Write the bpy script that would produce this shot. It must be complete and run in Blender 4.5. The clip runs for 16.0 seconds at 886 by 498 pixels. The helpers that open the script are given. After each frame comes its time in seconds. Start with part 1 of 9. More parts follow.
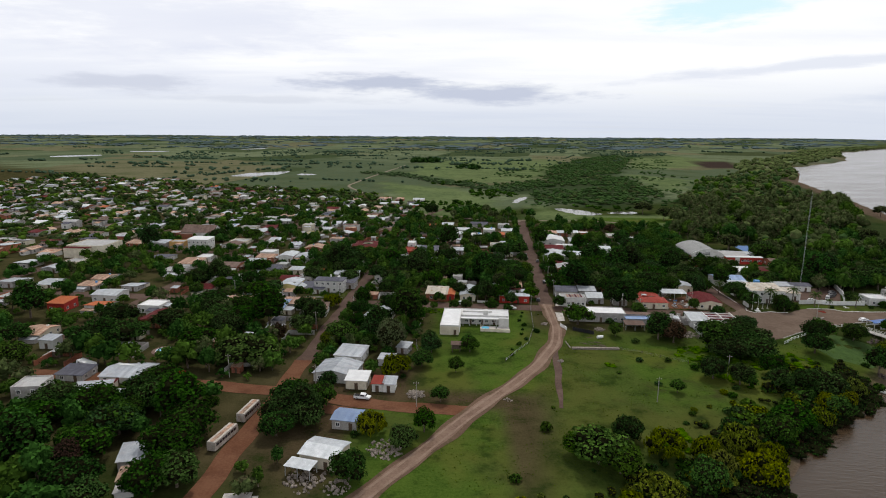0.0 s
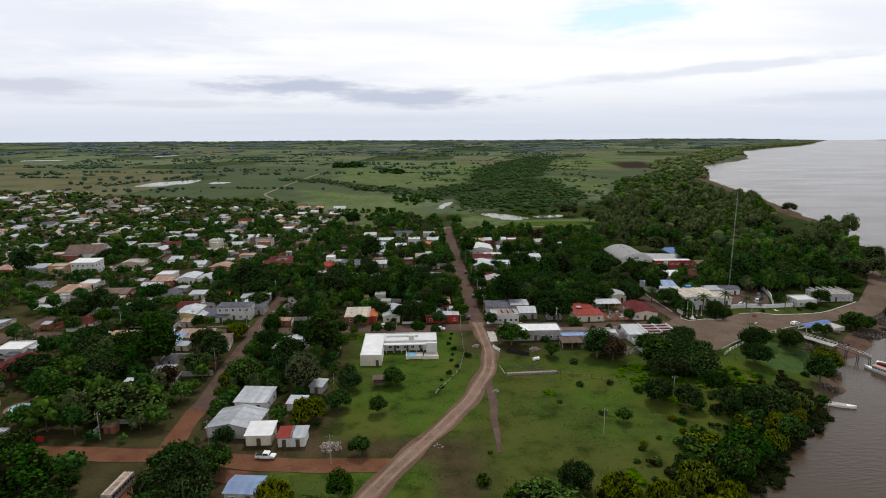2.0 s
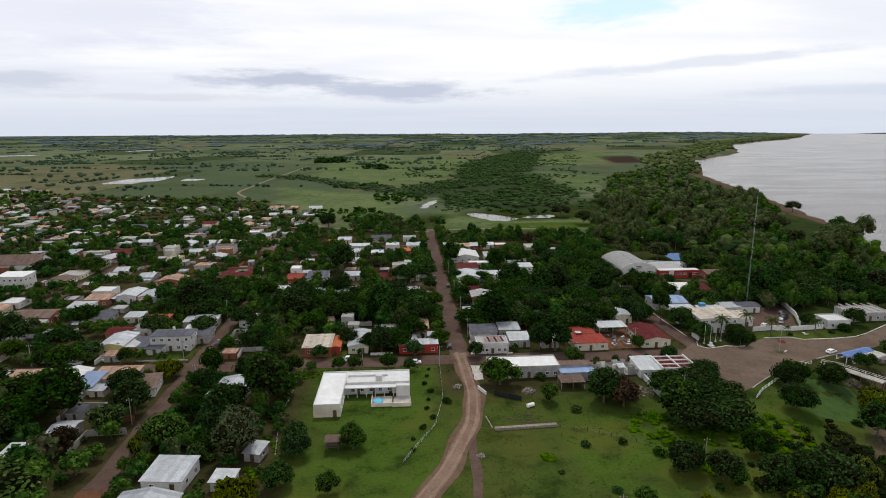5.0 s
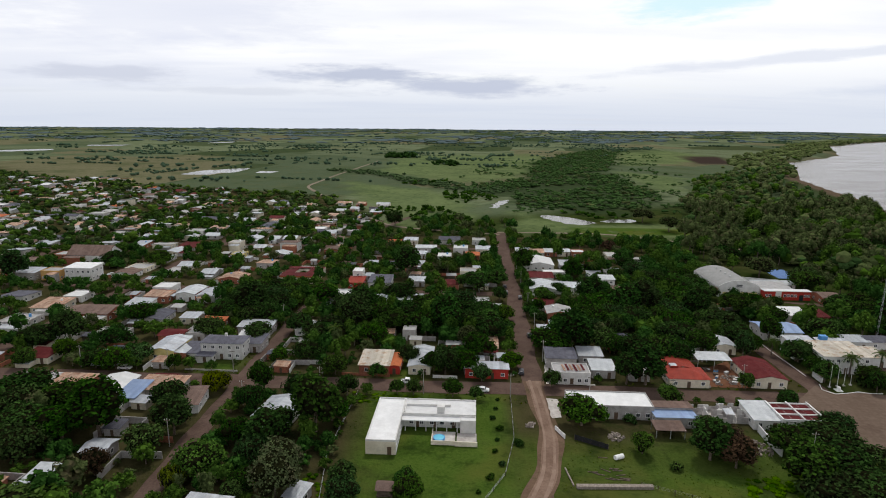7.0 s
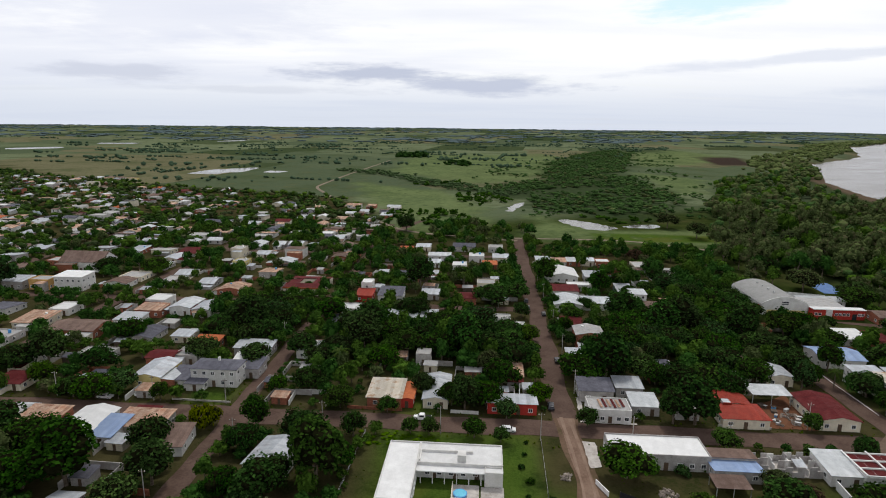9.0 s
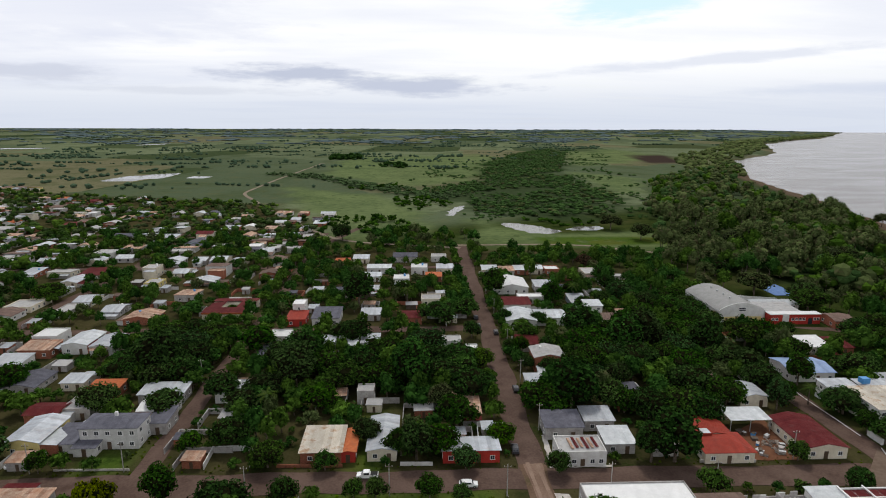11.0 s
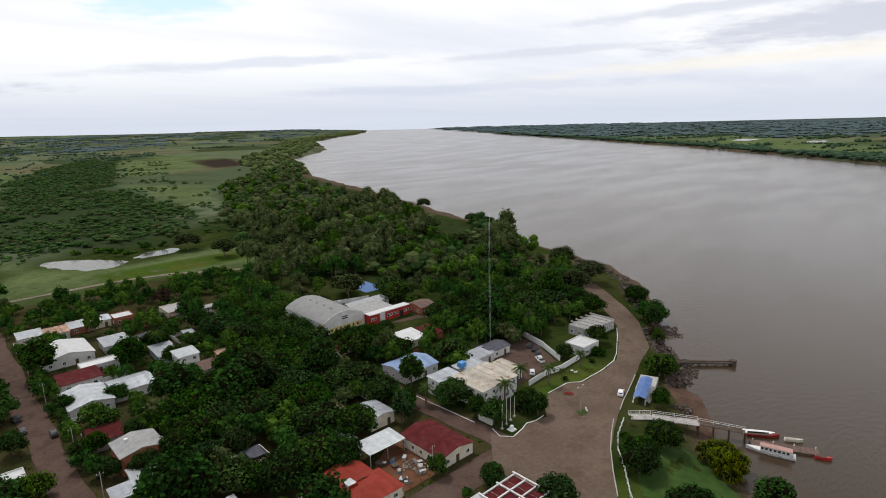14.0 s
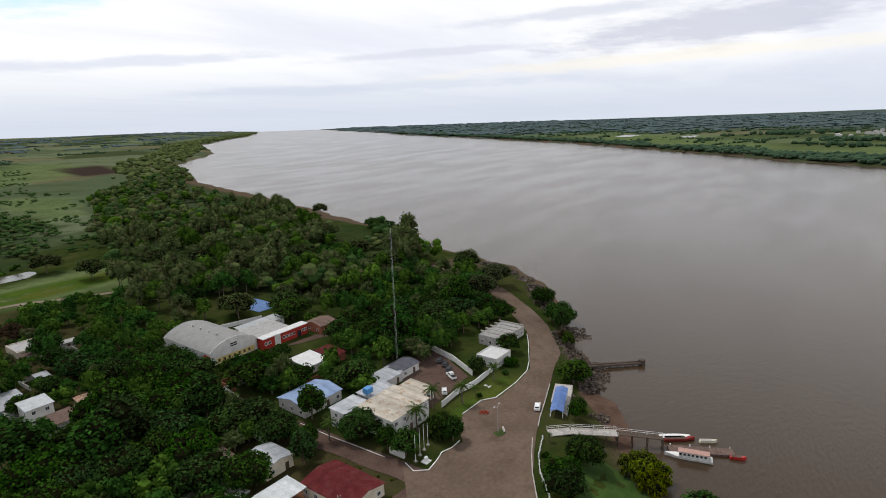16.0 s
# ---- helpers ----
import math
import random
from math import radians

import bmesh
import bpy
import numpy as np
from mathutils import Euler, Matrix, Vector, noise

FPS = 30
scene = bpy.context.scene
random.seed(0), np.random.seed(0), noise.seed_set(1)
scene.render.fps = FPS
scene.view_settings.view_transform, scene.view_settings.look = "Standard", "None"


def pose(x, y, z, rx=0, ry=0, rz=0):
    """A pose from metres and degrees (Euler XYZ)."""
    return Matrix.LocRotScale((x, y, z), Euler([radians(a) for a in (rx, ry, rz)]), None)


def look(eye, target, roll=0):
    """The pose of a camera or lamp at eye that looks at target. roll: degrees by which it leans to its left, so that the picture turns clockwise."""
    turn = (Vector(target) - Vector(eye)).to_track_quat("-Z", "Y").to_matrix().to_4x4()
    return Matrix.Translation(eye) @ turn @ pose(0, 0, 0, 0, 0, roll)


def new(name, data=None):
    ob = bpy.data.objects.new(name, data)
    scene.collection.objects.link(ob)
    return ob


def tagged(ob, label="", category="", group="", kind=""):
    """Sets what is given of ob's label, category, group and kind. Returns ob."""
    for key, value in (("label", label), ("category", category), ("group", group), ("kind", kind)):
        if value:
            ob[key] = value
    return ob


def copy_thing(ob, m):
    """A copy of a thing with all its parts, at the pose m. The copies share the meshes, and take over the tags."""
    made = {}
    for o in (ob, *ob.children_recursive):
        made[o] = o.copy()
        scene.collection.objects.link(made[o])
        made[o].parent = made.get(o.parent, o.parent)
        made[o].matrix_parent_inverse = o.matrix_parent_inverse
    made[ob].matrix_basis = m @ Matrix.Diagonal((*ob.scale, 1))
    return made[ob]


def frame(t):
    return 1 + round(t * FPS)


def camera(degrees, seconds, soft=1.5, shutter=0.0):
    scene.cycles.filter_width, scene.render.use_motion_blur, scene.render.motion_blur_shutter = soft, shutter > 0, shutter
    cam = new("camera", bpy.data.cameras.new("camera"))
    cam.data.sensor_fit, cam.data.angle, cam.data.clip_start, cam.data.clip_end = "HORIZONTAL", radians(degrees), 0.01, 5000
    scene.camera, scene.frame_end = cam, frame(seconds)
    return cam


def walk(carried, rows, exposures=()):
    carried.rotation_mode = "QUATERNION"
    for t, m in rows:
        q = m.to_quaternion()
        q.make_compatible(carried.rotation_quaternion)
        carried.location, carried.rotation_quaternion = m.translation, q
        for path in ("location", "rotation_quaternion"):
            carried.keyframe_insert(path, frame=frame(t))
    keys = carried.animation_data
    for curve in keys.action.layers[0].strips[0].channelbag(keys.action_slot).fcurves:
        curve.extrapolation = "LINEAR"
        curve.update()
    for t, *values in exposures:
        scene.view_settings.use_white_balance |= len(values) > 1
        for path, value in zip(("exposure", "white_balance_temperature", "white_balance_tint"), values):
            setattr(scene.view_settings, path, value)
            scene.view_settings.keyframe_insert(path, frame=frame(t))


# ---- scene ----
cam = camera(74.6, 16.0, soft=1.0)
PATH = [
    (0, (2.247, 0.491, 80.477), (2.248, 2.45, 80.072), 0.30),
    (0.5, (3.285, 6.6, 80.472), (3.317, 8.559, 80.071), 0.20),
    (1, (3.785, 12.945, 80.583), (3.901, 14.901, 80.185), 0.00),
    (1.5, (4.95, 18.975, 80.775), (5.116, 20.929, 80.38), -0.10),
    (2, (6.037, 25.115, 81.049), (6.285, 27.06, 80.655), -0.30),
    (2.5, (7.548, 30.944, 81.393), (7.827, 32.885, 81.0), -0.40),
    (3, (9.148, 37.243, 81.44), (9.441, 39.182, 81.047), -0.40),
    (5.5, (16.986, 71.119, 81.658), (17.268, 73.054, 81.237), -0.30),
    (6, (17.684, 77.589, 81.618), (17.854, 79.536, 81.194), -0.10),
    (6.5, (17.263, 83.465, 81.549), (17.382, 85.415, 81.123), 0.20),
    (7, (16.397, 89.097, 81.611), (16.456, 91.05, 81.182), 0.40),
    (7.5, (15.077, 94.143, 81.736), (15.113, 96.096, 81.305), 0.50),
    (8, (14.406, 99.539, 81.839), (14.43, 101.492, 81.407), 0.60),
    (10.5, (13.599, 132.161, 81.944), (13.647, 134.113, 81.511), 0.40),
    (11, (13.3, 137.336, 82.353), (13.539, 139.275, 81.923), 0.17),
    (11.5, (13.412, 142.567, 83.04), (13.872, 144.466, 82.613), -0.16),
    (12, (14.372, 148.441, 83.636), (15.045, 150.275, 83.208), -0.39),
    (12.5, (16.632, 154.662, 83.685), (17.513, 156.405, 83.253), -0.51),
    (13, (19.116, 159.253, 84.331), (20.191, 160.882, 83.895), -0.84),
    (13.5, (22.167, 163.946, 84.823), (23.419, 165.443, 84.383), -1.07),
    (14, (25.416, 168.576, 84.951), (26.858, 169.89, 84.511), -1.40),
    (14.5, (28.514, 171.577, 85.13), (30.054, 172.774, 84.687), -1.60),
    (15, (31.152, 173.873, 85.315), (32.747, 174.994, 84.869), -1.70),
    (15.5, (34.379, 176.181, 85.354), (36.008, 177.25, 84.906), -1.80),
    (16, (38.17, 178.349, 85.356), (39.814, 179.395, 84.906), -2.00),
]
walk(cam, [(t, look(eye, goal, roll)) for t, eye, goal, roll in PATH])

# world, sun and sky
PI = math.pi
world = bpy.data.worlds.new("sky")
scene.world = world
world.use_nodes = True


def nodes_of(tree):
    """Short makers for nodes and links of one node tree."""
    def n(kind, **values):
        node = tree.nodes.new(kind)
        for key, value in values.items():
            if key in node.inputs:
                node.inputs[key].default_value = value
        return node

    def math_(op, a, b=None, clamp=False):
        node = tree.nodes.new("ShaderNodeMath")
        node.operation, node.use_clamp = op, clamp
        for i, value in enumerate((a, b)):
            if value is None:
                continue
            if isinstance(value, (int, float)):
                node.inputs[i].default_value = value
            else:
                tree.links.new(value, node.inputs[i])
        return node.outputs[0]

    def mix(f, a, b, blend="MIX"):
        node = tree.nodes.new("ShaderNodeMix")
        node.data_type, node.blend_type = "RGBA", blend
        for i, value in ((0, f), (6, a), (7, b)):
            if isinstance(value, (int, float)):
                node.inputs[i].default_value = value
            elif isinstance(value, tuple):
                node.inputs[i].default_value = (*value, 1)
            else:
                tree.links.new(value, node.inputs[i])
        return node.outputs[2]

    def ramp(f, stops):
        node = tree.nodes.new("ShaderNodeMapRange")
        node.interpolation_type = "SMOOTHSTEP"
        node.inputs[1].default_value, node.inputs[2].default_value = stops
        tree.links.new(f, node.inputs[0])
        return node.outputs[0]

    def noise_(vec, scale, detail=4, rough=0.55):
        node = tree.nodes.new("ShaderNodeTexNoise")
        node.inputs["Scale"].default_value, node.inputs["Detail"].default_value = scale, detail
        node.inputs["Roughness"].default_value = rough
        if vec is not None:
            tree.links.new(vec, node.inputs["Vector"])
        return node.outputs["Fac"]

    def stretch(vec, sx, sy, sz, off=(0, 0, 0), rz=0):
        node = tree.nodes.new("ShaderNodeMapping")
        node.inputs["Scale"].default_value = (sx, sy, sz)
        node.inputs["Location"].default_value = off
        node.inputs["Rotation"].default_value = (0, 0, rz)
        tree.links.new(vec, node.inputs["Vector"])
        return node.outputs[0]

    return n, math_, mix, ramp, noise_, stretch, tree.links.new


def build_sky():
    tree = world.node_tree
    tree.nodes.clear()
    n, m, mix, ramp, noi, stretch, link = nodes_of(tree)
    way = n("ShaderNodeTexCoord").outputs["Generated"]
    sky = tree.nodes.new("ShaderNodeTexSky")
    sky.sky_type, sky.sun_disc = "NISHITA", False
    sky.sun_elevation, sky.sun_rotation = radians(48), radians(20)
    sep = n("ShaderNodeSeparateXYZ")
    link(way, sep.inputs[0])
    x, y, z = sep.outputs
    # high cloud deck projected on a flat ceiling, drawn out in streaks towards the horizon
    up = m("ADD", m("ABSOLUTE", z), 0.06)
    com = n("ShaderNodeCombineXYZ")
    link(m("DIVIDE", x, up), com.inputs[0])
    link(m("DIVIDE", y, up), com.inputs[1])
    deck = com.outputs[0]
    big = noi(stretch(deck, 0.16, 0.34, 1, (3.1, 1.3, 0)), 1.0, 5, 0.5)
    fine = noi(stretch(deck, 0.5, 1.1, 1, (0, 7, 0)), 1.0, 6, 0.6)
    cloud = m("ADD", m("MULTIPLY", big, 0.75), m("MULTIPLY", fine, 0.25))
    bright = mix(ramp(cloud, (0.36, 0.56)), (0.88, 0.91, 1.00), (1.06, 1.07, 1.09))
    # thin places where blue comes through
    thin = ramp(noi(stretch(deck, 0.10, 0.22, 1, (9.4, 2.0, 0)), 1.0, 3), (0.60, 0.74))
    blue = mix(1.0, (0, 0, 0), sky.outputs[0])
    tint = n("ShaderNodeVectorMath")
    tint.operation = "SCALE"
    link(blue, tint.inputs[0])
    tint.inputs["Scale"].default_value = 0.11
    col = mix(m("MULTIPLY", thin, 0.45), bright, tint.outputs[0])
    # paler, greyer air near the horizon
    low = m("SUBTRACT", 1.0, ramp(z, (0.0, 0.10)))
    col = mix(m("MULTIPLY", low, 0.85), col, (0.68, 0.74, 0.86))
    # one long low grey cloud bank ahead, one thinner bank above the river
    wob = m("MULTIPLY", m("SUBTRACT", noi(stretch(way, 11, 11, 60), 1.0, 7, 0.62), 0.5), 1.9)

    def bank(az, el, wide, high, tilt, depth, shade):
        ca, sa = math.cos(az), math.sin(az)
        ahead = m("ADD", m("MULTIPLY", x, sa), m("MULTIPLY", y, ca))
        side = m("SUBTRACT", m("MULTIPLY", x, ca), m("MULTIPLY", y, sa))
        ahead = m("MAXIMUM", ahead, 0.05)
        h = m("DIVIDE", side, ahead)
        e = m("ADD", m("SUBTRACT", m("DIVIDE", z, ahead), el), m("MULTIPLY", h, tilt))
        a2 = m("POWER", m("ABSOLUTE", m("DIVIDE", h, wide)), 2.0)
        b2 = m("POWER", m("ABSOLUTE", m("DIVIDE", e, high)), 2.0)
        r = m("ADD", m("SQRT", m("ADD", a2, b2)), wob)
        f = m("SUBTRACT", 1.0, ramp(r, (0.30, 1.08)))
        nonlocal col
        col = mix(m("MULTIPLY", f, depth), col, shade)

    bank(radians(-7), 0.074, 0.14, 0.020, 0.02, 0.9, (0.54, 0.59, 0.73))
    bank(radians(4), 0.057, 0.19, 0.020, 0.02, 0.9, (0.56, 0.61, 0.75))
    bank(radians(-27), 0.064, 0.13, 0.015, 0.0, 0.7, (0.62, 0.66, 0.78))
    bank(radians(-16), 0.045, 0.20, 0.008, 0.0, 0.5, (0.66, 0.70, 0.80))
    bank(radians(30), 0.090, 0.34, 0.011, -0.06, 0.6, (0.70, 0.75, 0.88))
    bank(radians(52), 0.048, 0.42, 0.012, -0.01, 0.5, (0.68, 0.74, 0.87))
    bank(radians(83), 0.118, 0.34, 0.034, -0.08, 0.75, (0.62, 0.65, 0.77))
    bank(radians(70), 0.150, 0.20, 0.012, -0.05, 0.6, (0.66, 0.70, 0.82))
    bank(radians(58), 0.100, 0.26, 0.009, -0.04, 0.55, (0.72, 0.75, 0.86))
    bank(radians(78), 0.076, 0.42, 0.013, -0.03, 0.6, (1.06, 1.00, 0.88))
    bank(radians(24), 0.178, 0.14, 0.030, -0.05, 0.8, (0.68, 0.95, 1.03))
    bank(radians(-24), 0.155, 0.32, 0.06, 0.0, 0.5, (0.74, 0.78, 0.93))
    # unseen overhead sky dimmed to cut light on the ground, lighter round the horizon
    over = ramp(z, (0.25, 0.85))
    col = mix(m("MULTIPLY", over, 0.75), col, (0.34, 0.36, 0.42))
    bg = n("ShaderNodeBackground")
    link(col, bg.inputs[0])
    bg.inputs[1].default_value = 0.96
    link(bg.outputs[0], n("ShaderNodeOutputWorld").inputs[0])


build_sky()
sun = new("sun", bpy.data.lights.new("sun", "SUN"))
sun.data.energy, sun.data.angle, sun.data.color = 1.95, radians(8), (1.0, 0.96, 0.88)
sun.matrix_world = look((0, 0, 100), (-12, -60, 0))

# ---- materials ----


def mat(name, c1, c2, scale=1.0, fine=9.0, rough=0.8, bump=0.15, metal=0.0, vary=0.12, stain=None, island=0.0, ribs=0.0, spec=0.15):
    """Two-scale mottled surface; vary: from object to object; island: from piece to piece; ribs: corrugation per metre."""
    ma = bpy.data.materials.new(name)
    ma.use_nodes = True
    tree = ma.node_tree
    n, m, mix, ramp, noi, stretch, link = nodes_of(tree)
    b = tree.nodes["Principled BSDF"]
    ob = n("ShaderNodeTexCoord").outputs["Object"]
    a = noi(ob, scale, 4)
    f = noi(ob, scale * fine, 3)
    col = mix(ramp(m("ADD", m("MULTIPLY", a, 0.6), m("MULTIPLY", f, 0.4)), (0.32, 0.68)), c1, c2)
    if stain:
        col = mix(m("MULTIPLY", ramp(noi(ob, scale * 0.6 + 0.11, 6, 0.7), (0.5, 0.66)), stain[1]), col, stain[0])
    value = None
    if vary:
        rnd = n("ShaderNodeObjectInfo").outputs["Random"]
        value = m("ADD", 1 - vary, m("MULTIPLY", rnd, 2 * vary))
    if ribs:
        # sheets side by side, each a little different
        sp = n("ShaderNodeSeparateXYZ")
        link(ob, sp.inputs[0])
        white = n("ShaderNodeTexWhiteNoise")
        white.noise_dimensions = "1D"
        link(m("FLOOR", m("MULTIPLY", sp.outputs[0], 0.95)), white.inputs["W"])
        v3 = m("ADD", 1 - island, m("MULTIPLY", white.outputs["Value"], 2 * island))
        value = m("MULTIPLY", value, v3) if value is not None else v3
    elif island:
        isl = n("ShaderNodeNewGeometry").outputs["Random Per Island"]
        v2 = m("ADD", 1 - island, m("MULTIPLY", isl, 2 * island))
        value = m("MULTIPLY", value, v2) if value is not None else v2
    if value is not None:
        hsv = n("ShaderNodeHueSaturation")
        link(value, hsv.inputs["Value"])
        link(col, hsv.inputs["Color"])
        col = hsv.outputs[0]
    link(col, b.inputs["Base Color"])
    link(m("ADD", rough - 0.08, m("MULTIPLY", f, 0.16)), b.inputs["Roughness"])
    b.inputs["Metallic"].default_value = metal
    b.inputs["Specular IOR Level"].default_value = spec
    if bump:
        height = f
        if ribs:
            wave = n("ShaderNodeTexWave")
            wave.inputs["Scale"].default_value = ribs
            link(ob, wave.inputs["Vector"])
            height = m("ADD", f, m("MULTIPLY", wave.outputs["Fac"], 1.5))
        bp = n("ShaderNodeBump", Strength=min(1.0, bump * 2), Distance=0.06)
        link(height, bp.inputs["Height"])
        link(bp.outputs[0], b.inputs["Normal"])
    return ma


def leaf_mat(name, dark, light, vary=0.3, dry=None, depth=1.35):
    """Foliage: every leaf clump its own tone, every plant a little lighter, darker or yellower."""
    ma = bpy.data.materials.new(name)
    ma.use_nodes = True
    tree = ma.node_tree
    n, m, mix, ramp, noi, stretch, link = nodes_of(tree)
    b = tree.nodes["Principled BSDF"]
    isl = n("ShaderNodeNewGeometry").outputs["Random Per Island"]
    ob = n("ShaderNodeTexCoord").outputs["Object"]
    patch = noi(ob, 0.45, 3)
    stand = ramp(noi(ob, 0.085, 2), (0.3, 0.7))
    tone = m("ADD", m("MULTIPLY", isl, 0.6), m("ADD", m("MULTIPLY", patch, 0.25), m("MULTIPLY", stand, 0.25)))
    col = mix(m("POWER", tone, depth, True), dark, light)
    if dry:
        col = mix(m("MULTIPLY", ramp(noi(ob, 0.3, 2), (0.52, 0.7)), 0.6), col, dry)
    rnd = n("ShaderNodeObjectInfo").outputs["Random"]
    hsv = n("ShaderNodeHueSaturation")
    link(m("ADD", 1 - vary, m("MULTIPLY", rnd, 2 * vary)), hsv.inputs["Value"])
    link(m("ADD", 0.485, m("MULTIPLY", m("FRACT", m("MULTIPLY", rnd, 7.31)), 0.03)), hsv.inputs["Hue"])
    link(m("ADD", 0.98, m("MULTIPLY", m("FRACT", m("MULTIPLY", rnd, 3.77)), 0.3)), hsv.inputs["Saturation"])
    link(col, hsv.inputs["Color"])
    link(hsv.outputs[0], b.inputs["Base Color"])
    b.inputs["Roughness"].default_value = 0.8
    b.inputs["Specular IOR Level"].default_value = 0.0
    return ma


LEAF = {
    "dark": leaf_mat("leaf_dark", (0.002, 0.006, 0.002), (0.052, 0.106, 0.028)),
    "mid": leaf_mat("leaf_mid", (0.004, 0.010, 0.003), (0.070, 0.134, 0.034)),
    "light": leaf_mat("leaf_light", (0.010, 0.026, 0.006), (0.086, 0.155, 0.034), 0.2),
    "yellow": leaf_mat("leaf_yellow", (0.022, 0.036, 0.006), (0.190, 0.215, 0.034), 0.2),
    "olive": leaf_mat("leaf_olive", (0.022, 0.034, 0.014), (0.104, 0.134, 0.060), 0.25, (0.108, 0.086, 0.058)),
    "brown": leaf_mat("leaf_brown", (0.016, 0.011, 0.008), (0.078, 0.048, 0.030), 0.2),
    "scrub": leaf_mat("leaf_scrub", (0.022, 0.044, 0.018), (0.062, 0.104, 0.042), 0.15, depth=1.0),
    # far slightly, horizon strongly blue-grey: distance haze mixed into the leaf colour
    "far": leaf_mat("leaf_far_hazed", (0.034, 0.056, 0.036), (0.066, 0.096, 0.060), 0.1, depth=1.0),
    "horizon": leaf_mat("leaf_horizon_hazed", (0.080, 0.106, 0.110), (0.108, 0.136, 0.138), 0.1, depth=1.0),
    "grass": leaf_mat("grass_blades", (0.030, 0.050, 0.010), (0.086, 0.112, 0.026), 0.1),
    "shrub": leaf_mat("leaf_shrub", (0.012, 0.028, 0.006), (0.084, 0.132, 0.028), 0.2),
    "palm": leaf_mat("leaf_palm", (0.018, 0.034, 0.010), (0.080, 0.115, 0.036), 0.15),
}
# near-black cores of crowns and shrubs: their inner shade put into the colour
INNER_SHADE = mat("inner_leaf_shade", (0.004, 0.005, 0.002), (0.016, 0.017, 0.007), 2.0, 5, 0.95, 0.3, spec=0.0)
BARK = mat("bark", (0.07, 0.05, 0.038), (0.19, 0.15, 0.12), 3.0, bump=0.5)
WALL = {
    "white": mat("white_plaster", (0.54, 0.53, 0.51), (0.70, 0.69, 0.67), 0.5, 12, 0.85, 0.1, stain=((0.40, 0.37, 0.33), 0.35)),
    "cream": mat("cream_plaster", (0.55, 0.49, 0.38), (0.72, 0.66, 0.54), 0.5, 12, 0.85, 0.1, stain=((0.36, 0.31, 0.25), 0.35)),
    "grey": mat("bare_render", (0.30, 0.28, 0.27), (0.47, 0.45, 0.43), 0.6, 10, 0.9, 0.2, stain=((0.2, 0.18, 0.17), 0.5)),
    "yellow": mat("yellow_plaster", (0.52, 0.42, 0.16), (0.66, 0.56, 0.24), 0.5, 12, 0.85, 0.1),
    "ochre": mat("ochre_plaster", (0.50, 0.29, 0.10), (0.62, 0.39, 0.15), 0.5, 12, 0.85, 0.1),
    "red": mat("red_paint", (0.34, 0.028, 0.022), (0.46, 0.05, 0.035), 0.5, 12, 0.75, 0.1),
    "brick": mat("brick_red", (0.26, 0.085, 0.05), (0.38, 0.15, 0.09), 2.2, 6, 0.9, 0.3, stain=((0.16, 0.08, 0.06), 0.5)),
    "blue": mat("pale_blue_plaster", (0.36, 0.42, 0.50), (0.48, 0.54, 0.62), 0.5, 12, 0.85, 0.1),
}
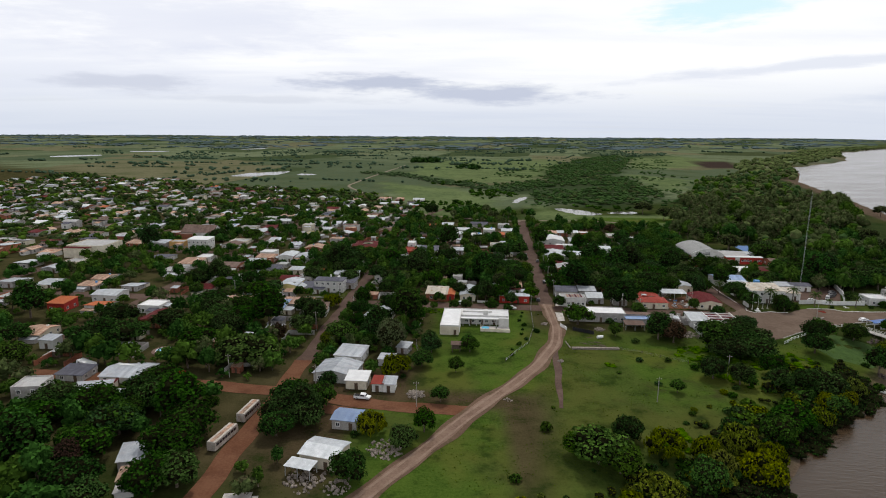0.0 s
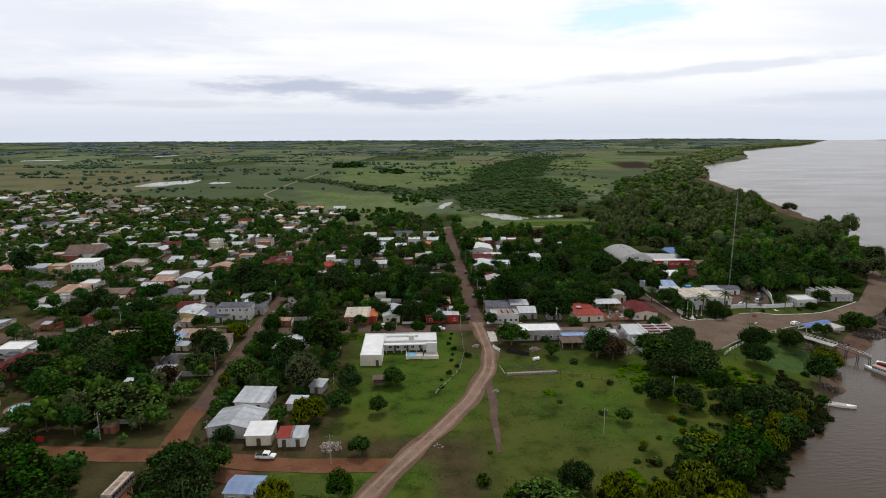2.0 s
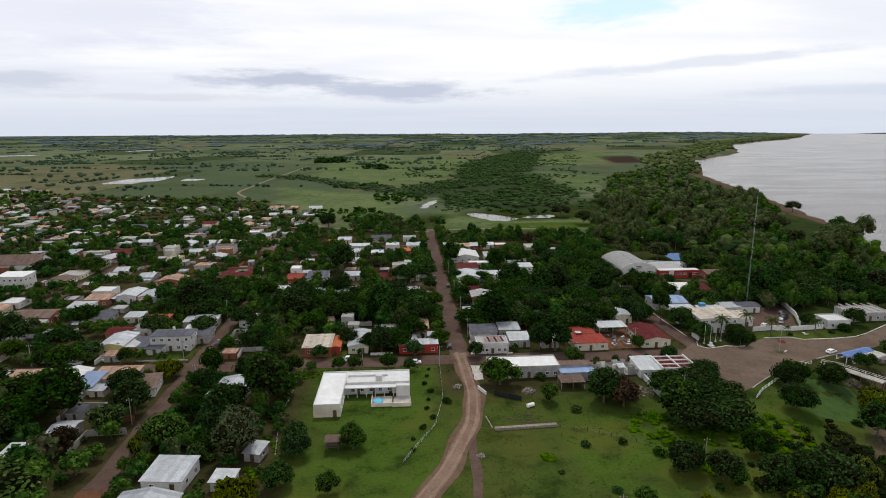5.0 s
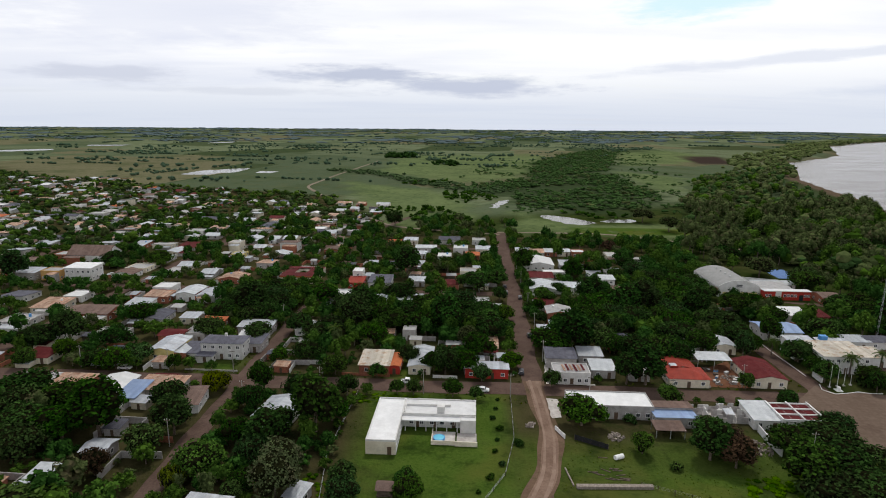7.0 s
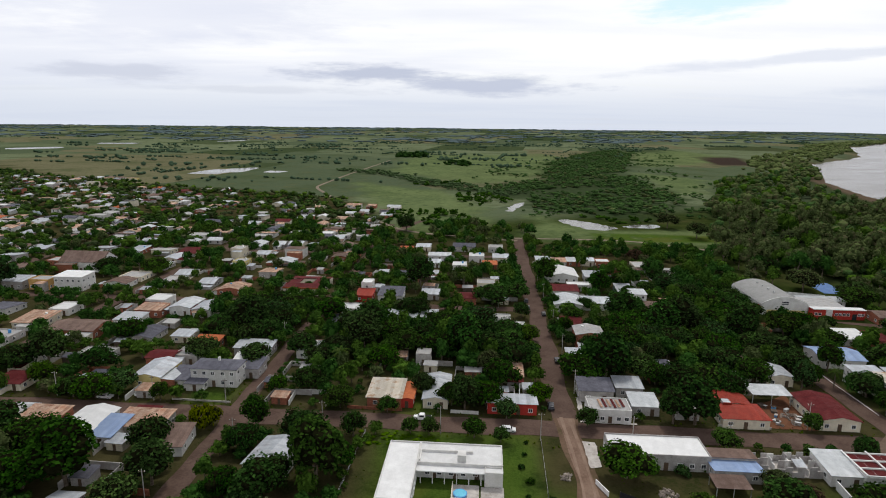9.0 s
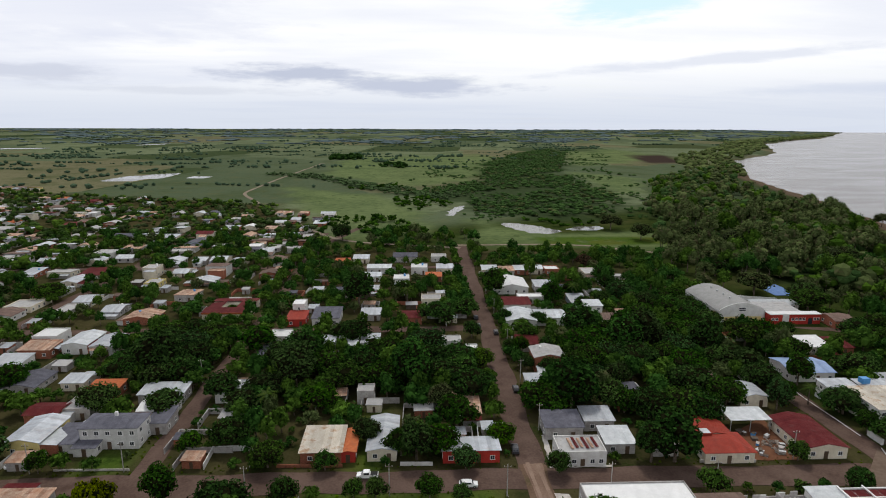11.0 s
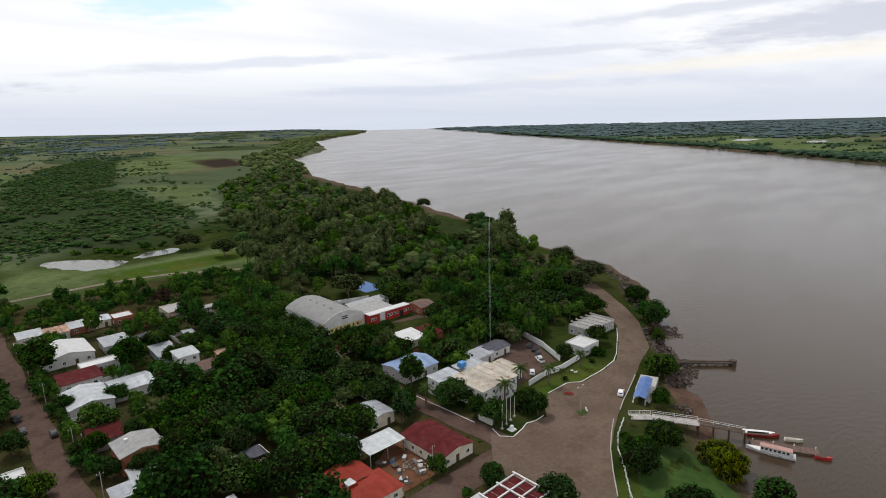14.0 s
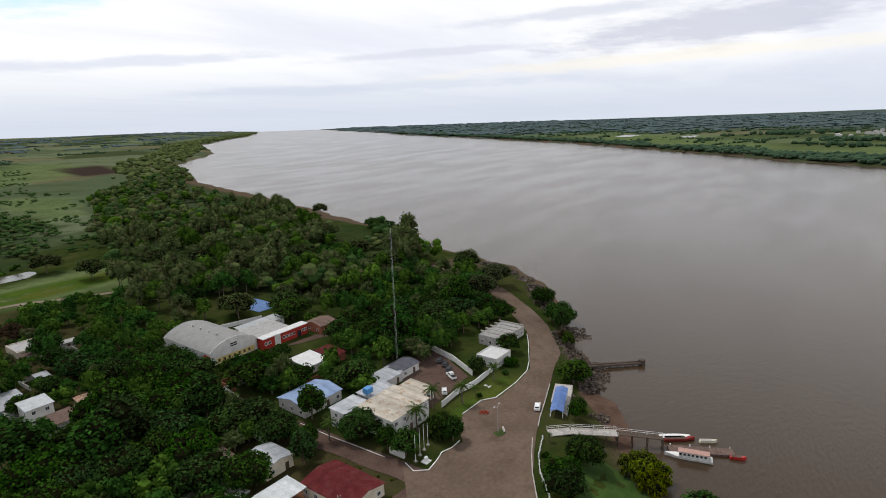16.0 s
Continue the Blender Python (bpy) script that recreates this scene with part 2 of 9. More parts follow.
ROOF = {
    "white": mat("white_membrane", (0.56, 0.56, 0.56), (0.70, 0.70, 0.70), 0.4, 12, 0.8, 0.08, island=0.04, stain=((0.52, 0.51, 0.49), 0.25)),
    "zinc": mat("zinc_sheet", (0.28, 0.30, 0.325), (0.42, 0.44, 0.475), 0.5, 9, 0.5, 0.12, 0.25, island=0.14, ribs=4, stain=((0.26, 0.22, 0.20), 0.35)),
    "silver": mat("bright_zinc_sheet", (0.32, 0.34, 0.36), (0.49, 0.51, 0.53), 0.5, 9, 0.45, 0.12, 0.2, island=0.08, ribs=4),
    "slate": mat("slate_grey_sheet", (0.075, 0.075, 0.092), (0.125, 0.125, 0.15), 0.6, 9, 0.75, 0.15, island=0.1, spec=0.03, ribs=3),
    "rust": mat("rusty_sheet", (0.30, 0.15, 0.09), (0.52, 0.40, 0.31), 0.45, 9, 0.8, 0.2, 0.05, island=0.25, ribs=4, stain=((0.22, 0.075, 0.04), 0.8)),
    "red": mat("red_sheet", (0.20, 0.022, 0.012), (0.28, 0.036, 0.020), 0.5, 9, 0.65, 0.15, island=0.08, ribs=4, stain=((0.19, 0.045, 0.03), 0.4)),
    "burg": mat("burgundy_sheet", (0.078, 0.012, 0.014), (0.125, 0.026, 0.026), 0.5, 9, 0.7, 0.15, island=0.1, spec=0.03, ribs=4, stain=((0.13, 0.06, 0.055), 0.35)),
    "blue": mat("blue_sheet", (0.09, 0.17, 0.42), (0.14, 0.24, 0.52), 0.5, 9, 0.55, 0.12, island=0.1, ribs=4, stain=((0.22, 0.28, 0.42), 0.5)),
    "paleblue": mat("faded_blue_sheet", (0.17, 0.24, 0.40), (0.25, 0.33, 0.48), 0.5, 9, 0.55, 0.12, island=0.1, ribs=4),
    "orange": mat("orange_tile", (0.34, 0.085, 0.030), (0.46, 0.14, 0.055), 1.2, 8, 0.85, 0.4, island=0.15, stain=((0.25, 0.09, 0.05), 0.5)),
    "hall": mat("weathered_vault_sheet", (0.20, 0.20, 0.195), (0.28, 0.28, 0.275), 0.3, 10, 0.8, 0.1, island=0.05, stain=((0.16, 0.15, 0.14), 0.4)),
    "grey": mat("grey_membrane", (0.30, 0.30, 0.30), (0.43, 0.42, 0.41), 0.4, 10, 0.85, 0.1, island=0.08, stain=((0.2, 0.17, 0.15), 0.5)),
    "brown": mat("brown_sheet", (0.12, 0.08, 0.065), (0.19, 0.135, 0.115), 0.5, 9, 0.75, 0.15, island=0.12, spec=0.03, ribs=4),
    "patched": mat("patched_rust_sheet", (0.36, 0.32, 0.26), (0.50, 0.46, 0.40), 0.4, 9, 0.7, 0.15, 0.05, island=0.16, ribs=4, stain=((0.26, 0.14, 0.06), 0.8)),
}
GLASS = mat("window_glass", (0.02, 0.025, 0.03), (0.035, 0.04, 0.05), 1, 4, 0.15, 0, spec=0.6)
DARKDOOR = mat("dark_door", (0.07, 0.045, 0.03), (0.13, 0.09, 0.06), 2, 8, 0.6, 0.1)
FRAME_W = mat("white_frame", (0.68, 0.68, 0.66), (0.8, 0.8, 0.78), 2, 8, 0.5, 0)
CONC = mat("concrete", (0.34, 0.31, 0.285), (0.50, 0.47, 0.44), 0.5, 10, 0.9, 0.25, stain=((0.22, 0.19, 0.17), 0.5))
WHITEPAINT = mat("white_paint", (0.66, 0.66, 0.64), (0.8, 0.8, 0.79), 1, 8, 0.6, 0.05, stain=((0.45, 0.42, 0.38), 0.35))
DARKWOOD = mat("weathered_wood", (0.06, 0.045, 0.035), (0.15, 0.115, 0.09), 2, 9, 0.9, 0.3, island=0.2)
POLE_M = mat("grey_pole", (0.28, 0.26, 0.24), (0.42, 0.40, 0.38), 2, 8, 0.7, 0.1)
STEEL = mat("galvanised_steel", (0.40, 0.41, 0.42), (0.55, 0.56, 0.57), 2, 8, 0.45, 0.05, 0.5)
RUBBER = mat("tyre_rubber", (0.015, 0.015, 0.015), (0.03, 0.03, 0.03), 3, 8, 0.8, 0.1)
CARW = mat("white_car_paint", (0.72, 0.72, 0.72), (0.80, 0.80, 0.80), 1, 4, 0.25, 0, spec=0.5)
CARD = mat("dark_car_paint", (0.03, 0.03, 0.035), (0.06, 0.06, 0.07), 1, 4, 0.3, 0, spec=0.5, vary=0.5)
CARR = mat("red_paintwork", (0.42, 0.02, 0.02), (0.52, 0.04, 0.03), 1, 4, 0.35, 0, spec=0.5)
BLACKNET = mat("black_shade_cloth", (0.012, 0.012, 0.013), (0.03, 0.03, 0.032), 3, 8, 0.9, 0.2)
ROCK = mat("dark_river_rock", (0.045, 0.036, 0.03), (0.14, 0.11, 0.09), 1.5, 6, 0.85, 0.5, island=0.35)
RUBBLE = mat("pale_rubble", (0.17, 0.14, 0.115), (0.36, 0.31, 0.27), 2, 6, 0.9, 0.4, island=0.3)
TANK = mat("blue_plastic", (0.08, 0.26, 0.55), (0.11, 0.32, 0.62), 2, 6, 0.4, 0.02)
POOLW = mat("pool_water", (0.10, 0.42, 0.58), (0.15, 0.50, 0.66), 0.8, 4, 0.08, 0.03, spec=0.5)


def earth(name, c1, c2, c3, scale=0.12, rough=0.95):
    """Bare trodden earth: broad patches, damp spots and small stones."""
    return mat(name, c1, c2, scale, 14, rough, 0.35, stain=(c3, 0.6), vary=0, spec=0.03)


EARTH = earth("street_earth", (0.078, 0.051, 0.041), (0.124, 0.084, 0.068), (0.060, 0.037, 0.028))
TRACK = earth("pale_track_earth", (0.150, 0.098, 0.072), (0.225, 0.154, 0.116), (0.115, 0.070, 0.050))
VERGE = earth("verge_earth", (0.098, 0.062, 0.042), (0.150, 0.098, 0.068), (0.060, 0.058, 0.024))
RUT = earth("wheel_rut_earth", (0.198, 0.135, 0.102), (0.264, 0.188, 0.145), (0.158, 0.102, 0.074), 0.3)
REDEARTH = earth("red_earth", (0.112, 0.048, 0.026), (0.162, 0.078, 0.046), (0.079, 0.034, 0.020))
PLAZA = earth("plaza_earth", (0.106, 0.075, 0.056), (0.160, 0.117, 0.090), (0.088, 0.060, 0.045), 0.06)
PATHM = earth("pale_path", (0.172, 0.139, 0.102), (0.238, 0.198, 0.152), (0.132, 0.106, 0.073))
MUD = earth("wet_mud", (0.079, 0.048, 0.034), (0.125, 0.079, 0.059), (0.056, 0.033, 0.024))

from mathutils.geometry import delaunay_2d_cdt as delaunay
# ---- plan: the street grid is turned 4.8 degrees; u runs along the cross streets, v along the main street ----
TURN = radians(4.8)
CU, SU = math.cos(TURN), math.sin(TURN)


def G(u, v, z=0.0):
    """Place in the world of a point of the street grid."""
    return Vector((50 + u * CU + v * SU, 256 - u * SU + v * CU, z))


def uv_of(x, y):
    dx, dy = x - 50, y - 256
    return dx * CU - dy * SU, dx * SU + dy * CU


NEAR_SHORE = [(-400, -60), (-120, 10), (0, 72), (50, 100), (82, 122), (98, 139), (120, 156), (141, 170), (158, 184), (172, 203),
              (195, 217), (209, 225), (232, 238), (261, 256), (284, 268), (311, 284), (344, 323), (355, 352), (380, 427), (412, 467),
              (447, 560), (517, 735), (601, 985), (717, 1170), (800, 1345), (905, 1445), (1190, 1700), (1330, 1960), (1600, 2360), (2900, 3500), (4300, 4900)]
FAR_SHORE = [(5200, 5600), (3600, 3500), (2500, 2050), (2069, 1404), (1607, 760), (1295, 406), (1096, 204), (1009, 97), (880, -80), (700, -330), (300, -700), (-400, -700)]
RIVER = np.array(NEAR_SHORE + FAR_SHORE, float)


def poly_dist(px, py, poly):
    """Distance to a closed outline, below zero inside it."""
    best = np.full(px.shape, 1e9)
    inside = np.zeros(px.shape, bool)
    for (ax, ay), (bx, by) in zip(poly, np.roll(poly, -1, 0)):
        ex, ey = bx - ax, by - ay
        t = np.clip(((px - ax) * ex + (py - ay) * ey) / (ex * ex + ey * ey), 0, 1)
        best = np.minimum(best, np.hypot(px - ax - t * ex, py - ay - t * ey))
        cross = (ay > py) != (by > py)
        with np.errstate(divide="ignore", invalid="ignore"):
            inside ^= cross & (px < ex * (py - ay) / (ey if ey else 1e-9) + ax)
    return np.where(inside, -best, best)


def line_dist(px, py, line):
    best = np.full(px.shape, 1e9)
    for (ax, ay), (bx, by) in zip(line, line[1:]):
        ex, ey = bx - ax, by - ay
        t = np.clip(((px - ax) * ex + (py - ay) * ey) / (ex * ex + ey * ey), 0, 1)
        best = np.minimum(best, np.hypot(px - ax - t * ex, py - ay - t * ey))
    return best


def smooth(x, a, b):
    t = np.clip((x - a) / (b - a), 0, 1)
    return t * t * (3 - 2 * t)


def wobble(px, py, s, seed=0.0):
    """Cheap smooth waves in place of noise on arrays, from -1 to 1."""
    return (np.sin(px / s + seed + 1.7 * np.sin(py / s * 0.7 + seed)) + np.sin(py / s * 1.3 + 2 * seed + 1.3 * np.sin(px / s * 0.6))) / 2


PONDS = [[(80, 652), (86, 651), (92, 668), (101, 690), (107, 708), (103, 711), (93, 694), (84, 672)],
         [(119, 607), (138, 598), (152, 579), (158, 566), (150, 556), (134, 560), (123, 575)],
         [(164, 573), (178, 583), (195, 583), (198, 574), (186, 567), (168, 567)],
         [(-372, 1028), (-335, 1080), (-300, 1108), (-277, 1070), (-328, 985)],
         [(-262, 1062), (-215, 1046), (-205, 1025), (-250, 1030)],
         [(-1119, 1694), (-1068, 1802), (-960, 1650), (-1019, 1561)],
         [(-1060, 2030), (-960, 2050), (-960, 2000), (-1040, 1980)],
         [(-800, 2260), (-706, 2400), (-690, 2330), (-770, 2230)],
         [(2010, 714), (1915, 476), (1824, 462), (1875, 682)]]


def height(px, py):
    px, py = np.asarray(px, float), np.asarray(py, float)
    d = poly_dist(px, py, RIVER) + 2.5 * wobble(px, py, 9.0, 0.4) + 1.2 * wobble(px, py, 3.7, 2.0)
    z = -4.3 * (1 - smooth(d, -2, 26)) - 5 * (1 - smooth(d, -30, 0))
    for p in PONDS:
        z = z - 1.5 * (1 - smooth(poly_dist(px, py, np.array(p, float)) + 2.6 * wobble(px, py, 6, 1.0) + 1.5 * wobble(px, py, 2.6, 0.3), -4, 3))
    r = np.hypot(px, py - 100)
    hills = smooth(r, 2300, 4700) * (13 + 3 * wobble(px, py, 420, 0.3) + 1.0 * wobble(px, py, 120, 1.9)) * smooth(d, 30, 400) * (0.12 + 0.88 * smooth(py - 1.45 * px, -900, 300))
    z = z + hills
    return z


def gz(x, y):
    return float(height(np.array([x]), np.array([y]))[0])




def axis_lines(lo, hi, step, far_lo, far_hi, grow):
    a = list(np.arange(lo, hi + 0.1, step))
    s = step
    while a[-1] < far_hi:
        s *= grow
        a.append(a[-1] + s)
    s = step
    while a[0] > far_lo:
        s *= grow
        a.insert(0, a[0] - s)
    return np.array(a)


def mesh_ob(name, verts, faces, material, parent=None, label="", smooth_=False):
    me = bpy.data.meshes.new(name)
    me.from_pydata(verts, [], faces)
    me.materials.append(material)
    if smooth_:
        me.shade_smooth()
    ob = new(name, me)
    ob.parent = parent
    if label:
        tagged(ob, label)
    return ob


def ground_material():
    ma = bpy.data.materials.new("ground_cover")
    ma.use_nodes = True
    tree = ma.node_tree
    n, m, mix, ramp, noi, stretch, link = nodes_of(tree)
    b = tree.nodes["Principled BSDF"]
    ob = n("ShaderNodeTexCoord").outputs["Object"]

    def cover(name):
        at = n("ShaderNodeAttribute")
        at.attribute_name = name
        return at.outputs["Fac"]
    big, mid, fine = noi(ob, 0.018, 5), noi(ob, 0.11, 5, 0.6), noi(ob, 1.3, 4, 0.65)
    grass = mix(ramp(mid, (0.3, 0.7)), (0.0160, 0.0280, 0.0060), (0.0420, 0.0520, 0.0140))
    grass = mix(m("MULTIPLY", ramp(fine, (0.35, 0.75)), 0.5), grass, (0.0288, 0.0492, 0.0120))
    grass = mix(m("MULTIPLY", ramp(big, (0.52, 0.68)), 0.55), grass, (0.0672, 0.0588, 0.0252))
    lawn = mix(ramp(m("ADD", m("MULTIPLY", mid, 0.5), m("MULTIPLY", fine, 0.5)), (0.35, 0.65)), (0.032, 0.064, 0.009), (0.066, 0.104, 0.017))
    soil = mix(ramp(m("ADD", m("MULTIPLY", mid, 0.6), m("MULTIPLY", fine, 0.4)), (0.35, 0.65)), (0.0510, 0.0288, 0.0204), (0.0990, 0.0588, 0.0420))
    # open country: strips and parcels of pasture, crops and ploughed land
    cells = n("ShaderNodeTexVoronoi")
    cells.distance = "CHEBYCHEV"
    cells.inputs["Scale"].default_value, cells.inputs["Randomness"].default_value = 1.0, 0.85
    link(stretch(ob, 0.0042, 0.0030, 0.0, (0.3, 0.6, 0), radians(14)), cells.inputs["Vector"])
    sep = n("ShaderNodeSeparateColor")
    link(cells.outputs["Color"], sep.inputs[0])
    # land and pasture tones are desaturated and blued to carry distance haze
    land = mix(ramp(sep.outputs[0], (0.1, 0.9)), (0.072, 0.094, 0.054), (0.130, 0.154, 0.088))
    land = mix(m("MULTIPLY", ramp(sep.outputs[1], (0.70, 0.78)), 0.8), land, (0.135, 0.120, 0.070))
    land = mix(m("MULTIPLY", ramp(sep.outputs[2], (0.76, 0.82)), 0.8), land, (0.026, 0.042, 0.016))
    land = mix(m("MULTIPLY", ramp(noi(ob, 0.012, 8, 0.7), (0.47, 0.64)), 0.6), land, (0.050, 0.068, 0.028))
    land = mix(m("MULTIPLY", ramp(noi(ob, 0.05, 6, 0.65), (0.50, 0.68)), 0.5), land, (0.098, 0.100, 0.046))
    land = mix(m("MULTIPLY", ramp(noi(ob, 0.2, 4, 0.65), (0.52, 0.66)), 0.45), land, (0.038, 0.058, 0.020))
    pasture = mix(ramp(m("ADD", m("MULTIPLY", noi(ob, 0.02, 5, 0.6), 0.6), m("MULTIPLY", noi(ob, 0.16, 4, 0.6), 0.4)), (0.35, 0.65)), (0.074, 0.104, 0.042), (0.126, 0.160, 0.066))
    pasture = mix(m("MULTIPLY", ramp(noi(ob, 0.09, 6, 0.7), (0.54, 0.66)), 0.7), pasture, (0.040, 0.062, 0.020))
    col = mix(cover("country"), grass, land)
    col = mix(cover("pasture"), col, pasture)
    lawn = mix(m("MULTIPLY", ramp(noi(ob, 0.045, 5, 0.6), (0.50, 0.68)), 0.45), lawn, (0.066, 0.068, 0.022))
    lawn = mix(m("MULTIPLY", ramp(noi(stretch(ob, 1, 1, 1, (31, 8, 0)), 0.03, 4, 0.55), (0.46, 0.60)), 0.6), lawn, (0.088, 0.092, 0.020))
    lawn = mix(m("MULTIPLY", ramp(noi(ob, 0.32, 5, 0.6), (0.55, 0.72)), 0.6), lawn, (0.016, 0.036, 0.006))
    col = mix(m("MULTIPLY", cover("lawn"), ramp(mid, (0.25, 0.5))), col, lawn)
    col = mix(m("MULTIPLY", cover("scrub"), 0.9), col, mix(mid, (0.0150, 0.0270, 0.0110), (0.0400, 0.0580, 0.0240)))
    # wood floor of the far bank, its blue-grey is painted distance haze
    col = mix(cover("hazed_wood"), col, mix(mid, (0.052, 0.074, 0.066), (0.078, 0.102, 0.092)))
    col = mix(cover("ploughed"), col, mix(fine, (0.0300, 0.0216, 0.0180), (0.0510, 0.0372, 0.0300)))
    bare = m("MULTIPLY", cover("bare"), ramp(m("ADD", m("MULTIPLY", mid, 0.6), m("MULTIPLY", fine, 0.4)), (0.30, 0.50)))
    col = mix(bare, col, soil)
    col = mix(cover("shore"), col, mix(ramp(fine, (0.3, 0.7)), (0.0680, 0.0480, 0.0330), (0.1250, 0.0930, 0.0660)))
    link(col, b.inputs["Base Color"])
    b.inputs["Roughness"].default_value = 0.95
    b.inputs["Specular IOR Level"].default_value = 0.0
    bp = n("ShaderNodeBump", Strength=0.7, Distance=0.35)
    link(m("ADD", fine, m("MULTIPLY", mid, 1.5)), bp.inputs["Height"])
    link(bp.outputs[0], b.inputs["Normal"])
    return ma


SCRUB = [(49, 805), (105, 874), (165, 950), (228, 1255), (374, 1600), (541, 1850), (510, 1600), (318, 1060), (300, 900), (290, 760), (262, 680), (205, 610), (170, 602), (141, 628), (106, 655), (112, 720), (80, 770)]
WOOD = [(205, 500), (235, 560), (265, 640), (417, 930), (625, 1110), (897, 1470), (610, 950), (485, 720), (438, 600), (400, 500), (368, 430), (340, 390), (300, 330), (262, 340), (215, 420)]
DARKFIELD = [(640, 1500), (745, 1535), (645, 1265), (560, 1250)]
MEADOWS = [[(-92, 889), (39, 774), (60, 671), (60, 560), (-15, 545), (-50, 694)], [(-37, 1568), (284, 1591), (340, 1384), (150, 940), (58, 886), (-60, 1045)],
           [(102, 618), (120, 570), (160, 552), (211, 553), (246, 537), (213, 483), (158, 501), (80, 513)], [(511, 1654), (743, 1863), (713, 1406), (440, 1225), (400, 1200)],
           [(335, 1090), (410, 960), (330, 790), (300, 780)], [(250, 860), (310, 850), (300, 760), (262, 760)]]


WEST_TOWN = [(-220, 470), (-310, 230), (-1100, 260), (-1050, 1330), (-540, 950), (-300, 815), (-138, 752), (-83, 724), (-43, 634), (-22, 545), (-60, 510)]


def build_ground():
    xs = axis_lines(-330, 470, 4.0, -6500, 6500, 1.11)
    ys = axis_lines(60, 700, 4.0, -900, 6500, 1.10)
    X, Y = np.meshgrid(xs, ys)
    Z = height(X, Y)
    ny, nx = X.shape
    verts = np.stack([X, Y, Z], -1).reshape(-1, 3)
    idx = np.arange(nx * ny).reshape(ny, nx)
    quads = np.stack([idx[:-1, :-1], idx[:-1, 1:], idx[1:, 1:], idx[1:, :-1]], -1).reshape(-1, 4)
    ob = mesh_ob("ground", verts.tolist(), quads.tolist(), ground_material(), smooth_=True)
    tagged(ob, "grassy ground with bare earth, fields and river bank", "ground", kind="structure")
    px, py = X.ravel(), Y.ravel()
    U, V = (px - 50) * CU - (py - 256) * SU, (px - 50) * SU + (py - 256) * CU
    d = poly_dist(px, py, RIVER)
    wob = wobble(px, py, 14, 0.7)
    cover = {}
    cover["country"] = smooth(py - 0.35 * px, 545, 600) * smooth(d, 20, 60)
    west = smooth(-poly_dist(px, py, np.array(WEST_TOWN, float)) + 12 * wob, -14, 10)
    cover["country"] = np.maximum(cover["country"] * (1 - west), smooth(px, 800, 900))
    cover["scrub"] = smooth(-poly_dist(px, py, np.array(SCRUB, float)) + 18 * wob + 8 * wobble(px, py, 5, 2.2), -22, 22)
    cover["scrub"] = np.maximum(cover["scrub"], 0.55 * smooth(-poly_dist(px, py, np.array(WOOD, float)) + 10 * wob, -10, 12))
    bank = smooth(px - 0.75 * py, 500, 640)
    cover["scrub"] = np.maximum(cover["scrub"], bank * (1 - smooth(d, 30, 60)) * 0.8)
    cover["ploughed"] = smooth(-poly_dist(px, py, np.array(DARKFIELD, float)), -6, 6)
    lawn = np.zeros(px.shape)
    pasture = np.zeros(px.shape)
    for p in MEADOWS:
        pasture = np.maximum(pasture, 0.9 * smooth(-poly_dist(px, py, np.array(p, float)) + 10 * wob, -15, 15))
    far = smooth(px - 0.75 * py, 560, 640)
    pasture = np.maximum(pasture, far * smooth(d, 55, 90) * (1 - smooth(d + 120 * wobble(px, py, 160, 1.0), 420, 560)) * (0.35 + 0.65 * smooth(wobble(px, py, 110, 0.7), -0.3, 0.2)))
    cover["pasture"] = pasture
    # painted haze sets in some 2300 m from the camera's end point
    cover["hazed_wood"] = far * smooth(np.hypot(px - 34, py - 176) + 200 * wobble(px, py, 210, 0.8), 2250, 2450)
    for (u0, u1, v0, v1) in ((-50, -8, -90, -3), (-62, -20, -170, -100), (20, 90, -95, -40), (-44, -36, 4, 34), (-110, -98, 4, 16), (118, 150, 8, 16), (55, 175, 262, 290)):
        lawn = np.maximum(lawn, smooth(np.minimum(np.minimum(U - u0, u1 - U), np.minimum(V - v0, v1 - V)) + 2 * wob, -4, 4))
    lawn = np.maximum(lawn, 0.75 * smooth(np.minimum(np.minimum(U + 12, 112 - U), np.minimum(V + 180, -26 - V)) + 4 * wob, -6, 6))
    cover["lawn"] = lawn
    town = smooth(U, -800, -760) * smooth(95 - U, 0, 10) * smooth(V, -150, -130) * smooth(255 - V + 0.28 * np.maximum(-U - 90, 0), 0, 12)
    town = np.maximum(town, west)
    pasture *= 1 - west
    cover["bare"] = np.clip(0.38 * town + 0.3 * smooth(-np.abs(U + 50), -60, -10) * smooth(-V, 60, 90), 0, 1) * (1 - lawn)
    beach = smooth(py, 430, 500) * (1 - smooth(py, 950, 1150)) * smooth(px, 380, 420)
    cover["shore"] = 1 - smooth(d + 3 * wob, 2 + 22 * beach, 11 + 24 * beach)
    sand = np.hypot((px - 312) / 1.6, py - 345)
    cover["shore"] = np.maximum(cover["shore"], 0.9 * (1 - smooth(sand + 3 * wob, 10, 18)))
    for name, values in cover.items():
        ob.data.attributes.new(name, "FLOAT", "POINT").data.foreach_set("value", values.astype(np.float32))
    return ob


ground = build_ground()


